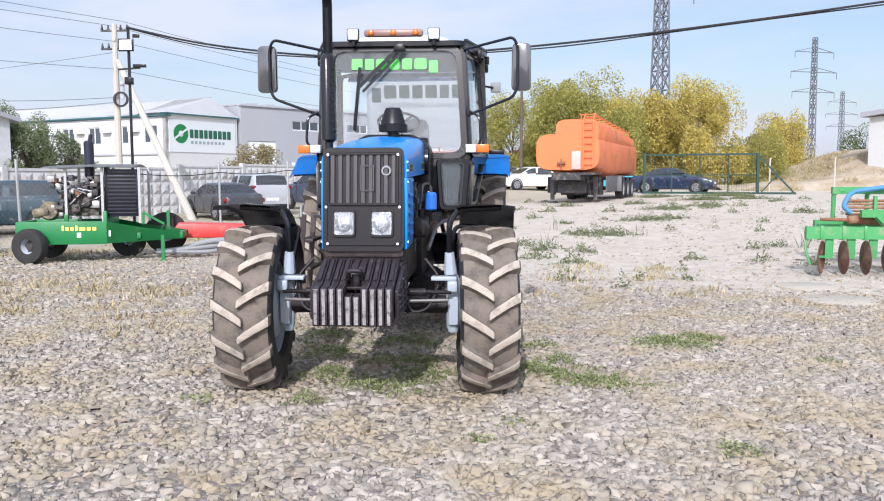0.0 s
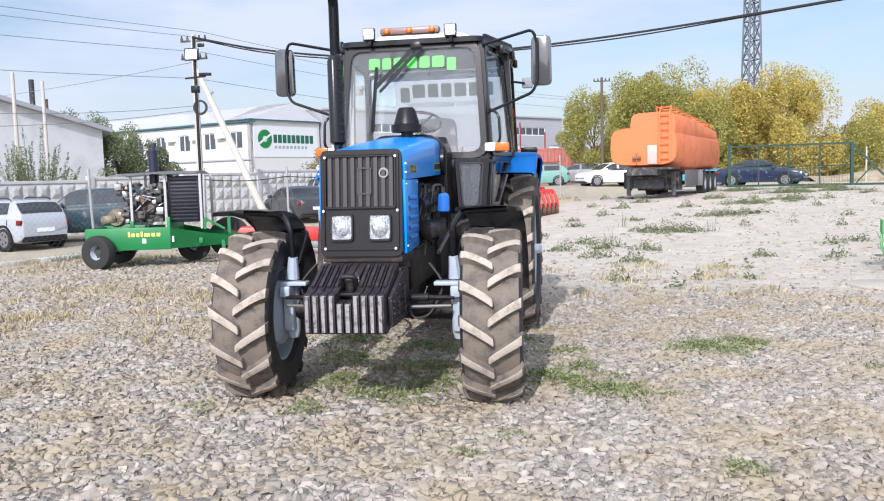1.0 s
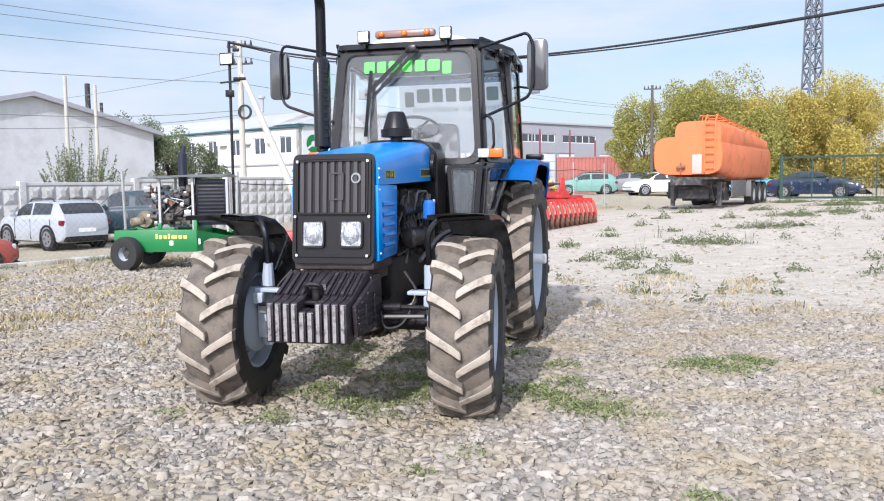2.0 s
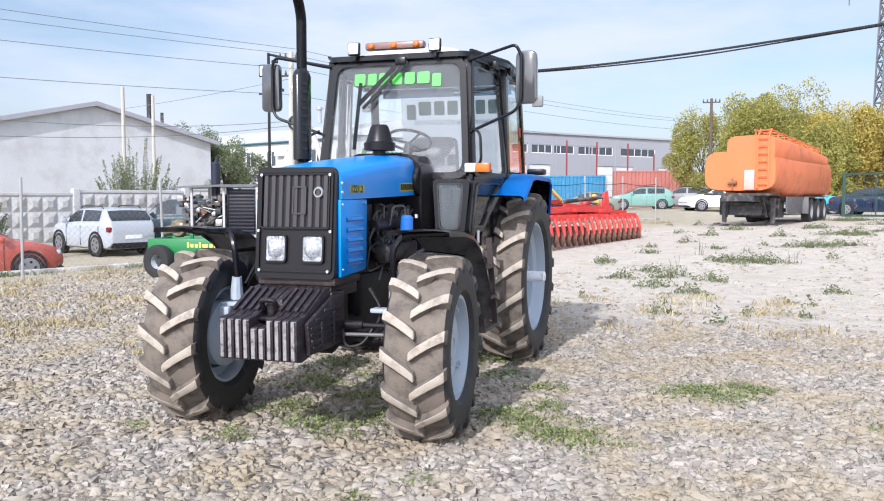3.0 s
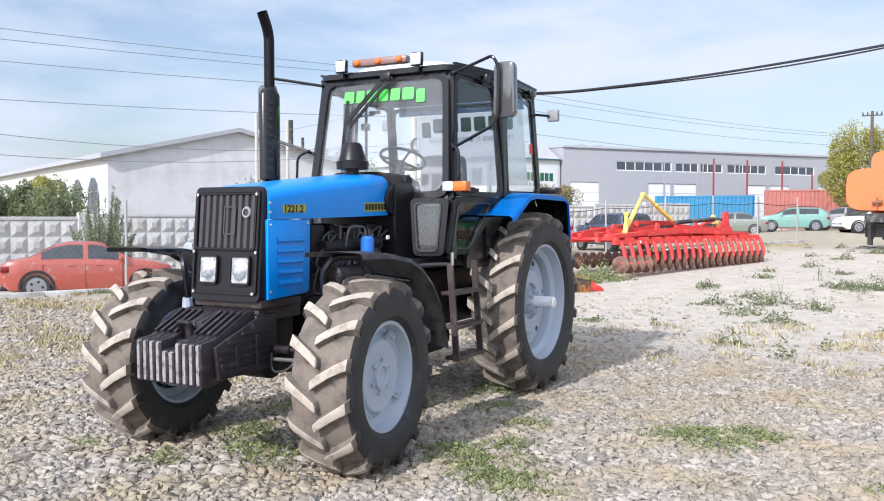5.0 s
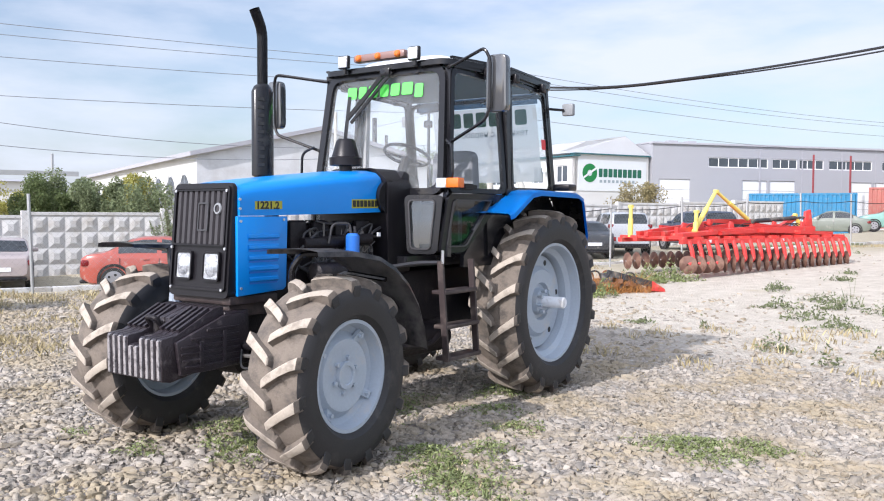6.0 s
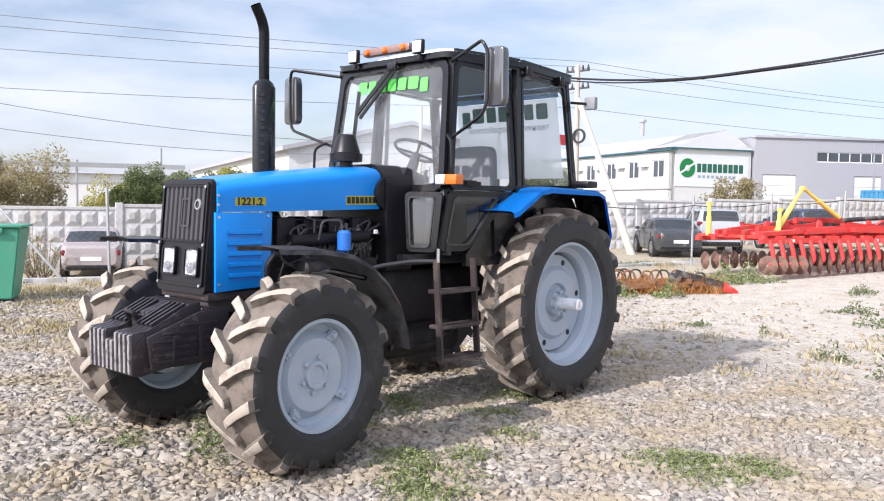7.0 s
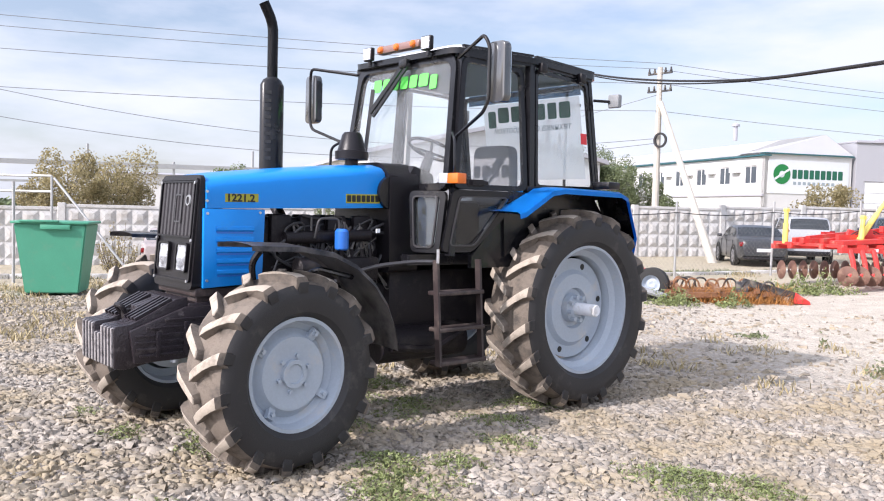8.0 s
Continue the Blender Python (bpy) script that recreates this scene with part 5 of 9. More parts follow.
# grass and weeds
def blades(spots, count, height, spread, width, lean=0.6, leafy=0.0):
    """Blades round the spots (x, y, radius), as arrays."""
    vs, fs = [], []
    total = 0
    for x0, y0, r in spots:
        n = int(count * r * r) + 6
        a, d = rng.uniform(0, 2 * np.pi, n), r * np.sqrt(rng.uniform(0, 1, n))
        edge = 1 - 0.6 * (d / r) ** 2
        wob = 1 + 0.35 * np.sin(3 * a + x0 * 5) + 0.2 * np.sin(7 * a + y0 * 3)
        x, y = x0 + d * wob * np.cos(a), y0 + 0.8 * d * wob * np.sin(a)
        h = height * rng.uniform(0.35, 1.0, n) * edge
        t = rng.uniform(0, 2 * np.pi, n)
        w = width * rng.uniform(0.6, 1.3, n)
        dx, dy = np.cos(t), np.sin(t)
        lx, ly = rng.normal(0, lean, n) * h, rng.normal(0, lean, n) * h
        z = gz(x, y)
        p0 = np.stack([x - dx * w, y - dy * w, z], 1)
        p1 = np.stack([x + dx * w, y + dy * w, z], 1)
        p2 = np.stack([x + lx * 0.5 + dx * w * (0.8 + leafy), y + ly * 0.5 + dy * w * (0.8 + leafy), z + h * 0.6], 1)
        p3 = np.stack([x + lx * 0.5 - dx * w * (0.8 + leafy), y + ly * 0.5 - dy * w * (0.8 + leafy), z + h * 0.6], 1)
        p4 = np.stack([x + lx, y + ly, z + h], 1)
        v = np.stack([p0, p1, p2, p3, p4], 1).reshape(-1, 3)
        i = 5 * np.arange(n)[:, None, None] + total
        f = (np.array([(0, 1, 2), (0, 2, 3), (3, 2, 4)])[None] + i).reshape(-1, 3)
        vs.append(v)
        fs.append(f)
        total += len(v)
    return np.concatenate(vs), np.concatenate(fs)


def leaves(spots, count, height, size, flat=0.5):
    """Small leaves heaped into low uneven mounds at the spots (x, y, radius), as arrays."""
    vs, fs, total = [], [], 0
    for x0, y0, r in spots:
        n = int(count * r * r) + 8
        a, d = rng.uniform(0, 2 * np.pi, n), r * np.sqrt(rng.uniform(0, 1, n))
        wob = 1 + 0.4 * np.sin(3 * a + x0 * 5) + 0.25 * np.sin(7 * a + y0 * 3)
        x, y = x0 + d * wob * np.cos(a), y0 + 0.8 * d * wob * np.sin(a)
        lump = 0.55 + 0.45 * np.sin(x * 9.1 + y0) * np.sin(y * 8.3 + x0)
        p = np.stack([x, y, gz(x, y) + height * lump * (1 - 0.8 * (d / r) ** 2) * rng.uniform(0.05, 1, n) + 0.004], 1)
        u, w = rng.normal(0, 1, (n, 3)) * [1, 1, flat], rng.normal(0, 1, (n, 3)) * [1, 1, flat]
        u /= np.linalg.norm(u, axis=1)[:, None]
        w = np.cross(np.cross(u, w), u)
        w /= np.linalg.norm(w, axis=1)[:, None]
        s = size * rng.uniform(0.5, 1.4, n)[:, None]
        v = np.stack([p - u * s, p - w * s * 0.45, p + u * s, p + w * s * 0.45], 1).reshape(-1, 3)
        vs.append(v)
        fs.append((np.array([(0, 1, 2), (0, 2, 3)])[None] + 4 * np.arange(n)[:, None, None] + total).reshape(-1, 3))
        total += len(v)
    return np.concatenate(vs), np.concatenate(fs)


green = mat("green_leaves", (0.165, 0.195, 0.08), 0.6, var=0.3, scale=6, bump=0.0, island=0.4, spec=0.3)
sage = mat("grey_green_weed", (0.125, 0.145, 0.075), 0.8, var=0.25, scale=6, bump=0.0, island=0.4, spec=0.2)
straw = mat("dry_straw", (0.33, 0.275, 0.16), 0.8, var=0.25, scale=4, bump=0.0, island=0.4, spec=0.2)

# ---- weeds ----
def scatter(n, xr, yr, rr, seed):
    q = random.Random(seed)
    return [(q.uniform(*xr), q.uniform(*yr), q.uniform(*rr)) for _ in range(n)]


patch_a = [(2.3, 8.2, 0.38), (2.1, 8.1, 0.28), (2.5, 8.35, 0.24), (1.05, 6.8, 0.32), (1.3, 6.6, 0.26), (0.8, 7.0, 0.24), (1.5, 6.45, 0.2), (1.05, 7.3, 0.18), (-0.3, 6.35, 0.3), (-0.75, 6.7, 0.26), (0.05, 6.7, 0.25), (-0.2, 7.2, 0.3), (-0.9, 7.5, 0.3),
           (-0.35, 8.0, 0.35), (0.45, 8.3, 0.25), (-1.2, 8.3, 0.3), (0.9, 7.9, 0.2), (0.2, 8.9, 0.3), (-0.8, 5.9, 0.14), (1.9, 5.0, 0.14), (0.62, 5.5, 0.12), (3.3, 7.4, 0.12), (-1.6, 5.9, 0.10), (0.4, 5.1, 0.10)]
v, f = leaves([(x, y, 1.15 * r) for x, y, r in patch_a], 13000, 0.10, 0.012)
vb, fb_ = blades(patch_a[:12], 1100, 0.09, 0.3, 0.004, 0.6, 0.4)
tagged(joined("low_grass", vb, fb_, green), "tufts of short green grass among the stones", "grass", kind="stuff")
v2, f2 = blades([(x, y, 1.5 * r) for x, y, r in patch_a], 900, 0.045, 0.3, 0.004, 0.9, 0.2)
v3, f3 = blades(scatter(130, (-6, 6.5), (3.6, 12), (0.15, 0.55), 61), 480, 0.035, 0.3, 0.003, 1.2)
tagged(joined("dry_stubble", v3, f3, straw), "thin dry stubble between the stones", "grass", kind="stuff")
tagged(joined("low_dry_weeds", v2, f2, straw), "dry yellowed stems among the low weeds", "weeds", kind="stuff")
tagged(joined("low_weeds", v, f, green), "low green creeping weeds in the gravel", "weeds", kind="stuff")
clumps = [(3.2, 20.3, 0.75), (2.5, 20.5, 0.5), (4.6, 23.5, 0.75), (5.4, 23.8, 0.55), (1.5, 17.5, 0.45), (1.1, 18.4, 0.4), (1.9, 15.2, 0.42), (2.3, 17.0, 0.35), (1.2, 15.9, 0.3), (0.6, 17.2, 0.4), (6.0, 27.5, 0.9), (7.5, 28.5, 0.8), (8.5, 33.0, 1.2), (10.5, 34.0, 1.0), (4.2, 27.0, 0.4), (2.2, 27.5, 0.4), (6.2, 17.5, 0.35),
          (2.4, 23.0, 0.3), (0.8, 22.0, 0.35), (3.6, 14.2, 0.12), (2.7, 12.9, 0.12), (9.5, 25.0, 0.5), (5.5, 30.5, 0.6), (3.0, 30.0, 0.5), (7.6, 38.0, 1.2), (11, 39.0, 1.6), (0.0, 19.8, 0.3), (1.6, 24.8, 0.3)]
v, f = leaves([(x, y, 0.75 * r) for x, y, r in clumps] + scatter(60, (-1, 13), (12, 36), (0.08, 0.24), 21), 3600, 0.30, 0.024, 1.3)
tagged(joined("weed_clumps", v, f, sage), "grey-green weed clumps on pale soil", "weeds", kind="stuff")
tall = [(1.6, 18.2, 0.18), (3.9, 20.0, 0.12), (2.9, 19.4, 0.12), (6.7, 17.2, 0.16), (2.0, 21.6, 0.12)]
v, f = blades(tall, 420, 0.6, 0.3, 0.005, 0.25, 0.4)
tagged(joined("tall_weeds", v, f, sage), "single tall dry weed stalks", "weeds", kind="stuff")
E_DIR, N_DIR = Vector((0.38, 0.925, 0)).normalized(), Vector((-0.925, 0.38, 0)).normalized()
YAW = math.degrees(math.atan2(E_DIR.y, E_DIR.x))


def along(base, s, n=0.0):
    p = Vector((*base, 0)) + E_DIR * s + N_DIR * n
    return p.x, p.y


q = random.Random(8)
dry_spots = [(*along((-10.3, 13.8), q.uniform(-12, 26), q.uniform(-1.3, 1.0)), q.uniform(0.3, 0.6)) for _ in range(70)] + scatter(60, (-7, -1.5), (7.5, 13), (0.15, 0.35), 3) + scatter(110, (-11.5, -5), (4.5, 12), (0.2, 0.5), 14) + scatter(26, (-1.0, 3.5), (11, 15), (0.15, 0.4), 4)
v, f = blades(dry_spots, 420, 0.15, 0.3, 0.008, 0.6)
tagged(joined("dry_grass", v, f, straw), "dry yellow grass along the fence and in the gravel", "grass", kind="stuff")
lane = [(*along((-10.3, 13.8), q.uniform(-12, 26), q.uniform(1.2, 3.2)), q.uniform(0.5, 0.9)) for _ in range(60)]
v, f = blades(lane, 420, 0.16, 0.3, 0.010, 0.6)
tagged(joined("verge_grass", v, f, sage), "short green grass beside the parking lane", "grass", kind="stuff")

# ---- more materials ----
M.update(
    cover=mat("sandy_concrete", (0.36, 0.33, 0.28), 0.95, var=0.2, bump=0.3, dust=(0.42, 0.37, 0.30), amount=0.45, dscale=3),
    concrete=mat("weathered_concrete", (0.47, 0.465, 0.455), 0.9, var=0.18, scale=1.2, bump=0.3, bscale=30, rnd=0.06, dust=(0.36, 0.33, 0.29), amount=0.25, dscale=1.5),
    pole=mat("pole_concrete", (0.42, 0.395, 0.35), 0.9, var=0.12, bump=0.2),
    galv=mat("galvanised_post", (0.38, 0.385, 0.385), 0.5, metal=0.5, var=0.12, bump=0.1),
    wire=mat("fence_wire", (0.20, 0.20, 0.195), 0.5, metal=0.6, var=0.1, bump=0.0),
    green=mat("green_machine_paint", (0.008, 0.165, 0.045), 0.4, var=0.12, bump=0.05, dust=(0.06, 0.17, 0.07), amount=0.05),
    lime=mat("light_green_paint", (0.05, 0.27, 0.085), 0.45, var=0.12, bump=0.05, dust=(0.3, 0.28, 0.2), amount=0.15),
    bin=mat("bin_green", (0.055, 0.275, 0.175), 0.5, var=0.1, bump=0.08, dust=(0.12, 0.30, 0.20), amount=0.12),
    hred=mat("red_implement_paint", (0.55, 0.040, 0.035), 0.42, var=0.12, bump=0.05, dust=(0.45, 0.25, 0.18), amount=0.14),
    rust=mat("rusty_steel", (0.20, 0.09, 0.045), 0.8, var=0.35, bump=0.4, dust=(0.30, 0.20, 0.13), amount=0.3),
    disc=mat("worn_disc_steel", (0.125, 0.062, 0.045), 0.65, metal=0.2, var=0.35, bump=0.2, dust=(0.30, 0.19, 0.14), amount=0.3),
    yel=mat("yellow_paint", (0.66, 0.56, 0.13), 0.45, var=0.1, bump=0.05),
    tank=mat("orange_tank_paint", (0.66, 0.16, 0.052), 0.5, var=0.12, scale=1.0, bump=0.05, dust=(0.42, 0.17, 0.08), amount=0.25, dscale=1.2),
    chassis=mat("chassis_black", (0.025, 0.025, 0.028), 0.6, var=0.25, bump=0.2, dust=(0.2, 0.18, 0.15), amount=0.3),
    pinkish=mat("faded_pink_plate", (0.62, 0.36, 0.32), 0.6, var=0.25, scale=6, bump=0.1),
    mud=mat("mudflap_grey", (0.13, 0.13, 0.135), 0.6, var=0.2, bump=0.1),
    plaster=mat("white_plaster", (0.53, 0.53, 0.52), 0.9, var=0.08, scale=0.6, bump=0.1, bscale=20, dust=(0.55, 0.52, 0.48), amount=0.12, dscale=0.5),
    sign=mat("sign_white", (0.57, 0.595, 0.61), 0.6, var=0.04, bump=0.0),
    brick=mat("grey_silicate_brick", (0.52, 0.53, 0.545), 0.9, var=0.12, scale=0.5, bump=0.3, bscale=12, dust=(0.47, 0.47, 0.475), amount=0.3, dscale=0.7),
    cladding=mat("grey_metal_cladding", (0.31, 0.315, 0.34), 0.5, var=0.06, scale=0.3, bump=0.05),
    roofsheet=mat("white_roof_sheet", (0.66, 0.66, 0.66), 0.5, var=0.05, scale=0.3, bump=0.05),
    teal=mat("teal_trim", (0.02, 0.11, 0.13), 0.5, var=0.1, bump=0.0),
    sheet=mat("grey_roof_sheet", (0.33, 0.33, 0.36), 0.7, var=0.12, bump=0.1),
    pane=mat("dark_window", (0.06, 0.072, 0.085), 0.10, var=0.3, scale=2, bump=0.0),
    wframe=mat("white_window_frame", (0.75, 0.75, 0.75), 0.5, var=0.05, bump=0.0),
    door=mat("white_gate_panel", (0.60, 0.61, 0.62), 0.6, var=0.06, bump=0.05),
    redpost=mat("red_steel", (0.24, 0.05, 0.055), 0.5, var=0.15, bump=0.05),
    contblue=mat("blue_container", (0.018, 0.17, 0.32), 0.6, var=0.18, scale=0.8, bump=0.1, dust=(0.2, 0.25, 0.3), amount=0.2),
    contred=mat("red_container", (0.36, 0.12, 0.10), 0.6, var=0.18, scale=0.8, bump=0.1, dust=(0.4, 0.25, 0.2), amount=0.2),
    bark=mat("bark", (0.10, 0.075, 0.055), 0.9, var=0.3, bump=0.5, bscale=20),
    leaf_y=mat("yellow_leaves", (0.50, 0.42, 0.13), 0.65, var=0.25, scale=0.5, bump=0.0, island=0.35, spec=0.2),
    leaf_yg=mat("yellow_green_leaves", (0.36, 0.34, 0.105), 0.65, var=0.3, scale=0.5, bump=0.0, island=0.35, spec=0.2),
    leaf_s=mat("grey_green_leaves", (0.20, 0.235, 0.13), 0.7, var=0.3, scale=0.8, bump=0.0, island=0.4, spec=0.2),
    leaf_g=mat("dark_green_leaves", (0.13, 0.165, 0.07), 0.65, var=0.3, scale=0.6, bump=0.0, island=0.4, spec=0.2),
    leaf_b=mat("brownish_leaves", (0.33, 0.285, 0.16), 0.7, var=0.3, scale=0.6, bump=0.0, island=0.4, spec=0.2),
    pylon=mat("pylon_steel", (0.12, 0.13, 0.15), 0.6, metal=0.2, var=0.1, bump=0.0),
    wires=mat("black_cable", (0.015, 0.015, 0.017), 0.6, var=0.1, bump=0.0),
    line=mat("aluminium_line", (0.20, 0.21, 0.23), 0.5, metal=0.3, var=0.1, bump=0.0),
    bank=mat("sandy_bank", (0.38, 0.325, 0.25), 0.95, var=0.3, scale=0.3, bump=0.5, bscale=3, dust=(0.30, 0.23, 0.15), amount=0.5, dscale=0.6),
    tail=mat("red_tail_lens", (0.16, 0.006, 0.008), 0.2, var=0.1, bump=0.0),
    carglass=mat("car_glass", (0.05, 0.06, 0.068), 0.05, var=0.4, scale=3, bump=0.0, spec=0.8, coat=1.0),
    alloy=mat("wheel_alloy", (0.30, 0.30, 0.32), 0.4, metal=0.7, var=0.1, bump=0.0),
    rubber=mat("car_tyre", (0.02, 0.02, 0.02), 0.8, var=0.2, bump=0.1),
    navy=mat("navy_exhaust_paint", (0.012, 0.016, 0.032), 0.3, var=0.2, bump=0.05),
    engine=mat("old_engine", (0.13, 0.115, 0.105), 0.6, metal=0.3, var=0.5, scale=9, bump=0.4, dust=(0.08, 0.07, 0.06), amount=0.4, dscale=8),
)


def let_through(m, share):
    """Lets part of the light pass through thin leaves."""
    n, l = m.node_tree.nodes, m.node_tree.links
    b = n["Principled BSDF"]
    tl, mx = n.new("ShaderNodeBsdfTranslucent"), n.new("ShaderNodeMixShader")
    src = b.inputs["Base Color"].links[0].from_socket
    l.new(src, tl.inputs[0])
    mx.inputs[0].default_value = share
    l.new(b.outputs[0], mx.inputs[1])
    l.new(tl.outputs[0], mx.inputs[2])
    l.new(mx.outputs[0], n["Material Output"].inputs["Surface"])


for k in ("leaf_y", "leaf_yg", "leaf_s", "leaf_g", "leaf_b"):
    let_through(M[k], 0.5)


def stand(x, y, yaw=0.0, dz=0.0):
    """A pose on the ground."""
    return pose(x, y, ground_z(x, y) + dz, 0, 0, yaw)


# ---- concrete fence ----
FENCE = (-17.7, 23.6)
fence = root("concrete_fence", Matrix(), "grey precast concrete fence with rows of pyramid relief", "fence")
PW = 4.12


def panel_mesh():
    bm = bmesh.new()
    box(bm, (0.09, -0.05, 0.0), (PW - 0.09, 0.03, 2.12))
    box(bm, (0.09, -0.085, 2.06), (PW - 0.09, 0.05, 2.16), 0.01)
    cw = (PW - 0.30) / 8
    for i in range(8):
        for j in range(4):
            x0, z0 = 0.15 + cw * i + 0.015, 0.06 + 0.497 * j
            x1, z1 = x0 + cw - 0.03, z0 + 0.475
            a = [bm.verts.new((x, -0.052, z)) for x, z in ((x0, z0), (x1, z0), (x1, z1), (x0, z1))]
            m = 0.14
            b = [bm.verts.new((x, -0.105, z)) for x, z in ((x0 + m, z0 + m), (x1 - m, z0 + m), (x1 - m, z1 - m), (x0 + m, z1 - m))]
            bm.faces.new(b)
            for k in range(4):
                bm.faces.new((a[k], a[(k + 1) % 4], b[(k + 1) % 4], b[k]))
    bmesh.ops.recalc_face_normals(bm, faces=bm.faces)
    return mesh_of("fence_panel", bm, M["concrete"], 0)


bm = bmesh.new()
box(bm, (-0.11, -0.11, -0.2), (0.11, 0.11, 2.2), 0.015)
post_me, panel_me = mesh_of("fence_post", bm, M["concrete"], 0), panel_mesh()
for k in range(-6, 7):
    x, y = along(FENCE, k * PW)
    z = 1.53 + 0.0255 * (y - 14.1) - 2.16
    for me, nm in ((post_me, "fence_post"), (panel_me, "fence_panel")):
        ob = new(nm, me)
        ob.parent = fence
        ob.matrix_basis = pose(x, y, z, 0, 0, YAW)

# ---- wire fence with posts ----
WIRE = (-10.3, 13.8)
wire_fence = root("wire_fence", Matrix(), "low chain-link fence on grey steel posts", "fence")
bm = bmesh.new()
tube(bm, [(0, 0, -0.1), (0, 0, 1.95)], 0.03, 8)
wp_me = mesh_of("post", bm, M["galv"])
bm = bmesh.new()
step = 0.13
for k in range(-14, 24):
    for d in (1, -1):
        x0 = k * step if d > 0 else k * step + 1.55
        x1 = x0 + d * 1.55
        a, b = Vector((x0, 0, 0.08)), Vector((x1, 0, 1.63))
        lo, hi = (a, b) if d > 0 else (b, a)
        t0, t1 = max(0, (0 - x0) / (x1 - x0)), min(1, (3 - x0) / (x1 - x0))
        if d < 0:
            t0, t1 = max(0, (3 - x0) / (x1 - x0)), min(1, (0 - x0) / (x1 - x0))
        if t1 - t0 > 0.02:
            beam(bm, a.lerp(b, t0), a.lerp(b, t1), 0.0022, 0.0022)
mesh_net = mesh_of("wire_net", bm, M["wire"], 0)
for k in range(-5, 10):
    x, y = along(WIRE, 3 * k)
    z = ground_z(x, y)
    ob = new("post", wp_me)
    ob.parent = wire_fence
    ob.matrix_basis = pose(x, y, z, random.Random(k).uniform(-1.5, 1.5), random.Random(k + 50).uniform(-1.5, 1.5), YAW)
    ob = new("wire_net", mesh_net)
    ob.parent = wire_fence
    ob.matrix_basis = pose(x, y, z, 0, 0, YAW)
bm = bmesh.new()
pts = []
for k in range(12, 55):
    s = k * 0.5
    x, y = along(WIRE, s)
    pts.append((x, y, ground_z(x, y) + 1.72 - 0.07 * math.sin(math.pi * ((s / 3) % 1)) - 0.05))
tube(bm, pts, 0.012, 6)
part("top_cable", bm, M["wires"], wire_fence, "black cable slung along the posts")


# ---- cars ----
def run(pts, x):
    """Height on a polyline of (x, z) at x, eased between its points."""
    for (x0, z0), (x1, z1) in zip(pts, pts[1:]):
        if x <= x1:
            t = (x - x0) / (x1 - x0)
            return z0 + (z1 - z0) * t
    return pts[-1][1]


CAR_LINES = dict(
    sedan=dict(top=[(-0.5, 0.50), (-0.492, 0.62), (-0.46, 0.675), (-0.36, 0.715), (-0.30, 0.80), (-0.21, 0.945), (-0.13, 0.995), (0.0, 1.0), (0.06, 0.975), (0.12, 0.89), (0.245, 0.685), (0.36, 0.64), (0.45, 0.57), (0.488, 0.50), (0.5, 0.42)],
               front=(0.085, 0.235), rear=(-0.345, -0.205), door=-0.03, side=(-0.285, 0.20)),
    hatch=dict(top=[(-0.5, 0.48), (-0.495, 0.60), (-0.475, 0.70), (-0.45, 0.80), (-0.40, 0.93), (-0.34, 0.985), (-0.1, 1.0), (0.03, 0.985), (0.09, 0.93), (0.245, 0.70), (0.36, 0.65), (0.45, 0.58), (0.488, 0.50), (0.5, 0.42)],
               front=(0.075, 0.235), rear=(-0.468, -0.39), door=-0.06, side=(-0.37, 0.20)),
    suv=dict(top=[(-0.5, 0.50), (-0.497, 0.64), (-0.48, 0.80), (-0.455, 0.94), (-0.42, 0.985), (-0.15, 1.0), (0.03, 0.985), (0.085, 0.94), (0.20, 0.70), (0.38, 0.665), (0.46, 0.62), (0.49, 0.52), (0.5, 0.44)],
             front=(0.085, 0.192), rear=(-0.488, -0.448), door=-0.08, side=(-0.42, 0.165)))


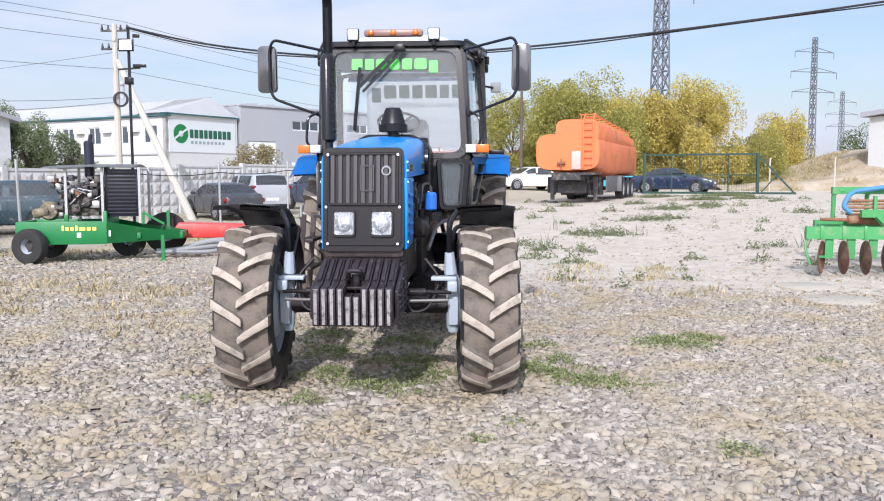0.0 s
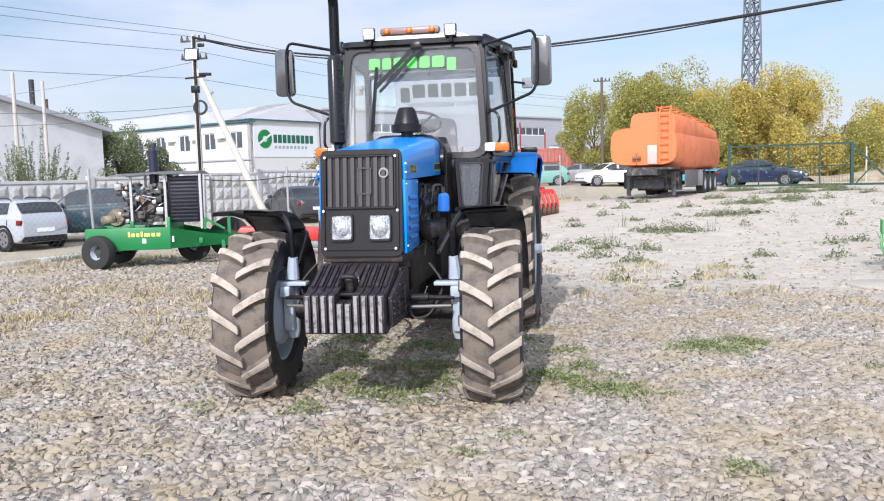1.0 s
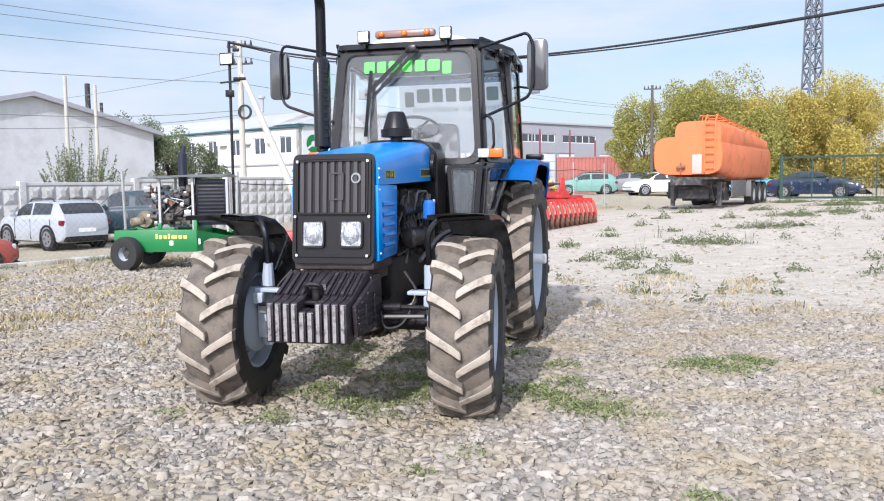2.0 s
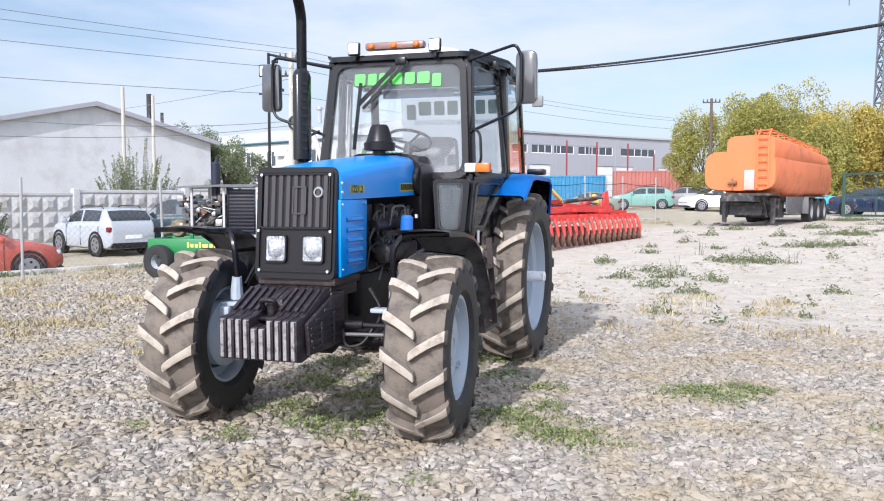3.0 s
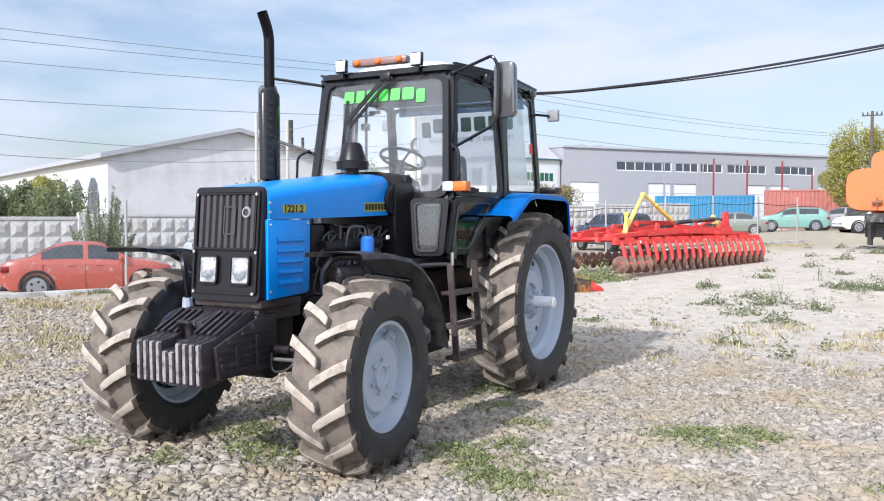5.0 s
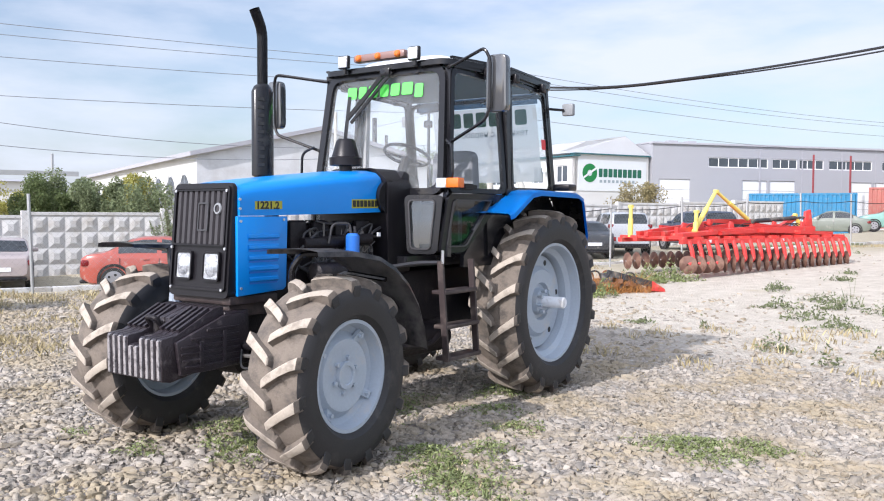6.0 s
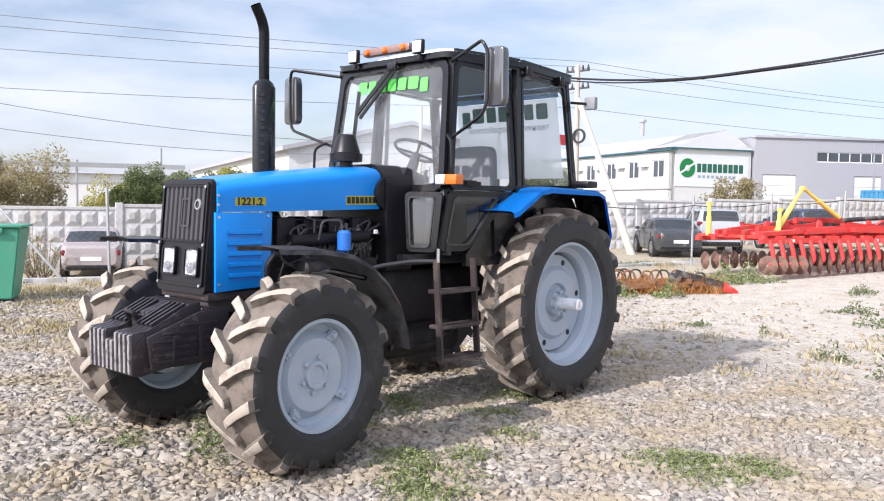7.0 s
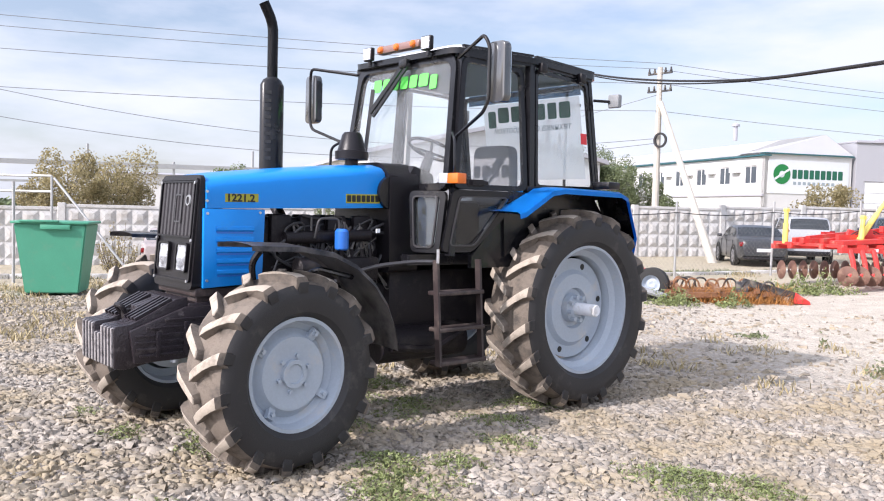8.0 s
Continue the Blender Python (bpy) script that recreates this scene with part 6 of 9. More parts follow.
def car(at, yaw, L, W, H, paint, kind, label):
    """A parked car facing local +x; kind sets the outline. One lofted shell, with the glass laid over it."""
    c = root("car", stand(*at, yaw), label, "car", "parked cars")
    line, wr = CAR_LINES[kind], 0.32 if kind != "suv" else 0.35
    low = 0.20 if kind != "suv" else 0.28

    def section(x):
        f = abs(x) / 0.5
        w = W / 2 * (1 - 0.16 * max(0, (f - 0.72) / 0.28) ** 2.2 - 0.02 * f)
        z0 = low + 0.16 * max(0, (f - 0.86) / 0.14) ** 1.5
        top = H * run(line["top"], x)
        belt = min(H * (0.665 - 0.06 * x), top - 0.015)
        g = max(top - belt, 0.015)
        lean = 0.30 * g if g > 0.08 else 0.9 * g
        mid = z0 + 0.48 * (belt - z0)
        half = [(w * 0.84, z0), (w * 0.955, z0 + 0.05), (w * 0.99, z0 + 0.18), (w, mid), (w * 0.992, belt - 0.10), (w * 0.965, belt - 0.02), (w * 0.945, belt)]
        half += [(w * 0.945 - lean * k, belt + g * k) for k in (0.12, 0.5, 0.84)]
        half += [(w * 0.90 - lean * 1.15, belt + g * 0.955), (w * 0.70 - lean, belt + g * 0.985), (w * 0.34 - lean * 0.3, belt + g), (0.0, belt + g + 0.006)]
        return [Vector((x * L, y, z)) for y, z in half] + [Vector((x * L, -y, z)) for y, z in half[-2::-1]]

    xs_ = sorted({p[0] for p in line["top"]} | {-0.5 + k / 44 for k in range(45)} | set(line["front"]) | set(line["rear"]) | {line["door"] - 0.014, line["door"] + 0.014, *line["side"]})
    xs_ = [xs_[0]] + [b for a, b in zip(xs_, xs_[1:]) if b - a > 0.003]
    rows = [section(x) for x in xs_]
    n = len(rows[0])
    bm = bmesh.new()
    verts = [[bm.verts.new(p) for p in r] for r in rows]
    for a, b in zip(verts, verts[1:]):
        for k in range(n - 1):
            bm.faces.new((a[k], a[k + 1], b[k + 1], b[k]))
        bm.faces.new((a[n - 1], a[0], b[0], b[n - 1]))
    bm.faces.new(verts[0][::-1])
    bm.faces.new(verts[-1])
    bmesh.ops.recalc_face_normals(bm, faces=bm.faces)
    part("body", bm, paint, c, smooth=40)

    def glass(name, lo, hi, ks, label=""):
        """Panes over the shell between two stations, proud of it by a few millimetres."""
        gb = bmesh.new()
        use = [r for x, r in zip(xs_, rows) if lo - 0.001 <= x <= hi + 0.001]
        if len(use) < 2:
            return
        mid = Vector((0, 0, 0.55 * H))
        grid_ = [[gb.verts.new(r[k] + (r[k] - Vector((r[k].x * 0.9, 0, mid.z))).normalized() * 0.008) for k in ks] for r in use]
        for a, b in zip(grid_, grid_[1:]):
            for k in range(len(ks) - 1):
                gb.faces.new((a[k], a[k + 1], b[k + 1], b[k]))
        bmesh.ops.solidify(gb, geom=gb.faces[:], thickness=0.004)
        bmesh.ops.recalc_face_normals(gb, faces=gb.faces)
        part(name, gb, M["carglass"], c, label, 40)

    d, (s0, s1) = line["door"], line["side"]
    for ks in ((7, 8, 9), (n - 10, n - 9, n - 8)):
        glass("side_window", d + 0.014, s1 - 0.03, ks)
        glass("side_window", s0 + 0.01, d - 0.014, ks)
    across = list(range(10, n - 10))
    glass("windscreen", *line["front"], across)
    glass("rear_window", *line["rear"], across)
    for s in (1, -1):
        bm = bmesh.new()
        mx = s1 * L - 0.10
        box(bm, (mx - 0.07, s * (W / 2 - 0.01), 0.67 * H), (mx + 0.05, s * (W / 2 + 0.16), 0.67 * H + 0.12), 0.035)
        part("wing_mirror", bm, paint, c)
        for fx in (-0.30, 0.31):
            bm = bmesh.new()
            revolve(bm, [(s * (W / 2 - 0.20), wr), (s * (W / 2 - 0.03), wr), (s * (W / 2 + 0.005), wr - 0.03), (s * (W / 2 + 0.005), wr - 0.10), (s * (W / 2 - 0.2), wr - 0.10)], (fx * L, 0, wr), 1, 24, close=True)
            w = part("wheel", bm, M["rubber"], c)
            bm = bmesh.new()
            revolve(bm, [(s * (W / 2 + 0.004), 0.0), (s * (W / 2 + 0.010), 0.06), (s * (W / 2 + 0.008), wr - 0.12), (s * (W / 2 + 0.006), wr - 0.098)], (fx * L, 0, wr), 1, 20, cap=False)
            part("rim", bm, M["alloy"], w)
            for k in range(5):
                a2 = 2 * math.pi * k / 5
                bm = bmesh.new()
                tube(bm, [(fx * L + 0.13 * math.cos(a2), s * (W / 2 - 0.05), wr + 0.13 * math.sin(a2)), (fx * L + 0.13 * math.cos(a2), s * (W / 2 + 0.013), wr + 0.13 * math.sin(a2))], 0.034, 8)
                part("rim_gap", bm, M["ink"], w)
            bm = bmesh.new()
            revolve(bm, [(s * (W / 2 - 0.12), wr + 0.075), (s * (W / 2 + 0.008), wr + 0.07), (s * (W / 2 + 0.008), wr + 0.005), (s * (W / 2 - 0.12), wr + 0.01)], (fx * L, 0, wr + 0.01), 1, 28, close=True)
            part("wheel_arch", bm, M["plastic"] if kind != "sedan" else M["ink"], c)
        zt = H * run(line["top"], -0.485)
        bm = bmesh.new()
        box(bm, (-0.494 * L, s * W * 0.36, zt - 0.21), (-0.445 * L, s * W * 0.470, zt - 0.06), 0.035)
        part("tail_lamp", bm, M["tail"], c, "red tail lamp")
        bm = bmesh.new()
        box(bm, (0.44 * L, s * W * 0.26, 0.43 * H), (0.486 * L, s * W * 0.44, 0.52 * H), 0.03)
        part("headlamp", bm, M["clear_lens"], c)
        for x in (d - 0.10, d + 0.06):
            bm = bmesh.new()
            box(bm, (x * L, s * (W / 2 - 0.015), 0.585 * H), (x * L + 0.15, s * (W / 2 + 0.012), 0.585 * H + 0.028), 0.008)
            part("door_handle", bm, paint, c, smooth=0)
        for x in (d, s1 - 0.02, s0 + 0.02):
            bm = bmesh.new()
            box(bm, (x * L - 0.004, s * (W / 2 - 0.03), low + 0.10), (x * L + 0.004, s * (W / 2 + 0.0015), 0.62 * H))
            part("door_gap", bm, M["ink"], c, smooth=0)
    for x in (-0.5, 0.5):
        bm = bmesh.new()
        box(bm, (x * L - 0.012, -0.26, 0.36 * H), (x * L + 0.012, 0.26, 0.36 * H + 0.11))
        part("number_plate", bm, M["white"], c, "blank white number plate", 0)
    if kind == "hatch":
        for s in (1, -1):
            bm = bmesh.new()
            tube(bm, arc([(-0.33 * L, s * W * 0.36, H - 0.03), (-0.30 * L, s * W * 0.36, H + 0.045), (0.0, s * W * 0.36, H + 0.045), (0.03 * L, s * W * 0.36, H - 0.03)], 0.06), 0.016, 6)
            part("roof_rail", bm, M["plastic"], c)
    for x0, x1 in ((-0.506, -0.44), (0.44, 0.506)):
        bm = bmesh.new()
        box(bm, (x0 * L, -W * 0.40, low + 0.03), (x1 * L, W * 0.40, low + (0.20 if kind != "sedan" else 0.12)), 0.04)
        part("bumper", bm, M["plastic"], c, "black lower bumper")
    return c


def paint(name, col, rough=0.3):
    return mat(name, col, rough, var=0.06, bump=0.0, coat=0.5, dust=(0.4, 0.37, 0.33), amount=0.08)


car((-14.2, 16.1), 50, 3.95, 1.70, 1.38, paint("car_orange_red", (0.33, 0.07, 0.05)), "sedan", "orange-red sedan parked behind the wire fence")
car((-15.4, 22.1), 158, 3.6, 1.62, 1.40, paint("car_white", (0.37, 0.395, 0.43)), "hatch", "white hatchback parked by the concrete fence")
car((-14.45, 24.4), 205, 3.90, 1.68, 1.62, paint("car_teal", (0.012, 0.035, 0.05)), "suv", "dark teal boxy off-road car by the fence")
car((-10.1, 32.0), 131, 4.15, 1.72, 1.38, paint("car_dark", (0.03, 0.032, 0.036)), "sedan", "dark grey sedan parked by the concrete fence")
car((-9.7, 34.75), 126, 4.4, 1.80, 1.70, paint("car_silver", (0.34, 0.355, 0.38)), "suv", "silver off-road estate car with dark windows")
car((-7.6, 38.3), 135, 4.4, 1.8, 1.68, paint("car_navy", (0.018, 0.03, 0.06)), "suv", "dark blue off-road car by the fence")
car((-19.1, 14.35), 152, 3.8, 1.58, 1.30, paint("car_faded", (0.32, 0.275, 0.27), 0.6), "sedan", "faded pinkish-grey old sedan near the fence")
car((2.6, 53.5), 205, 4.2, 1.72, 1.44, paint("car_white_old", (0.70, 0.70, 0.69)), "sedan", "white sedan parked at the back of the yard")
car((-2.2, 58.5), 195, 4.2, 1.72, 1.48, paint("car_mint", (0.16, 0.32, 0.28)), "hatch", "pale green hatchback at the back of the yard")
car((-5.6, 57.6), 190, 4.3, 1.72, 1.44, paint("car_olive", (0.16, 0.18, 0.15)), "sedan", "dull green sedan at the back of the yard")
car((0.6, 62.0), 170, 4.4, 1.75, 1.5, paint("car_grey2", (0.22, 0.22, 0.23)), "hatch", "grey hatchback behind the white sedan")
car((10.2, 46.7), -24, 4.4, 1.76, 1.36, paint("car_blue", (0.009, 0.02, 0.055)), "sedan", "dark blue sedan parked behind the green gate")
car((7.2, 50.6), 5, 4.0, 1.70, 1.5, paint("car_cyan", (0.04, 0.30, 0.40)), "hatch", "turquoise hatchback behind the tank trailer")


# ---- poles and cables ----
def pole_thing(at, height, r0, r1, label, arms=2, shaft="pole"):
    p = root("utility_pole", stand(*at), label, "pole")
    bm = bmesh.new()
    tube(bm, [(0, 0, -0.3), (0, 0, height)], [r0, r1], 10)
    part("shaft", bm, M[shaft], p)
    for z in (height - 0.25, height - 0.95)[:arms]:
        bm = bmesh.new()
        beam(bm, Vector((-0.55, 0, z)), Vector((0.55, 0, z)), 0.07, 0.07)
        arm = part("crossarm", bm, M["chassis"], p)
        for x in (-0.5, -0.25, 0.25, 0.5):
            bm = bmesh.new()
            revolve(bm, [(z + 0.03, 0.02), (z + 0.05, 0.05), (z + 0.10, 0.05), (z + 0.14, 0.035), (z + 0.22, 0.03)], (x, 0, 0), 2, 10)
            part("insulator", bm, M["chassis"], arm)
    return p


POLE = (-14.3, 32.2)
main_pole = pole_thing(POLE, 7.5, 0.16, 0.10, "concrete power pole with crossarms and a leaning brace")
bm = bmesh.new()
tube(bm, [(3.4, -1.3, -0.1), (0.1, -0.05, 6.1)], [0.16, 0.11], 10)
part("brace", bm, M["pole"], main_pole, "slanting concrete brace")
bm = bmesh.new()
revolve(bm, [(-0.03, 0.30), (0.03, 0.30), (0.03, 0.22), (-0.03, 0.22)], (0.25, -0.2, 4.6), 1, 24, close=True)
part("cable_coil", bm, M["wires"], main_pole, "coil of black cable")
pole_thing((-20.3, 29.3), 6.0, 0.085, 0.07, "plain concrete post behind the fence", 0)
pole_thing((-21.8, 33.2), 6.1, 0.085, 0.07, "plain concrete post behind the fence", 0)
pole_thing((2.2, 58.0), 7.1, 0.12, 0.085, "thin weathered wooden power pole before the trees", 1, "bark")

lamp_post = root("lamp_post", stand(-7.75, 18.75), "thin black lamp post with floodlight and camera", "lamp post")
bm = bmesh.new()
tube(bm, [(0, 0, -0.1), (0, 0, 4.95)], 0.035, 8)
part("shaft", bm, M["black"], lamp_post)
bm = bmesh.new()
box(bm, (-0.17, -0.16, 4.38), (0.17, -0.10, 4.66), 0.01)
flood = part("floodlight", bm, M["black"], lamp_post, "square floodlight")
bm = bmesh.new()
box(bm, (-0.14, -0.168, 4.41), (0.14, -0.158, 4.63))
part("floodlight_glass", bm, M["clear_lens"], flood)
bm = bmesh.new()
beam(bm, (-0.25, 0, 4.0), (0.25, 0, 4.03), 0.04, 0.04)
part("camera_arm", bm, M["black"], lamp_post)
for nm, a, b in (("camera", (0.10, -0.05, 4.04), (0.38, 0.05, 4.11)), ("junction_box", (-0.08, -0.10, 3.66), (0.08, 0.05, 3.82)), ("sensor", (0.15, -0.14, 4.68), (0.30, -0.08, 4.76))):
    bm = bmesh.new()
    box(bm, a, b, 0.01)
    part(nm, bm, M["black"], lamp_post)


def cable(name, pts, r, material, label, seg=6):
    bm = bmesh.new()
    tube(bm, arc(pts, 3.0, 6), r, seg)
    return tagged(part(name, bm, material), label, "cable")


def sagging(a, b, sag, n=14):
    a, b = Vector(a), Vector(b)
    return [a.lerp(b, k / n) - Vector((0, 0, 4 * sag * (k / n) * (1 - k / n))) for k in range(n + 1)]


trunk = [(-7.75, 18.7, 4.90), (-6.2, 18.5, 4.52), (-4.5, 18.3, 4.26), (-2.7, 18.1, 4.09), (0.0, 17.8, 4.14), (2.0, 17.6, 4.27), (4.0, 17.4, 4.45), (6.2, 17.2, 4.68), (8.3, 17.0, 4.93), (14, 16.4, 5.6), (24, 15.4, 7.0)]
cable("overhead_cable", trunk, 0.022, M["wires"], "thick black overhead cable across the yard")
cable("overhead_cable", [(x, y + 0.03, z - 0.035 - 0.03 * math.sin(x * 0.9)) for x, y, z in trunk], 0.014, M["wires"], "thin black cable twisted along the thick one")
for k, (z, n) in enumerate(((7.55, -0.4), (7.45, 0.3), (6.75, -0.4), (5.75, 0.0))):
    x0, y0 = along(POLE, 0, n)
    x1, y1 = along(POLE, -58, n)
    cable("power_line", sagging((x0, y0, z), (x1, y1, z + 0.6), 0.75 + 0.1 * k), 0.011, M["line"], "thin overhead power line along the fence")
    x1, y1 = along(POLE, 55, n)
    cable("power_line", sagging((x0, y0, z), (x1, y1, z + 0.8), 0.8), 0.011, M["line"], "thin overhead power line along the fence")
for low, s0 in ((3.38, -13.0), (3.89, -10.9)):
    pts = [(*along(POLE, -3.0 * k), low + 0.0065 * (-3.0 * k - s0) ** 2) for k in range(13)]
    cable("service_line", pts, 0.011, M["line"], "thin sagging service line from the concrete pole")
cable("power_line", sagging((-14.3, 32.2, 6.4), (-55, 52, 7.5), 0.6), 0.011, M["line"], "thin overhead power line to the workshop")

# ---- green wheeled pump set ----
pump = root("pump_set", stand(-6.93, 15.7, 13.5) @ Matrix.Scale(0.9, 4), "green wheeled irrigation pump set with old diesel engine under a canopy", "pump set")
bm = bmesh.new()
for y in (-0.62, 0.56):
    prism(bm, [(-1.62, 0.28), (0.12, 0.28), (0.12, 0.75), (-1.62, 0.75)], 1, y, y + 0.06, 0.008)
box(bm, (-1.62, -0.60, 0.62), (0.12, 0.60, 0.70))
box(bm, (-1.64, -0.6, 0.30), (-1.58, 0.6, 0.74))
box(bm, (0.06, -0.61, 0.29), (0.13, 0.61, 0.96), 0.006)
box(bm, (-0.70, -0.615, 0.74), (-0.62, -0.56, 0.90), 0.006)
frame_ob = part("chassis", bm, M["green"], pump, "bright green sheet steel chassis")
bar_parts("maker_mark", [(-0.75, -0.626, 0.56), (-0.08, -0.626, 0.56), (-0.08, -0.626, 0.67), (-0.75, -0.626, 0.67)], [(0.4, 0, 1), (0.6, 0, 0.7), (0.6, 0, 0.7), (0.4, 0, 1), (1.1, 0, 0.7), (0.7, 0, 0.7), (0.7, 0, 0.7)], 0.002, M["yel"], frame_ob, "yellow bars of the maker's mark")
bm = bmesh.new()
box(bm, (-0.46, -0.628, 0.42), (-0.38, -0.622, 0.52))
box(bm, (0.16, -0.628, 0.44), (0.20, -0.622, 0.56))
part("sticker", bm, M["white"], frame_ob, smooth=0)
for side in (-1, 1):
    bm = bmesh.new()
    outer = [(x, side * y, z) for x, y, z in ((0.12, 0.60, 0.29), (0.12, 0.60, 0.74), (0.75, 0.54, 0.62), (1.62, 0.34, 0.50), (1.62, 0.34, 0.36))]
    top_ = [bm.verts.new(p) for p in outer]
    bm.faces.new(top_)
    bmesh.ops.solidify(bm, geom=bm.faces[:], thickness=0.03)
    bmesh.ops.recalc_face_normals(bm, faces=bm.faces)
    part("drawbar_side", bm, M["green"], pump, "tapering green drawbar plate")
bm = bmesh.new()
box(bm, (1.50, -0.36, 0.38), (1.60, 0.36, 0.50), 0.008)
box(bm, (0.70, -0.55, 0.38), (0.78, 0.55, 0.50), 0.008)
part("drawbar_tie", bm, M["green"], pump)
for x, y in ((-1.35, -0.72), (-1.35, 0.72), (0.30, 0.72)):
    bm = bmesh.new()
    s = 1 if y > 0 else -1
    revolve(bm, [(y - s * 0.11, 0.35), (y - s * 0.06, 0.36), (y + s * 0.06, 0.36), (y + s * 0.10, 0.34), (y + s * 0.115, 0.26), (y + s * 0.09, 0.152), (y - s * 0.1, 0.152)], (x, 0, 0.36), 1, 28, close=True)
    w = part("wheel", bm, M["rubber"], pump, "worn black trailer tyre")
    bm = bmesh.new()
    revolve(bm, [(y - s * 0.04, 0.0), (y - s * 0.03, 0.07), (y - s * 0.05, 0.11), (y - s * 0.02, 0.13), (y + s * 0.08, 0.154)], (x, 0, 0.36), 1, 24, cap=False)
    part("rim", bm, M["rim"], w, "pale grey wheel rim")
    for k in range(5):
        a2 = 2 * math.pi * (k + 0.4) / 5
        bm = bmesh.new()
        tube(bm, [(x + 0.118 * math.cos(a2), y - s * 0.06, 0.36 + 0.118 * math.sin(a2)), (x + 0.118 * math.cos(a2), y - s * 0.028, 0.36 + 0.118 * math.sin(a2))], 0.024, 10)
        part("rim_hole", bm, M["ink"], w)
    bm = bmesh.new()
    revolve(bm, [(y - s * 0.035, 0.11), (y - s * 0.02, 0.10), (y + s * 0.03, 0.06), (y + s * 0.04, 0.0)], (x, 0, 0.36), 1, 16)
    part("hub", bm, M["chassis"], w)
    if s < 0:
        # the front wheel stands turned
        for o in (w, *w.children):
            o.data.transform(Matrix.Translation((x, y, 0)) @ Matrix.Rotation(radians(-20), 4, 'Z') @ Matrix.Translation((-x, -y, 0)))
for x in (-0.66, 0.05, 0.78):
    for y in (-0.55, 0.55):
        bm = bmesh.new()
        beam(bm, (x, y, 0.70), (x, y, 1.86), 0.05, 0.05)
        part("canopy_post", bm, M["galv"], pump)
bm = bmesh.new()
secs = [[(x, y, 1.86 + 0.07 * (1 - (y / 0.75) ** 2) + 0.045 * min(x, -0.2) + 0.01) for y in (-0.72, -0.4, 0, 0.4, 0.72)] for x in (-1.12, -0.2, 0.72)]
loft(bm, secs)
bmesh.ops.solidify(bm, geom=bm.faces[:], thickness=0.02)
part("canopy", bm, M["galv"], pump, "thin grey sheet canopy")
bm = bmesh.new()
box(bm, (0.10, -0.48, 0.84), (0.74, -0.20, 1.82), 0.02)
rad = part("radiator", bm, M["navy"], pump, "tall black radiator")
for k in range(12):
    bm = bmesh.new()
    box(bm, (0.14, -0.505, 0.89 + 0.075 * k), (0.70, -0.475, 0.925 + 0.075 * k), 0.004)
    part("fin", bm, M["plastic"], rad, smooth=0)
bm = bmesh.new()
box(bm, (0.08, -0.49, 0.80), (0.13, -0.15, 1.86), 0.01)
part("radiator_side", bm, M["plastic"], rad)
bm = bmesh.new()
qe = random.Random(4)
box(bm, (-0.85, -0.22, 0.85), (0.10, 0.22, 1.45), 0.04)
for k in range(64):
    x, y, z = qe.uniform(-1.0, 0.0), qe.uniform(-0.4, -0.1), qe.uniform(0.85, 1.65)
    w = qe.uniform(0.03, 0.085)
    pb = bmesh.new()
    if k % 2:
        tube(pb, [(x - w, y, z), (x + w, y - 0.05, z)], w * 0.7, 10)
    else:
        box(pb, (x - w, y - 0.08, z - w), (x + w, y + 0.08, z + w), 0.02)
    part("engine_part", pb, (M["engine"], M["rust"], M["steel"], M["chassis"], M["engine"], M["steel"], M["hose"], M["chassis"], M["galv"])[k % 9], pump)
part("diesel_engine", bm, M["engine"], pump, "oily brown diesel engine")
for k in range(8):
    bm = bmesh.new()
    tube(bm, arc([(qe.uniform(-1.0, 0.2), qe.uniform(-0.45, -0.25), qe.uniform(0.85, 1.6)) for _ in range(3)], 0.15), 0.014, 6)
    part("pipe", bm, M["hose"] if k % 2 else M["steel"], pump)
bm = bmesh.new()
revolve(bm, [(-0.40, 0.16), (-0.32, 0.20), (-0.22, 0.20), (-0.20, 0.12)], (-1.05, 0, 0.96), 1, 20)
tube(bm, [(-1.05, -0.35, 0.96), (-1.35, -0.35, 0.90)], 0.10, 14)
part("pump_housing", bm, mat("oily_tan", (0.22, 0.18, 0.12), 0.55, var=0.35, scale=9, bump=0.3, dust=(0.06, 0.05, 0.04), amount=0.4), pump, "oily tan pump housing")
bm = bmesh.new()
tube(bm, [(-0.30, -0.05, 1.35), (-0.30, -0.05, 1.62), (-0.30, -0.05, 1.68), (-0.30, -0.05, 2.38), (-0.30, -0.05, 2.42)], [0.05, 0.05, 0.10, 0.10, 0.07], 14)
tube(bm, [(-0.28, -0.05, 2.40), (-0.25, -0.05, 2.55)], 0.04, 10)
part("exhaust", bm, M["navy"], pump, "black exhaust silencer through the canopy")
bm = bmesh.new()
beam(bm, (1.22, -0.58, 0.02), (1.22, -0.58, 0.55), 0.07, 0.07)
box(bm, (1.15, -0.65, 0.0), (1.29, -0.51, 0.03))
part("parking_jack", bm, M["green"], pump)
bm = bmesh.new()
beam(bm, (0.84, -0.55, 0.92), (1.25, -0.52, 0.68), 0.045, 0.045)
beam(bm, (0.84, -0.55, 0.68), (0.84, -0.55, 0.92), 0.045, 0.045)
beam(bm, (1.30, -0.3, 0.55), (1.30, -0.3, 0.95), 0.06, 0.06)
part("brace", bm, M["green"], pump)

# the body rides a little higher on its wheels
for ob in pump.children:
    if not ob.name.startswith(("wheel", "parking_jack")):
        ob.location.z += 0.10

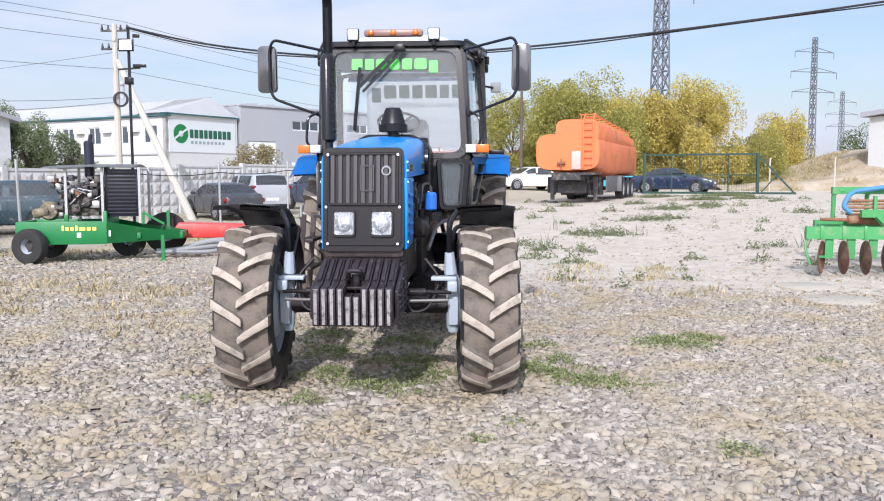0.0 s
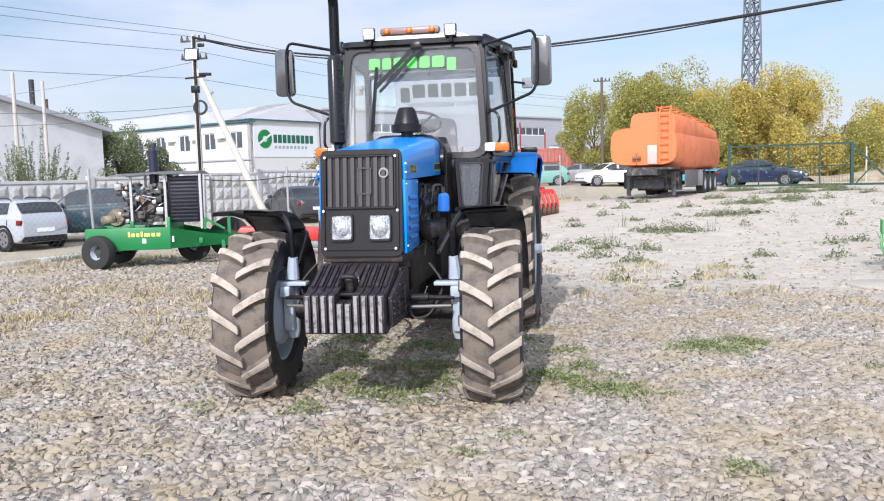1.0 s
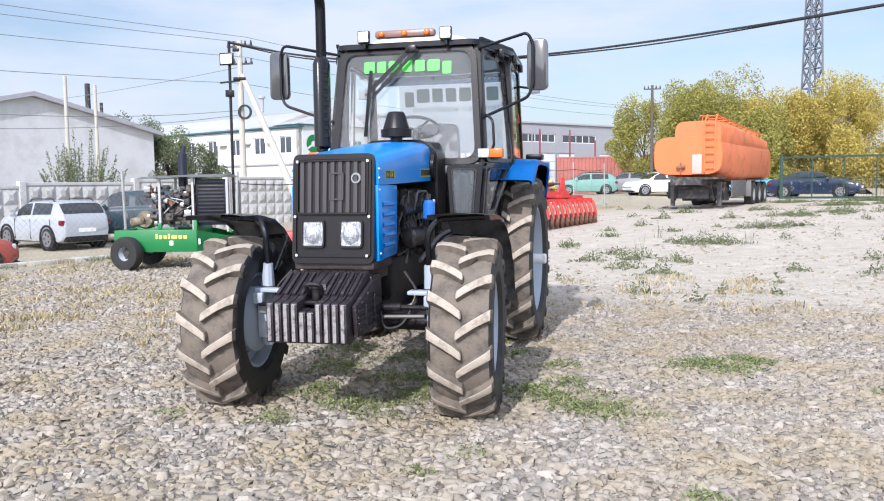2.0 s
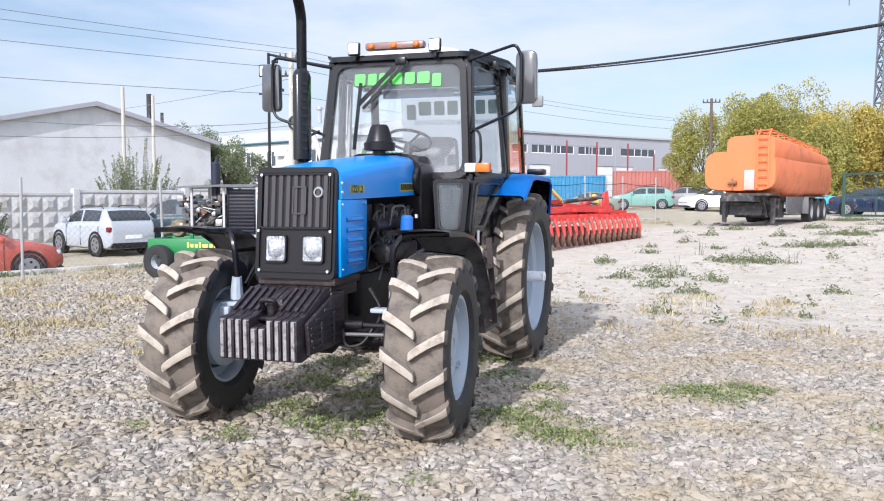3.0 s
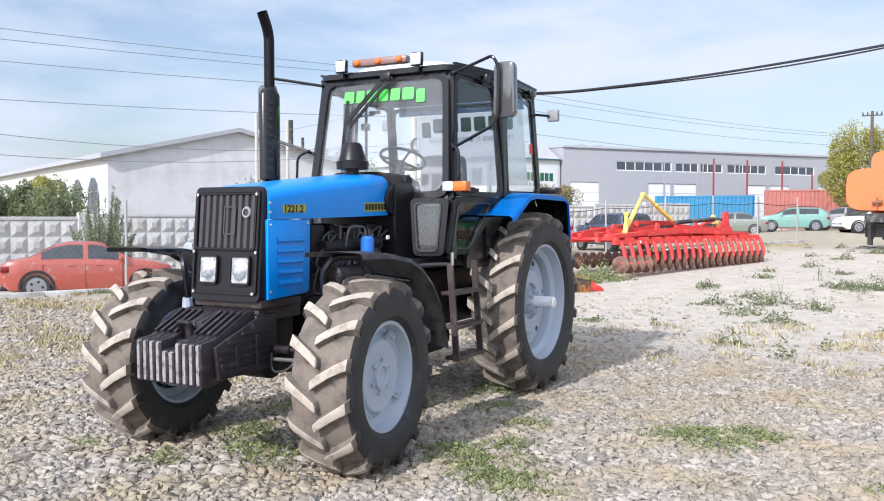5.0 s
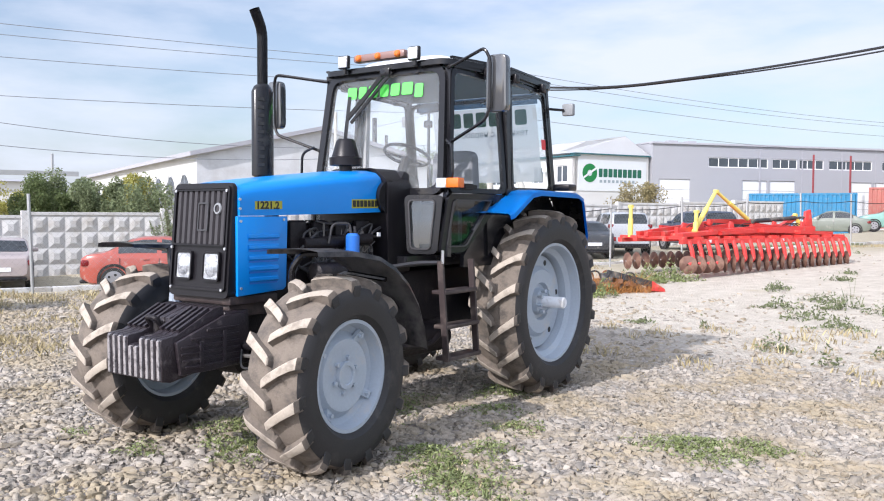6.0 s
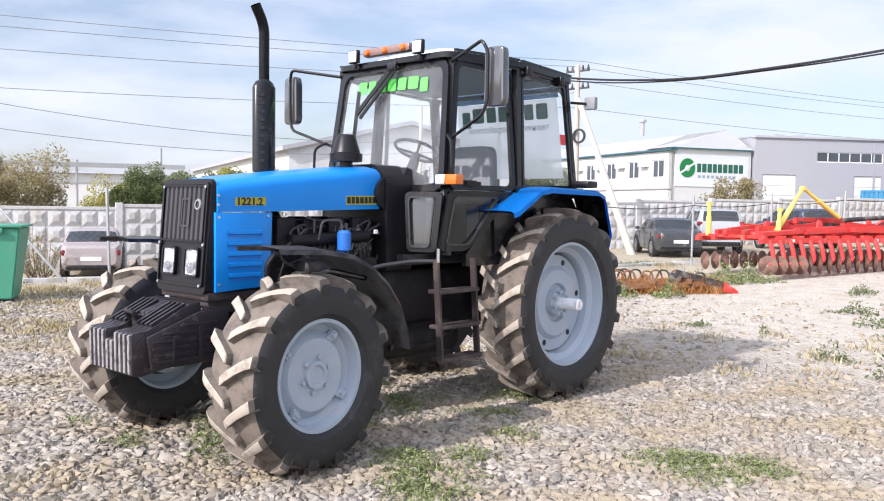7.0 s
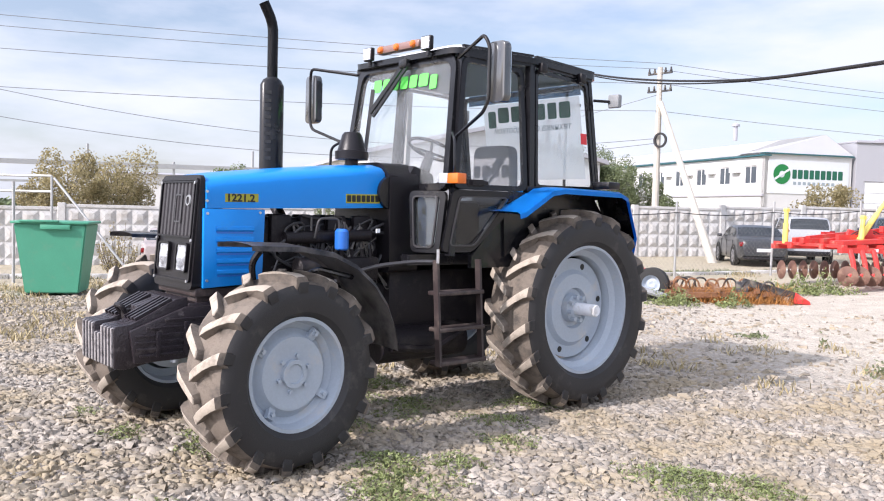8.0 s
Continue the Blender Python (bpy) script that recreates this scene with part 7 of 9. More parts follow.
# ---- red implement with hoses beside the pump set ----
mower = root("red_implement", stand(-4.75, 17.0, 20), "red low implement with a black tyre and grey hoses", "implement")
bm = bmesh.new()
prism(bm, [(-1.4, 0.35), (0.5, 0.30), (0.7, 0.44), (0.3, 0.58), (-1.2, 0.64)], 1, -0.20, 0.35, 0.03)
part("deck", bm, M["hred"], mower)
for x, y, r in ((0.65, -0.32, 0.31), (-1.45, 0.35, 0.42)):
    bm = bmesh.new()
    revolve(bm, [(-0.09, r), (0.09, r), (0.10, r - 0.04), (0.10, 0.17), (-0.1, 0.17), (-0.1, r - 0.04)], (x, y, r), 1, 26, close=True)
    w = part("wheel", bm, M["rubber"], mower)
    bm = bmesh.new()
    revolve(bm, [(-0.02, 0.0), (-0.035, 0.06), (-0.01, 0.11), (-0.03, 0.14), (-0.098, 0.17)], (x, y, r), 1, 24, cap=False)
    part("rim", bm, M["rim"], w)
for k in range(3):
    bm = bmesh.new()
    tube(bm, arc([(-1.6 + 0.2 * k, -0.6, 0.12), (-0.6, -0.75 - 0.05 * k, 0.10 + 0.12 * k), (0.3, -0.65, 0.28), (1.0, -0.6, 0.12)], 0.3), 0.055, 10)
    part("hose", bm, M["grey"], mower, "thick grey hose")

# ---- pile of rusty parts ----
pile = root("scrap_cultivator", stand(-3.1, 17.95, 46), "rusty dismantled cultivator half hidden in dry weeds", "implement")
qs = random.Random(12)
bm = bmesh.new()
for k in range(5):
    y = -0.45 + 0.22 * k
    beam(bm, (-1.2, y, 0.12 + 0.05 * (k % 2)), (0.9, y + 0.08, 0.20), 0.09, 0.09)
for x in (-1.0, -0.3, 0.4):
    beam(bm, (x, -0.5, 0.24), (x + 0.1, 0.5, 0.28), 0.08, 0.08)
part("frame", bm, M["rust"], pile)
for k in range(12):
    bm = bmesh.new()
    x, y = qs.uniform(-1.1, 0.7), qs.uniform(-0.45, 0.4)
    tube(bm, arc([(x, y, 0.1), (x + 0.1, y - 0.05, 0.42), (x + 0.28, y, 0.40), (x + 0.34, y, 0.18)], 0.12), 0.018, 6)
    part("tine", bm, M["chassis"] if k % 2 else M["rust"], pile)
bm = bmesh.new()
beam(bm, (0.2, -0.30, 0.40), (1.15, -0.40, 0.16), 0.14, 0.12)
tube(bm, [(0.1, -0.2, 0.20), (0.3, -0.25, 0.20)], 0.19, 16)
part("roller", bm, M["chassis"], pile)
bm = bmesh.new()
prism(bm, [(1.05, 0.04), (1.36, 0.02), (1.34, 0.08), (1.08, 0.24)], 1, -0.48, -0.22, 0.01)
part("red_shoe", bm, M["hred"], pile, "red painted shoe")
v, f = blades([(-3.6 + 0.25 * k, 17.2 + 0.22 * k, 0.35) for k in range(6)], 2600, 0.5, 0.3, 0.005, 0.7)
tagged(joined("dry_orange_weeds", v, f, mat("dry_orange_stalks", (0.36, 0.16, 0.045), 0.8, var=0.25, bump=0.0, island=0.4)), "dry orange weed stalks over the scrap", "weeds", kind="stuff")
v, f = leaves([(-2.9, 20.2, 0.5), (-2.4, 20.6, 0.45), (-3.4, 19.8, 0.35), (-3.4, 16.6, 0.4), (-2.6, 17.2, 0.3)], 5000, 0.55, 0.03, 1.2)
tagged(joined("bushy_weeds", v, f, green), "bushy green weeds by the red harrow", "weeds", kind="stuff")


# ---- disc harrows ----
def disc_mesh(r):
    bm = bmesh.new()
    prof = [(0.0, 0.02), (0.004, r * 0.3), (0.02, r * 0.7), (0.045, r), (0.039, r), (0.014, r * 0.7), (-0.002, r * 0.3), (-0.006, 0.02)]
    revolve(bm, prof, (0, 0, 0), 0, 22, close=True)
    return mesh_of("disc", bm, M["disc"])


harrow = root("disc_harrow", stand(-2.08, 24.19, YAW), "long red disc harrow with yellow hydraulic cylinders", "disc harrow")
# local x runs along the tool, local -y faces the yard
HL = 3.15
for y, z in ((-1.05, 0.84), (-0.55, 0.90), (0.0, 1.02), (0.35, 0.88), (0.85, 0.84)):
    bm = bmesh.new()
    beam(bm, (-HL, y, z), (HL, y, z), 0.12, 0.12)
    part("long_beam", bm, M["hred"], harrow)
for k in range(12):
    x = -HL + 0.1 + (2 * HL - 0.2) * k / 11
    bm = bmesh.new()
    beam(bm, (x, -1.1, 0.93), (x, 0.9, 0.93), 0.09, 0.07)
    part("cross_beam", bm, M["hred"], harrow)
for x0, x1, z0, z1, y in ((-2.9, -0.4, 1.0, 1.22, -0.3), (0.4, 3.0, 1.24, 1.02, -0.3), (-2.7, 0.0, 1.05, 1.34, 0.3), (0.2, 2.8, 1.34, 1.04, 0.3), (-1.8, 2.4, 1.08, 1.14, -0.75), (-2.4, 1.2, 1.0, 1.20, -0.55), (-0.8, 2.9, 1.24, 1.06, 0.0), (-2.0, 0.6, 1.16, 1.04, 0.62), (1.9, 2.9, 1.1, 1.5, 0.1), (-2.6, 0.2, 1.12, 1.12, -0.42), (0.1, 2.9, 1.2, 1.12, -0.45), (-2.9, -1.2, 1.0, 1.12, 0.5), (-0.9, 0.9, 1.34, 1.34, 0.05)):
    bm = bmesh.new()
    beam(bm, (x0, y, z0), (x1, y + 0.12, z1), 0.10, 0.15)
    part("wing_arm", bm, M["hred"] if y != 0.0 else M["chassis"], harrow)
for x in (-1.7, -0.6, 1.1, 2.3):
    bm = bmesh.new()
    prism(bm, [(x - 0.16, 0.92), (x + 0.16, 0.92), (x + 0.06, 1.34), (x - 0.05, 1.36)], 1, -0.42, -0.36, 0.01)
    part("bracket_plate", bm, M["hred"], harrow)
    bm = bmesh.new()
    prism(bm, [(x - 0.20, 0.92), (x + 0.20, 0.92), (x + 0.08, 1.30), (x - 0.05, 1.32)], 1, 0.1, 0.16, 0.01)
    part("bracket_plate", bm, M["hred"], harrow)
for a, b in (((-2.15, -0.5, 0.98), (-1.08, -0.3, 2.20)), ((0.28, -0.2, 1.42), (-1.00, -0.25, 2.20)), ((-2.1, -0.55, 0.9), (-2.0, -0.5, 1.62)), ((-3.05, 0.6, 0.92), (-3.02, 0.62, 1.76)), ((3.0, 0.1, 1.1), (2.7, 0.1, 1.55))):
    bm = bmesh.new()
    a, b = Vector(a), Vector(b)
    tube(bm, [a, a.lerp(b, 0.6)], 0.06, 12)
    tube(bm, [a.lerp(b, 0.6), b], 0.045, 12)
    cyl_ob = part("hydraulic_cylinder", bm, M["yel"], harrow, "yellow hydraulic cylinder")
    bm = bmesh.new()
    tube(bm, [b - Vector((0, 0.05, 0)), b + Vector((0, 0.05, 0))], 0.05, 10)
    part("pivot", bm, M["yel"], cyl_ob)
dm = disc_mesh(0.21)
for row, (y, t) in enumerate(((-1.15, -38), (0.75, -16))):
    for k in range(21):
        x = -HL + 0.12 + (2 * HL - 0.24) * k / 20
        d = new("disc", dm)
        d.parent = harrow
        d.matrix_basis = pose(x, y, 0.21, 0, 0, t if row or k > 3 else 24)
        if row == 0:
            bm = bmesh.new()
            tube(bm, arc([(x + 0.10, y + 0.06, 0.86), (x + 0.11, y - 0.02, 0.62), (x + 0.12, y - 0.06, 0.36), (x + 0.03, y - 0.02, 0.25)], 0.05), 0.05, 8)
            part("disc_leg", bm, M["hred"], harrow)
for k in range(6):
    bm = bmesh.new()
    x = qs.uniform(-2.6, 1.6)
    tube(bm, arc([(x, -0.3, 1.05), (x + 0.3, -0.4, 1.30), (x + 0.9, -0.2, 1.28), (x + 1.2, -0.3, 1.05)], 0.2), 0.013, 6)
    part("hydraulic_hose", bm, M["hose"], harrow)
for x0, x1, y, z0, z1 in ((-2.95, -1.7, -0.75, 1.0, 1.06), (-1.55, -0.2, -0.70, 1.04, 1.10), (0.0, 1.3, -0.72, 1.10, 1.06), (1.45, 2.95, -0.74, 1.05, 1.0), (-2.2, -0.3, 0.45, 1.08, 1.2), (0.3, 2.2, 0.48, 1.2, 1.08)):
    bm = bmesh.new()
    beam(bm, (x0, y, z0), (x1, y + 0.05, z1), 0.34, 0.10)
    part("wing_plate", bm, M["hred"], harrow)
bm = bmesh.new()
tube(bm, [(0.35, -0.3, 1.36), (2.1, -0.3, 1.46), (2.12, -0.3, 1.46), (2.5, -0.3, 1.48)], [0.065, 0.065, 0.035, 0.035], 12)
part("lift_cylinder", bm, M["chassis"], harrow, "long black lift cylinder")
bm = bmesh.new()
prism(bm, [(2.45, 1.0), (2.85, 1.0), (2.72, 1.72), (2.5, 1.66)], 1, -0.36, -0.28, 0.015)
part("end_bracket", bm, M["hred"], harrow, "upright red end bracket")
for x in (-2.3, 0.4):
    bm = bmesh.new()
    box(bm, (x, -1.115, 0.81), (x + 0.10, -1.108, 0.88))
    part("reflector", bm, M["white"], harrow, smooth=0)

# the frame sits low over the discs
for ob in harrow.children:
    if not ob.name.startswith("disc") or ob.name.startswith("disc_leg"):
        for o in (ob, *ob.children):
            for v in o.data.vertices:
                v.co.z *= 0.87

green_harrow = root("green_disc_harrow", stand(7.36, 13.5, -6), "light green disc harrow with rusty discs and a ribbed roller", "disc harrow")
for y, z, h in ((-0.15, 0.64, 0.19), (0.75, 0.72, 0.15)):
    bm = bmesh.new()
    beam(bm, (-2.0 if y < 0 else -1.65, y, z), (2.2, y, z), 0.14, h)
    part("long_beam", bm, M["lime"], green_harrow)
for z, y in ((0.92, 0.35), (1.28, 0.9)):
    bm = bmesh.new()
    beam(bm, (-1.05 if z < 1.2 else -1.35, y, z), (2.2, y, z), 0.12, 0.12)
    part("upper_beam", bm, M["lime"], green_harrow)
for x in (-1.32, -0.80, 0.1, 1.2):
    bm = bmesh.new()
    tube(bm, arc([(x + 0.14, 0.86, 1.28), (x, 0.9, 1.24), (x, 0.9, 0.66)], 0.06), 0.036, 8)
    if x > -1:
        beam(bm, (x, -0.1, 0.74), (x, 0.55, 0.92), 0.09, 0.06)
        beam(bm, (x, 0.48, 0.80), (x, 0.48, 1.20), 0.06, 0.05)
    part("frame_arm", bm, M["lime"], green_harrow)
for k in range(5):
    bm = bmesh.new()
    tube(bm, [(-1.22, 0.55, 0.90 + 0.055 * k), (1.9, 0.55, 0.90 + 0.055 * k)], 0.021, 8)
    part("roller_bar", bm, M["rust"], green_harrow)
bm = bmesh.new()
tube(bm, [(-1.62, 0.5, 0.82), (-1.22, 0.5, 0.81), (-1.20, 0.5, 0.81), (-0.6, 0.5, 0.80)], [0.025, 0.03, 0.07, 0.07], 10)
part("roller_shaft", bm, M["rust"], green_harrow)
bm = bmesh.new()
tube(bm, arc([(-1.15, 0.5, 0.92), (-1.28, 0.5, 1.02), (-1.15, 0.6, 1.26), (-0.4, 0.8, 1.36), (2.0, 0.8, 1.37)], 0.2), 0.04, 8)
part("blue_hose", bm, mat("faded_blue_hose", (0.06, 0.20, 0.38), 0.5, var=0.15, bump=0.05), green_harrow, "faded blue hydraulic hose")
dg = disc_mesh(0.265)
for k in range(13):
    x = -1.82 + 0.32 * k
    d = new("disc", dg)
    d.parent = green_harrow
    d.matrix_basis = pose(x, -0.25, 0.265, 0, 0, -26 if k == 0 else 2)
    bm = bmesh.new()
    beam(bm, (x + 0.17, -0.16, 0.62), (x + 0.17, -0.14, 0.24), 0.12, 0.06)
    beam(bm, (x + 0.17, -0.13, 0.27), (x + 0.01, -0.20, 0.265), 0.035, 0.035)
    box(bm, (x + 0.02, -0.235, 0.53), (x + 0.07, -0.07, 0.75), 0.006)
    part("disc_leg", bm, M["lime"], green_harrow)
bm = bmesh.new()
tube(bm, arc([(-1.97, -0.15, 0.60), (-2.02, -0.2, 0.42), (-1.94, -0.25, 0.15)], 0.1), 0.018, 6)
part("guard_rod", bm, M["lime"], green_harrow)

# ---- concrete covers in the sand ----
for x, y, r in ((4.95, 12.3, 0.42), (4.9, 11.0, 0.46)):
    bm = bmesh.new()
    revolve(bm, [(-0.05, r), (0.015, r), (0.025, r - 0.02), (0.025, 0.0)], (0, 0, 0), 2, 32)
    c = part("manhole_cover", bm, M["cover"])
    c.matrix_world = stand(x, y)
    tagged(c, "round flat concrete cover lying in the sand", "manhole cover")

# ---- tank trailer ----
tanker = root("tank_trailer", stand(3.16, 31.9, 73), "orange tank semi-trailer parked without its truck", "trailer")
# local x runs to the back of the trailer, away from the yard
M["underside"] = mat("dusty_dark_steel", (0.075, 0.075, 0.08), 0.6, var=0.3, scale=3, bump=0.1, dust=(0.22, 0.20, 0.18), amount=0.3)
TL = 10.2


def tank_section(x, hw, z0, z1, n=20):
    pts = []
    for k in range(n):
        a = 2 * math.pi * k / n
        c, s = math.cos(a), math.sin(a)
        pts.append((x, hw * math.copysign(abs(c) ** 0.42, c), (z0 + z1) / 2 + (z1 - z0) / 2 * math.copysign(abs(s) ** 0.48, s)))
    return pts


def closed_loft(bm, secs):
    rows = [[bm.verts.new(p) for p in sec] for sec in secs]
    n = len(rows[0])
    for a, b in zip(rows, rows[1:]):
        for k in range(n):
            bm.faces.new((a[k], a[(k + 1) % n], b[(k + 1) % n], b[k]))
    bm.faces.new(rows[0][::-1])
    bm.faces.new(rows[-1])
    bmesh.ops.recalc_face_normals(bm, faces=bm.faces)


bm = bmesh.new()
closed_loft(bm, [tank_section(0.0, 1.19, 1.27, 2.62), tank_section(0.04, 1.215, 1.25, 2.64), tank_section(0.25, 1.22, 1.24, 2.65), tank_section(1.4, 1.22, 1.22, 2.66), tank_section(2.6, 1.22, 1.02, 2.66), tank_section(TL - 0.2, 1.22, 1.02, 2.62), tank_section(TL, 1.10, 1.1, 2.52)])
tank_ob = part("tank", bm, M["tank"], tanker, "dull orange oval tank")
bm = bmesh.new()
closed_loft(bm, [tank_section(0.01, 0.80, 2.2, 3.15), tank_section(0.05, 0.82, 2.2, 3.17), tank_section(3.0, 0.82, 2.2, 3.12), tank_section(TL - 0.6, 0.78, 2.2, 2.86), tank_section(TL - 0.5, 0.7, 2.2, 2.8)])
for v in bm.verts:
    v.co.y -= 0.36
part("upper_tank", bm, M["tank"], tank_ob)
bm = bmesh.new()
for y in (-0.95, -0.45):
    tube(bm, [(0.2, y, 3.36), (TL - 1.2, y, 3.06)], 0.025, 6)
    for k in range(10):
        x = 0.3 + 0.98 * k
        tube(bm, [(x, y, 2.7), (x, y, 3.36 - 0.03 * x)], 0.02, 6)
for k in range(10):
    x = 0.3 + 0.98 * k
    tube(bm, [(x, -0.95, 3.35 - 0.03 * x), (x, -0.45, 3.35 - 0.03 * x)], 0.02, 6)
part("walkway_rail", bm, M["tank"], tanker)
for y in (-0.62, -0.98):
    bm = bmesh.new()
    tube(bm, arc([(-0.10, y, 1.35), (-0.10, y, 3.12), (0.3, y, 3.38)], 0.15), 0.028, 8)
    part("ladder_rail", bm, M["tank"], tanker)
for k in range(7):
    bm = bmesh.new()
    tube(bm, [(-0.10, -0.62, 1.50 + 0.26 * k), (-0.10, -0.98, 1.50 + 0.26 * k)], 0.022, 6)
    part("ladder_rung", bm, M["tank"], tanker)
bm = bmesh.new()
box(bm, (-0.06, -0.52, 1.30), (0.02, -0.18, 1.98), 0.01)
part("equipment_plate", bm, M["pinkish"], tanker, "faded pinkish equipment plate")
bm = bmesh.new()
tube(bm, [(-0.12, 0.05, 1.55), (-0.12, 0.35, 1.52)], 0.06, 10)
tube(bm, [(-0.12, 0.2, 1.35), (-0.12, 0.2, 1.70)], 0.03, 8)
part("valve", bm, M["rust"], tanker)
bm = bmesh.new()
for y in (-0.48, 0.48):
    beam(bm, (-0.2, y, 1.02), (TL, y, 0.98), 0.14, 0.26)
for x in (-0.15, 1.5, 3.5, 6.0, 9.0):
    beam(bm, (x, -0.5, 1.0), (x, 0.5, 1.0), 0.12, 0.2)
box(bm, (-0.2, -1.15, 1.10), (0.9, 1.15, 1.18))
part("chassis", bm, M["chassis"], tanker, "black chassis frame")
for y in (-0.85, 0.85):
    bm = bmesh.new()
    beam(bm, (1.3, y, 1.0), (1.3, y, 0.12), 0.14, 0.14)
    box(bm, (1.12, y - 0.15, 0.0), (1.48, y + 0.15, 0.06), 0.01)
    part("landing_leg", bm, M["underside"], tanker)
bm = bmesh.new()
box(bm, (1.7, 0.62, 0.38), (3.0, 1.15, 1.02), 0.02)
# dark mass added to fill the space under the tank
box(bm, (1.75, -0.95, 0.30), (2.5, 0.62, 1.00), 0.02)
part("tool_box", bm, M["chassis"], tanker)
bm = bmesh.new()
prism(bm, [(1.05, 0.92), (1.12, 0.92), (0.90, 0.40), (0.83, 0.40)], 1, -0.56, 0.56, 0.01)
part("splash_plate", bm, M["underside"], tanker, "grey sloping splash plate")
bm = bmesh.new()
for y in (-0.60, 0.60):
    beam(bm, (0.75, y, 1.05), (1.0, y * 1.15, 0.34), 0.09, 0.07)
beam(bm, (0.80, -0.62, 0.80), (0.80, 0.62, 0.80), 0.05, 0.06)
part("plate_frame", bm, M["chassis"], tanker)
bm = bmesh.new()
box(bm, (2.0, -1.17, 0.42), (4.6, -1.12, 1.06), 0.01)
part("side_panel", bm, M["underside"], tanker, "dusty grey side guard panel")
bm = bmesh.new()
box(bm, (5.3, -1.24, 0.40), (5.35, -0.62, 1.05), 0.01)
part("mudflap", bm, M["mud"], tanker)
for x in (6.0, 7.3, 8.6):
    for s in (-1, 1):
        bm = bmesh.new()
        y = s * 1.08
        revolve(bm, [(y - s * 0.16, 0.50), (y + s * 0.13, 0.50), (y + s * 0.16, 0.45), (y + s * 0.16, 0.30), (y - s * 0.16, 0.30)], (x, 0, 0.50), 1, 26, close=True)
        w = part("wheel", bm, M["rubber"], tanker)
        bm = bmesh.new()
        revolve(bm, [(y + s * 0.02, 0.0), (y + s * 0.06, 0.12), (y + s * 0.04, 0.22), (y + s * 0.14, 0.30)], (x, 0, 0.50), 1, 22, cap=False)
        part("rim", bm, M["grey"], w)
    bm = bmesh.new()
    tube(bm, [(x, -1.0, 0.5), (x, 1.0, 0.5)], 0.07, 10)
    part("axle", bm, M["chassis"], tanker)
bm = bmesh.new()
for s in (-1, 1):
    box(bm, (5.3, s * 0.90, 1.04), (9.3, s * 1.24, 1.08))
part("mudguard", bm, M["chassis"], tanker)

# ---- sliding gate ----
gate = root("sliding_gate", Matrix(), "open green sliding gate of welded tube", "gate")
ga, gb, gc = Vector((8.3, 44.9, 0)), Vector((13.6, 43.1, 0)), Vector((15.3, 42.5, 0))
for p in (ga, gb, gc):
    p.z = 0.42
M["gate"] = mat("gate_green", (0.010, 0.042, 0.032), 0.5, var=0.1, bump=0.0)


def gate_bar(name, p, q2, w=0.09):
    bm = bmesh.new()
    beam(bm, p, q2, w, w)
    part(name, bm, M["gate"], gate)


up = Vector((0, 0, 1))
gate_bar("gate_post", ga - up * 0.15, ga + up * 2.35, 0.14)
gate_bar("gate_post", gb - up * 0.15, gb + up * 2.3, 0.14)
gate_bar("bottom_rail", ga + up * 0.28, gc + up * 0.28, 0.11)
gate_bar("top_rail", ga + up * 2.25, gb + up * 2.25)
gate_bar("brace", gb + up * 2.2, gc + up * 0.2)
gate_bar("brace", gb.lerp(gc, 0.05) + up * 0.2, gb.lerp(gc, 0.5) + up * 1.2, 0.06)
for k in range(1, 4):
    p = ga.lerp(gb, k / 4)
    gate_bar("upright", p + up * 0.2, p + up * 2.25, 0.05)
gate_bar("middle_rail", ga + up * 1.2, gb + up * 1.2, 0.05)
bm = bmesh.new()
for k in range(48):
    p = ga.lerp(gb, (k + 0.5) / 48)
    beam(bm, p + up * 0.2, p + up * 2.2, 0.008, 0.008)
part("wire_infill", bm, M["gate"], gate)

# ---- waste bin ----
waste = root("waste_bin", stand(-10.1, 8.3, 60), "green steel waste container with tapered sides and lid", "waste bin")
bm = bmesh.new()
lo = [(-0.42, -0.38), (0.42, -0.38), (0.42, 0.38), (-0.42, 0.38)]
hi = [(-0.56, -0.50), (0.56, -0.50), (0.56, 0.50), (-0.56, 0.50)]
a, b = [bm.verts.new((*p, 0.06)) for p in lo], [bm.verts.new((*p, 1.22)) for p in hi]
for k in range(4):
    bm.faces.new((a[k], a[(k + 1) % 4], b[(k + 1) % 4], b[k]))
bm.faces.new(a[::-1])
bm.faces.new(b)
bmesh.ops.bevel(bm, geom=bm.edges[:], offset=0.02, segments=2, affect='EDGES')
body = part("body", bm, M["bin"], waste)
bm = bmesh.new()
box(bm, (-0.60, -0.55, 1.22), (0.60, 0.54, 1.26), 0.01)
part("lid", bm, M["bin"], waste)
bm = bmesh.new()
box(bm, (-0.14, -0.57, 1.13), (0.32, -0.49, 1.21), 0.01)
box(bm, (-0.46, -0.59, 1.25), (0.14, -0.50, 1.28), 0.005)
part("lid_handle", bm, M["bin"], waste)
for x in (-0.34, 0.34):
    bm = bmesh.new()
    box(bm, (x - 0.05, -0.32, 0.0), (x + 0.05, 0.35, 0.07))
    part("skid", bm, M["chassis"], waste)

# ---- buildings ----
def wall_frame(a, b):
    """Pose with x along a wall from a to b, y into the building."""
    d = (Vector((*b, 0)) - Vector((*a, 0))).normalized()
    m = Matrix(((d.x, -d.y, 0, a[0]), (d.y, d.x, 0, a[1]), (0, 0, 1, 0), (0, 0, 0, 1)))
    return m, (Vector((*b, 0)) - Vector((*a, 0))).length


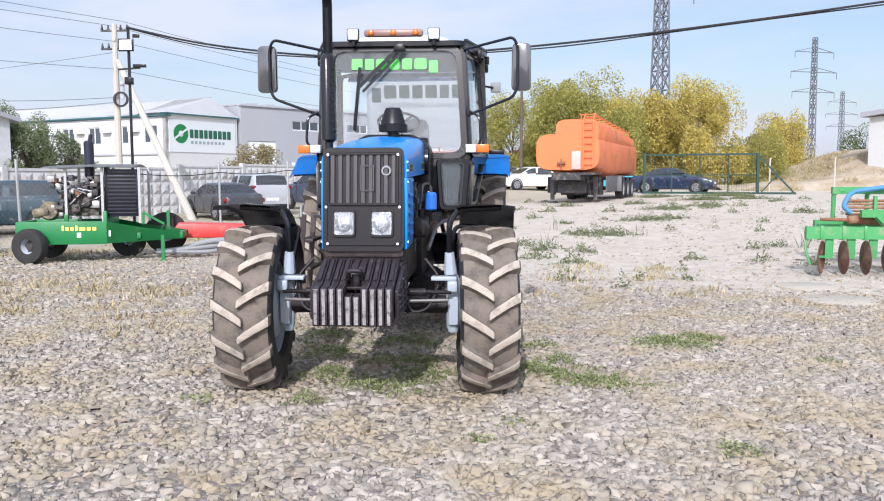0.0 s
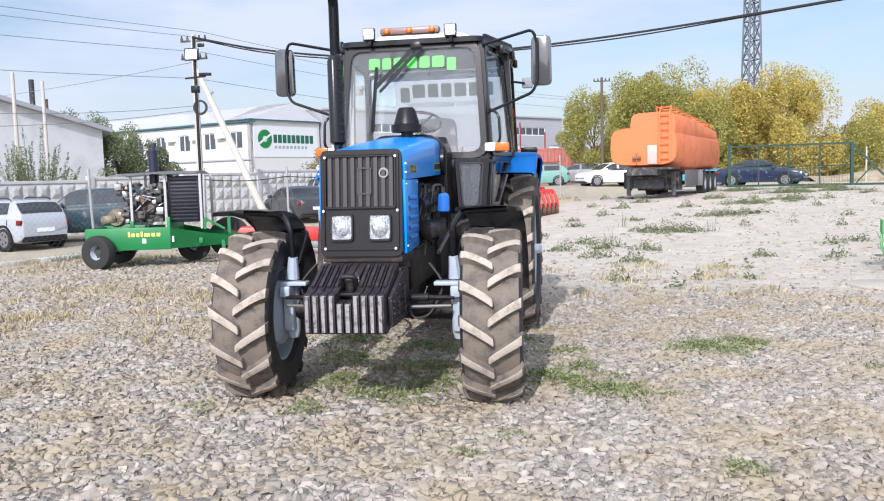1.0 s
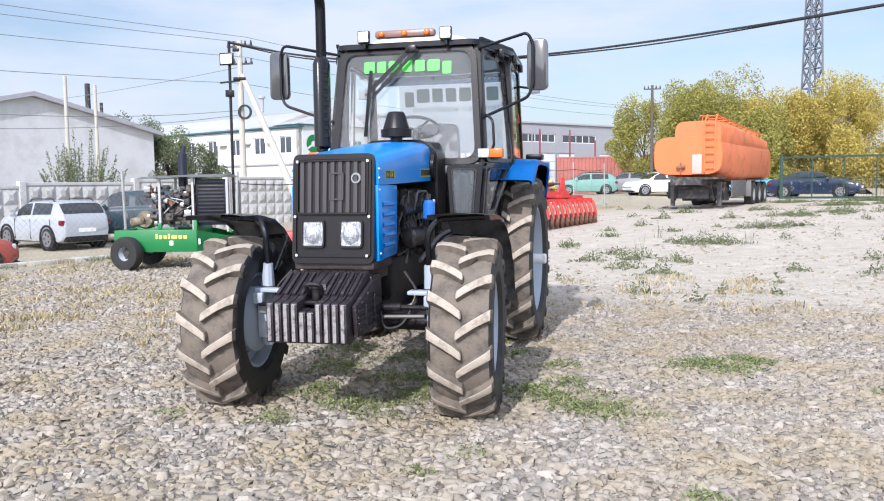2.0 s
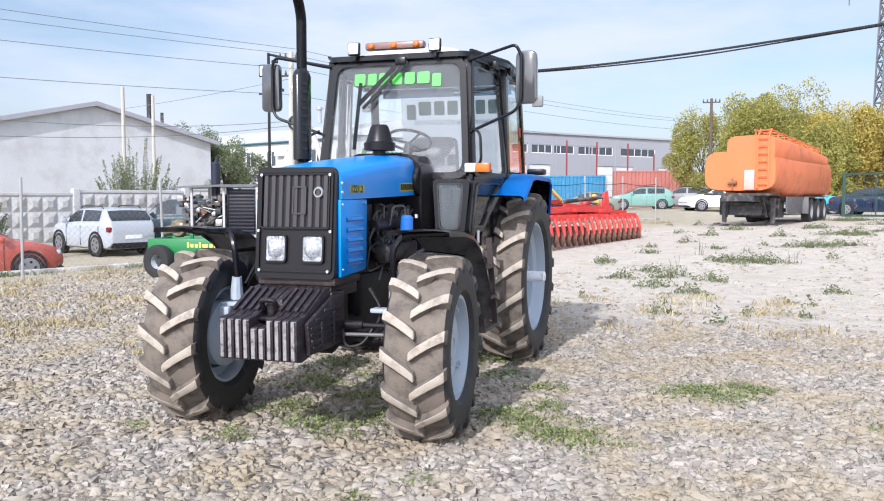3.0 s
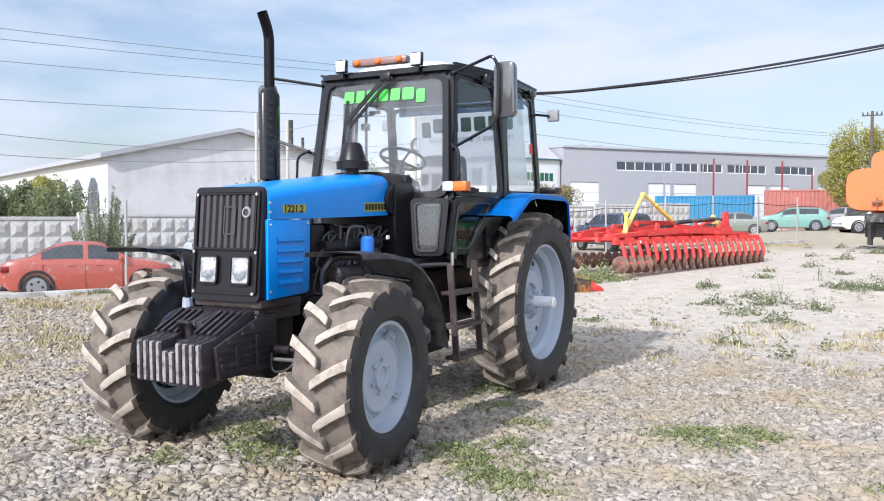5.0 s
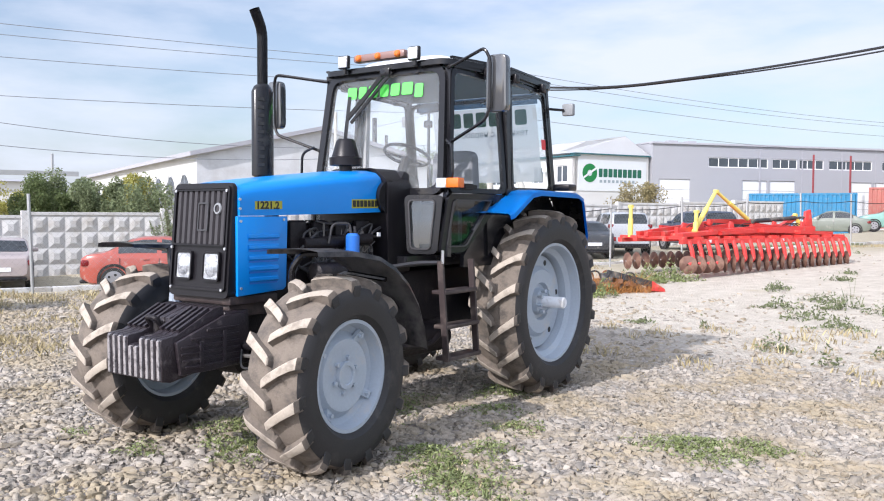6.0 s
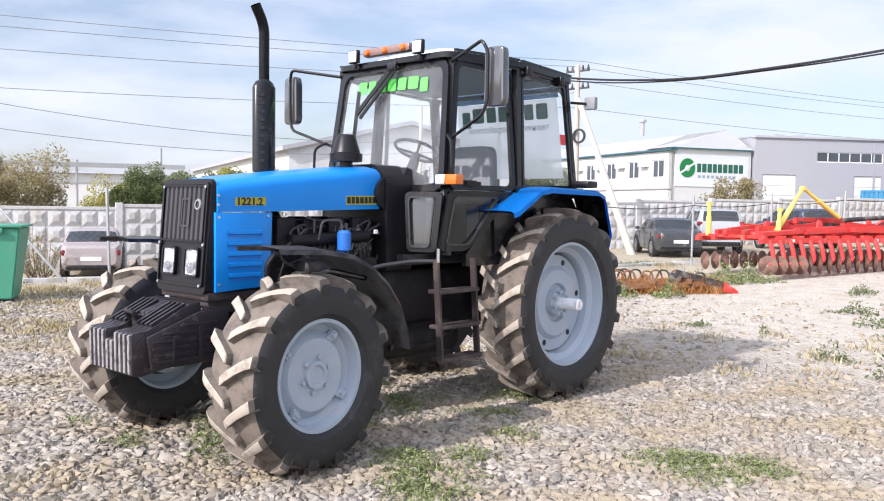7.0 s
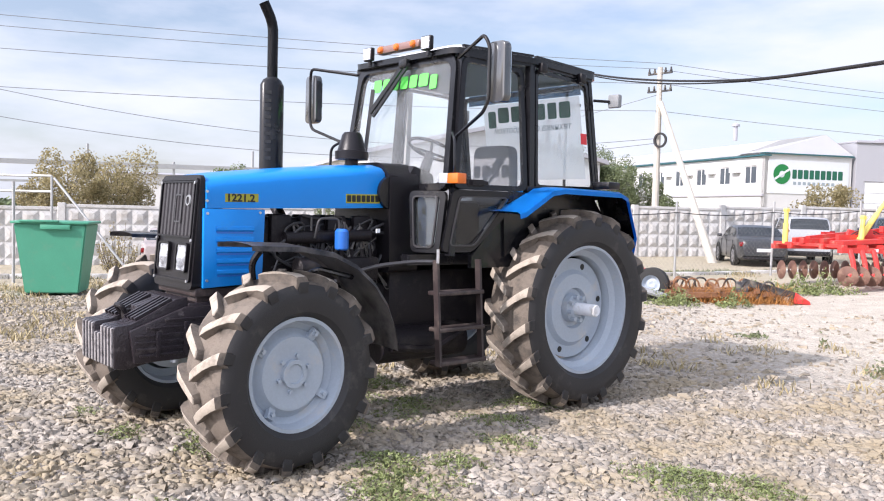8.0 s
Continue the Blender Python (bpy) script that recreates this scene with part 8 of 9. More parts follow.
def wall_with_holes(bm, x0, x1, z0, z1, y, t, holes):
    """A wall slab in the xz plane with rectangular openings through it."""
    xs_ = sorted({x0, x1, *[h[0] for h in holes], *[h[1] for h in holes]})
    zs_ = sorted({z0, z1, *[h[2] for h in holes], *[h[3] for h in holes]})
    for i in range(len(xs_) - 1):
        for j in range(len(zs_) - 1):
            cx, cz = (xs_[i] + xs_[i + 1]) / 2, (zs_[j] + zs_[j + 1]) / 2
            if not any(h[0] < cx < h[1] and h[2] < cz < h[3] for h in holes):
                box(bm, (xs_[i], y, zs_[j]), (xs_[i + 1], y + t, zs_[j + 1]))
    bmesh.ops.remove_doubles(bm, verts=bm.verts, dist=0.001)


def window(parent, x0, x1, z0, z1, y, panes=2):
    bm = bmesh.new()
    w = 0.06
    box(bm, (x0, y + 0.05, z0), (x1, y + 0.11, z0 + w))
    box(bm, (x0, y + 0.05, z1 - w), (x1, y + 0.11, z1))
    for k in range(panes + 1):
        x = x0 + (x1 - x0 - w) * k / panes
        box(bm, (x, y + 0.05, z0), (x + w, y + 0.11, z1))
    win = part("window", bm, M["wframe"], parent, smooth=0)
    for k in range(panes):
        bm = bmesh.new()
        a = x0 + w + (x1 - x0 - w) * k / panes
        box(bm, (a, y + 0.07, z0 + w), (a + (x1 - x0 - w) / panes - w, y + 0.09, z1 - w))
        part("pane", bm, M["pane"], win, smooth=0)
    return win


# office with the sign, white plaster, long side to the left
K0, K1 = (-22.0, 56.0), (-19.0, 62.2)
m, wl_ = wall_frame(K0, K1)
office = root("office_building", Matrix.Translation((0, 0, 0.35)) @ m, "white plastered two-storey office with teal roof edge", "building")
ZG = -0.9
bm = bmesh.new()
wall_with_holes(bm, 0, wl_, ZG, 5.55, 0.0, 0.3, [])
part("wall", bm, M["plaster"], office, smooth=0)
bm = bmesh.new()
box(bm, (0.25, -0.05, 2.95), (wl_ - 0.25, -0.004, 5.15))
board = part("sign_board", bm, M["sign"], office, "white sign board with a green emblem", 0)
bm = bmesh.new()
revolve(bm, [(-0.07, 0.66), (-0.055, 0.66), (-0.055, 0.22), (-0.07, 0.22)], (1.30, 0, 4.22), 1, 28, close=True)
part("emblem", bm, M["green"], board, "round green emblem")
bm = bmesh.new()
beam(bm, (0.74, -0.075, 3.88), (1.86, -0.075, 4.56), 0.02, 0.14, (0, 0, 1))
part("emblem_gap", bm, M["sign"], board)
bar_parts("name_bar", [(2.12, -0.06, 3.95), (wl_ - 0.75, -0.06, 3.95), (wl_ - 0.75, -0.06, 4.55), (2.12, -0.06, 4.55)], [(0.9, 0, 1), (1, 0, 1), (1, 0, 1), (0.9, 0, 1), (1, 0, 1), (1, 0, 1), (1, 0, 1), (1, 0, 1), (1, 0, 1)], 0.004, M["dkgreen"], board, "dark green bars of the company name")
bar_parts("small_bar", [(2.2, -0.06, 3.55), (wl_ - 1.4, -0.06, 3.55), (wl_ - 1.4, -0.06, 3.75), (2.2, -0.06, 3.75)], [(1, 0, 1)] * 9, 0.003, M["grey_film"], board, "grey bars of small print", gap=0.6)
bm = bmesh.new()
box(bm, (-0.15, -0.2, 5.53), (wl_ + 0.05, 0.4, 5.61))
part("roof_edge", bm, M["teal"], office, smooth=0)
# the long left wall runs back from the corner
LW = 27.0
holes = []
for k in range(9):
    holes.append((0.85 + 2.9 * k, 2.2 + 2.9 * k, 3.55, 4.80))


def turned(bm):
    """Swings work done along x so that it runs back along y, outside to -x."""
    for v in bm.verts:
        x, y, z = v.co
        v.co = (y, x, z)
    bmesh.ops.reverse_faces(bm, faces=bm.faces)
    return bm


bm = bmesh.new()
wall_with_holes(bm, 0.0, LW, ZG, 5.35, 0.0, 0.3, holes)
part("side_wall", turned(bm), M["plaster"], office, smooth=0)
for x0, x1, z0, z1 in holes:
    bm = bmesh.new()
    w = 0.07
    for a, b, c, d in ((x0, x1, z0, z0 + w), (x0, x1, z1 - w, z1), (x0, x0 + w, z0, z1), (x1 - w, x1, z0, z1), ((x0 + x1) / 2, (x0 + x1) / 2 + w, z0, z1)):
        box(bm, (a, 0.08, c), (b, 0.14, d))
    win = part("window", turned(bm), M["wframe"], office, smooth=0)
    for a, b in ((x0 + w, (x0 + x1) / 2), ((x0 + x1) / 2 + w, x1 - w)):
        bm = bmesh.new()
        box(bm, (a, 0.10, z0 + w), (b, 0.12, z1 - w))
        part("pane", turned(bm), M["pane"], win, smooth=0)
    bm = bmesh.new()
    box(bm, (x1 + 0.30, -0.40, 4.35), (x1 + 1.15, -0.004, 4.98), 0.03)
    part("air_conditioner", turned(bm), M["white"], office, "white air-conditioning unit")
bm = bmesh.new()
box(bm, (-0.2, -0.25, 5.38), (LW, 0.35, 5.46))
part("gutter", turned(bm), M["teal"], office, smooth=0)
bm = bmesh.new()
box(bm, (0.0, -0.12, 2.75), (LW, -0.004, 2.85))
part("ledge", turned(bm), M["sheet"], office, smooth=0)
# far and back walls
bm = bmesh.new()
box(bm, (0.3, LW - 0.3, ZG), (20, LW, 5.5))
part("back_wall", bm, M["plaster"], office, smooth=0)
# white pitched roof
bm = bmesh.new()
secs = [[(-0.3, y, 5.5), (3.2, y, 6.75), (wl_ + 0.05, y, 7.3), (wl_ + 0.05, y, 5.5)] for y in (2.6, LW)]
a = [[bm.verts.new(p) for p in s] for s in secs]
for k in range(3):
    bm.faces.new((a[0][k], a[0][k + 1], a[1][k + 1], a[1][k]))
bm.faces.new(a[0])
bm.faces.new(a[1][::-1])
b = [bm.verts.new(p) for p in ((-0.2, -0.1, 5.60), (wl_ + 0.05, -0.1, 5.64), (wl_ + 0.05, 2.6, 7.28), (-0.3, 2.6, 5.6))]
bm.faces.new(b)
bmesh.ops.solidify(bm, geom=bm.faces[:], thickness=0.06)
bmesh.ops.recalc_face_normals(bm, faces=bm.faces)
part("roof", bm, M["roofsheet"], office, "white sheet roof", 0)
bm = bmesh.new()
tube(bm, [(4.0, 9.0, 7.2), (4.0, 9.0, 8.3)], 0.16, 10)
revolve(bm, [(8.3, 0.3), (8.45, 0.3), (8.6, 0.05)], (4.0, 9.0, 0), 2, 12)
part("roof_vent", bm, M["sheet"], office)

# grey workshop hall
H0, H1 = (-18.7, 62.2), (-1.2, 84.0)
m, hl = wall_frame(H0, H1)
hall = root("workshop_hall", m, "long grey metal-clad workshop hall with window strips", "building")

strips = [(4.8, 10.1, 6), (10.5, 12.8, 3), (13.0, 15.3, 3), (15.8, 20.0, 5), (21.0, 25.5, 5)]
gates = [(0.6, 3.2), (7.8, 10.0), (10.3, 12.6), (18.0, 20.0), (20.2, 22.6), (26.0, 27.6)]
holes = [(a, b, 5.25, 6.0) for a, b, _ in strips] + [(a, b, 0.0, 4.3) for a, b in gates]
bm = bmesh.new()
wall_with_holes(bm, 0, hl, -0.3, 6.92, 0.0, 0.25, holes)
part("wall", bm, M["cladding"], hall, smooth=0)
for a, b, k in strips:
    window(hall, a, b, 5.25, 6.0, 0.0, k)
for a, b in gates:
    bm = bmesh.new()
    box(bm, (a, 0.08, 0.0), (b, 0.14, 4.28))
    g = part("hall_gate", bm, M["door"], hall, "white panelled gate", 0)
    bm = bmesh.new()
    for z in (0.7, 1.4, 2.1, 2.8, 3.5):
        box(bm, (a, 0.072, z), (b, 0.082, z + 0.03))
    part("panel_joint", bm, M["grey"], g, smooth=0)
bm = bmesh.new()
box(bm, (-0.1, -0.15, 6.90), (hl + 0.1, 0.3, 7.0))
part("roof_edge", bm, M["sheet"], hall, smooth=0)
bm = bmesh.new()
box(bm, (0, 0.25, -0.3), (0.25, 24, 6.92))
box(bm, (hl - 0.25, 0.25, -0.3), (hl, 24, 6.92))
box(bm, (0, 24, -0.3), (hl, 24.25, 6.92))
part("side_wall", bm, M["cladding"], hall, smooth=0)
bm = bmesh.new()
box(bm, (0, 0, 6.95), (hl, 24.2, 7.06))
part("roof", bm, M["sheet"], hall, smooth=0)
for x in (9.3, 13.2, 17.0, 20.3):
    bm = bmesh.new()
    box(bm, (x, -0.02, 0.0), (x + 0.12, -0.004, 6.9))
    part("downpipe", bm, M["sheet"], hall, smooth=0)
for x in (6.5, 8.3):
    bm = bmesh.new()
    tube(bm, [(x, 8, 7.0), (x, 8, 7.75)], 0.12, 8)
    box(bm, (x - 0.45, 7.7, 7.75), (x + 0.45, 8.3, 7.95))
    part("roof_vent", bm, M["sheet"], hall)
rack = root("red_steel_posts", m, "row of bare red steel columns before the hall", "steel frame")
for x in (12.2, 15.6, 19.3, 22.6, 25.6, 27.5):
    bm = bmesh.new()
    beam(bm, (x, -2.5, -0.2), (x, -2.5, 6.2 if x < 20 else 5.4), 0.10, 0.10)
    part("column", bm, M["redpost"], rack, smooth=0)


# gabled brick building
G0, G1 = (-29.65, 29.45), (-24.35, 41.6)
m, gl_ = wall_frame(G0, G1)
brick_house = root("brick_hall", m, "pale grey brick hall with low gable and arched side windows", "building")
ze, zp = 4.5, 6.0
bm = bmesh.new()
prism(bm, [(0, -0.7), (gl_, -0.7), (gl_, ze), (gl_ / 2, zp), (0, ze)], 1, 0.0, 0.4)
part("gable_wall", bm, M["brick"], brick_house, smooth=0)
bm = bmesh.new()
rb = random.Random(2)
for k in range(27):
    z = 0.4 + 0.155 * k
    x = 0.1
    while x < gl_ - 1.0:
        w = rb.uniform(0.6, 2.4)
        if rb.random() < 0.45 and x + w < gl_ - 0.1:
            box(bm, (x, -0.003, z), (x + w, 0.0, z + rb.choice((0.05, 0.07))))
        x += w + rb.uniform(0.1, 0.8)
tagged(part("brick_course", bm, M["brick"], brick_house, smooth=0), kind="stuff")
for a, b in (((-0.4, ze - 0.12), (gl_ / 2, zp + 0.02)), ((gl_ / 2, zp + 0.02), (gl_ + 0.4, ze - 0.12))):
    bm = bmesh.new()
    p = [(a[0], a[1]), (b[0], b[1]), (b[0], b[1] + 0.22), (a[0], a[1] + 0.22)]
    prism(bm, p, 1, -0.35, 34.0)
    part("roof_slope", bm, M["sheet"], brick_house, smooth=0)


def arch(x, w, z0, z1, n=8):
    r = w / 2
    return [(x - r, z0), (x + r, z0)] + [(x + r * math.cos(math.pi * k / n), z1 - r + r * math.sin(math.pi * k / n)) for k in range(n + 1)]


bm = bmesh.new()
box(bm, (0.0, 0.4, -0.7), (0.4, 34, ze))
part("side_wall", bm, M["plaster"], brick_house, smooth=0)
bm = bmesh.new()
box(bm, (gl_ - 0.4, 0.4, -0.7), (gl_, 34, ze))
part("far_wall", bm, M["brick"], brick_house, smooth=0)
for k in range(10):
    y = 2.4 + 2.9 * k
    bm = bmesh.new()
    prism(bm, arch(y, 1.7, 0.9, 3.55), 0, -0.03, 0.01)
    win = part("arched_window", bm, M["pane"], brick_house, "dark arched window", 0)
    bm = bmesh.new()
    for dy in (-0.9, -0.3, 0.3, 0.85):
        box(bm, (-0.05, y + dy, 0.9), (-0.03, y + dy + 0.035, 3.2 if abs(dy) > 0.5 else 3.65))
    for z in (1.8, 2.8):
        box(bm, (-0.06, y - 0.95, z), (-0.03, y + 0.95, z + 0.035))
    part("glazing_bar", bm, M["grey"], win, smooth=0)
for x, h, r in ((gl_ - 1.4, 7.4, 0.14), (gl_ - 0.6, 6.4, 0.09)):
    bm = bmesh.new()
    tube(bm, [(x, 4.0, 4.2), (x, 4.0, h)], r, 10)
    part("chimney_pipe", bm, M["chassis"], brick_house)

# building at the edge of the yard
m, _ = wall_frame((24.3, 55.6), (29.0, 47.0))
side_house = root("white_shed", m, "white shed with dark sheet roof on the bank", "building")
bm = bmesh.new()
box(bm, (0, 0, 0.5), (10, 0.3, 5.3))
box(bm, (0, 0.3, 0.5), (0.3, 10, 5.2))
part("wall", bm, M["plaster"], side_house, smooth=0)
bm = bmesh.new()
prism(bm, [(-0.4, 5.3), (10.4, 6.2), (10.4, 6.5), (-0.4, 5.6)], 1, -0.4, 10)
part("roof", bm, M["sheet"], side_house, smooth=0)
bm = bmesh.new()
box(bm, (1.2, -0.02, 3.2), (1.9, 0.0, 4.5))
part("window", bm, M["pane"], side_house, smooth=0)


# ---- containers ----
def container(at, yaw, L, material, label):
    c = root("container", stand(*at, yaw), label, "container", "containers")
    for y0, sgn in ((-1.2, -1), (1.2, 1)):
        bm = bmesh.new()
        pts = []
        n = int(L / 0.28)
        for k in range(n):
            x = -L / 2 + L * k / n
            pts += [(x, 0.0), (x + 0.07, 0.045 * sgn), (x + 0.16, 0.045 * sgn), (x + 0.22, 0.0)]
        a = [bm.verts.new((x, y0 + y, 0.12)) for x, y in pts]
        b = [bm.verts.new((x, y0 + y, 2.8)) for x, y in pts]
        for k in range(len(a) - 1):
            bm.faces.new((a[k], a[k + 1], b[k + 1], b[k]))
        part("corrugated_side", bm, material, c, smooth=0)
    for x in (-L / 2, L / 2):
        bm = bmesh.new()
        box(bm, (x - 0.04, -1.22, 0.0), (x + 0.04, 1.22, 2.9))
        part("end_wall", bm, material, c, smooth=0)
    for z in (0.06, 2.85):
        for y in (-1.22, 1.22):
            bm = bmesh.new()
            box(bm, (-L / 2, y - 0.05, z - 0.06), (L / 2, y + 0.05, z + 0.06))
            part("rail", bm, material, c, smooth=0)
    bm = bmesh.new()
    box(bm, (-L / 2, -1.2, 2.78), (L / 2, 1.2, 2.88))
    part("roof", bm, material, c, smooth=0)
    return c


container((-9.0, 66.0), 10, 6.9, M["contblue"], "blue corrugated steel container")
container((-2.2, 70.0), 8, 6.06, M["contred"], "faded red corrugated steel container")
container((4.2, 71.5), 6, 5.0, M["contred"], "faded red corrugated steel container")


# ---- trees and shrubs ----
def tree(name, at, height, spread, leaf, count, seed, leaf_size, label, trunk_h=0.25, category="tree", lobes=30):
    rs = random.Random(seed)
    rn = np.random.default_rng(seed)
    t = root(name, stand(*at), label, category)
    bm = bmesh.new()
    top = Vector((rs.uniform(-0.3, 0.3), rs.uniform(-0.3, 0.3), height * 0.75))
    r0 = max(0.05, height * 0.018)
    tube(bm, [(0, 0, -0.2), top * 0.35 + Vector((rs.uniform(-0.1, 0.1), 0, 0)), top], [r0, r0 * 0.7, r0 * 0.2], 8)
    centres = []
    for k in range(lobes):
        a = 2 * math.pi * k / lobes + rs.uniform(-0.4, 0.4)
        f = rs.uniform(trunk_h, 0.95)
        rad = spread * math.sqrt(max(0.05, 1 - ((f - 0.5) / 0.56) ** 2)) * rs.uniform(0.35, 0.85)
        c = Vector((math.cos(a) * rad, math.sin(a) * rad, height * f))
        base = Vector((0, 0, max(height * 0.12, height * f * 0.55)))
        tube(bm, arc([base, base.lerp(c, 0.55) + Vector((0, 0, height * 0.03)), c], 0.5, 3), r0 * 0.22, 5)
        centres.append((c, spread * rs.uniform(0.18, 0.40)))
    part("trunk", bm, M["bark"], t)
    per = count // lobes
    vs, fs, tot = [], [], 0
    for c, r in centres:
        n = int(per * rs.uniform(0.7, 1.3))
        d = rn.normal(0, 1, (n, 3))
        d /= np.linalg.norm(d, axis=1)[:, None]
        rr = r * rn.uniform(0.45, 1.12, n) ** 0.7
        p = np.array(c) + d * rr[:, None] * np.array([0.9, 0.9, rs.uniform(0.8, 1.7)])
        keep = p[:, 2] > height * trunk_h * 0.5
        p = p[keep]
        n = len(p)
        u = rn.normal(0, 1, (n, 3))
        u /= np.linalg.norm(u, axis=1)[:, None]
        w = np.cross(u, rn.normal(0, 1, (n, 3)))
        w /= np.linalg.norm(w, axis=1)[:, None]
        s = leaf_size * rn.uniform(0.5, 1.3, n)[:, None]
        quad = np.stack([p - u * s, p - w * s * 0.55, p + u * s, p + w * s * 0.55], 1).reshape(-1, 3)
        i = 4 * np.arange(n)[:, None, None] + tot
        vs.append(quad)
        fs.append((np.array([(0, 1, 2), (0, 2, 3)])[None] + i).reshape(-1, 3))
        tot += len(quad)
    crown = joined("crown", np.concatenate(vs), np.concatenate(fs), leaf)
    crown.parent = t
    return t


tree("tree", (6.0, 62.0), 7.4, 4.2, M["leaf_yg"], 60000, 1, 0.085, "tall yellow-green autumn tree behind the yard", 0.15)
tree("tree", (1.6, 63.5), 6.2, 2.9, M["leaf_yg"], 20000, 2, 0.085, "green and yellow tree by the wooden pole", 0.12)
tree("tree", (10.6, 60.5), 6.3, 3.4, M["leaf_y"], 52000, 3, 0.085, "broad yellow autumn tree behind the gate", 0.06)
tree("tree", (14.6, 59.5), 6.7, 3.5, M["leaf_y"], 52000, 4, 0.085, "broad yellow autumn tree behind the gate", 0.06)
tree("tree", (8.6, 57.5), 4.9, 2.6, M["leaf_yg"], 30000, 5, 0.085, "yellow bushy tree behind the tank trailer", 0.06)
tree("tree", (22.0, 66.0), 5.0, 3.2, M["leaf_y"], 24000, 6, 0.085, "yellow autumn tree above the bank", 0.06)
tree("tree", (31.0, 72.0), 5.0, 2.4, M["leaf_g"], 9000, 7, 0.085, "dark green tree above the bank", 0.1)
tree("tree", (18.6, 60.0), 3.6, 2.6, M["leaf_yg"], 12000, 8, 0.085, "low olive shrub beside the gate", 0.05, "shrub")
for k, (x, y, h, s, l) in enumerate(((-22.6, 44.4, 3.6, 1.6, "leaf_s"), (-24.6, 43.4, 4.6, 1.9, "leaf_s"), (-26.9, 43.8, 5.2, 2.0, "leaf_s"))):
    tree("tree", (x, y), h, s, M[l], 24000, 20 + k, 0.06, "grey-green tree behind the concrete fence", 0.05)
tree("shrub", (-11.8, 42.4), 2.9, 1.6, M["leaf_b"], 9000, 32, 0.065, "brownish autumn shrub under the sign", 0.15, "shrub")
tree("shrub", (-27.9, 14.0), 3.85, 1.8, M["leaf_b"], 16000, 33, 0.055, "brownish autumn shrub behind the concrete fence", 0.1, "shrub", 20)
tree("shrub", (-28.2, 16.0), 3.85, 1.7, M["leaf_b"], 14000, 34, 0.055, "brownish autumn shrub behind the concrete fence", 0.1, "shrub", 20)
for k, (x, y, h, sp, l) in enumerate(((-27.6, 20.4, 2.7, 1.5, "leaf_g"), (-29.2, 22.2, 3.2, 1.7, "leaf_s"), (-25.8, 21.8, 2.9, 1.5, "leaf_s"), (-27.0, 23.6, 3.1, 1.7, "leaf_yg"), (-24.2, 22.8, 2.7, 1.4, "leaf_s"), (-31.4, 21.4, 2.3, 1.7, "leaf_yg"))):
    tree("tree", (x, y), h, sp, M[l], 20000, 60 + k, 0.06, "bushy olive-green tree beside the brick hall", 0.05, "tree", 26)


def sapling(name, at, height, spread, stems, leaf, per, size, seed, label, category="shrub"):
    """Upright stems fanning out from the ground, with leaves set along them."""
    rs, rn = random.Random(seed), np.random.default_rng(seed)
    t = root(name, stand(*at), label, category)
    bm = bmesh.new()
    quads = []
    for k in range(stems):
        a, out_ = rs.uniform(0, 2 * math.pi), spread * math.sqrt(rs.uniform(0.02, 1))
        h = height * (1.0 - 0.45 * (out_ / spread) ** 2) * rs.uniform(0.6, 1.0)
        b0 = Vector((rs.uniform(-0.12, 0.12), rs.uniform(-0.12, 0.12), -0.05))
        tip = Vector((math.cos(a) * out_, math.sin(a) * out_, h))
        mid = b0.lerp(tip, 0.45) + Vector((math.cos(a) * out_ * 0.18, math.sin(a) * out_ * 0.18, -0.03 * h))
        tube(bm, [b0, mid, tip], [0.016, 0.010, 0.003], 5)
        f = rn.uniform(0.22, 1.0, per) ** 0.9
        lo, hi = np.array(b0.lerp(mid, 1.0)), np.array(tip)
        p = np.where(f[:, None] < 0.45, np.array(b0) + (lo - np.array(b0)) * f[:, None] / 0.45, lo + (hi - lo) * (f[:, None] - 0.45) / 0.55)
        p = p + rn.normal(0, 1, (per, 3)) * (0.12 * (1.15 - f))[:, None] * min(1.0, spread)
        u, w = rn.normal(0, 1, (per, 3)), rn.normal(0, 1, (per, 3))
        u /= np.linalg.norm(u, axis=1)[:, None]
        w = np.cross(u, w)
        w /= np.linalg.norm(w, axis=1)[:, None]
        s = size * rn.uniform(0.5, 1.3, per)[:, None]
        quads.append(np.stack([p - u * s, p - w * s * 0.5, p + u * s, p + w * s * 0.5], 1).reshape(-1, 3))
    part("trunk", bm, M["bark"], t)
    v = np.concatenate(quads)
    n = len(v) // 4
    crown = joined("leaves", v, (np.array([(0, 1, 2), (0, 2, 3)])[None] + 4 * np.arange(n)[:, None, None]).reshape(-1, 3), leaf)
    crown.parent = t
    return t


sapling("young_tree", (-16.0, 17.9), 2.9, 0.95, 60, M["leaf_s"], 190, 0.032, 31, "slender young grey-green tree before the fence", "tree")
sapling("shrub", (-19.2, 28.6), 4.2, 1.7, 80, M["leaf_s"], 170, 0.040, 30, "loose upright shrub in front of the brick hall")
sapling("shrub", (-17.2, 12.0), 1.7, 0.7, 30, M["leaf_b"], 45, 0.035, 37, "small dry sapling before the fence")

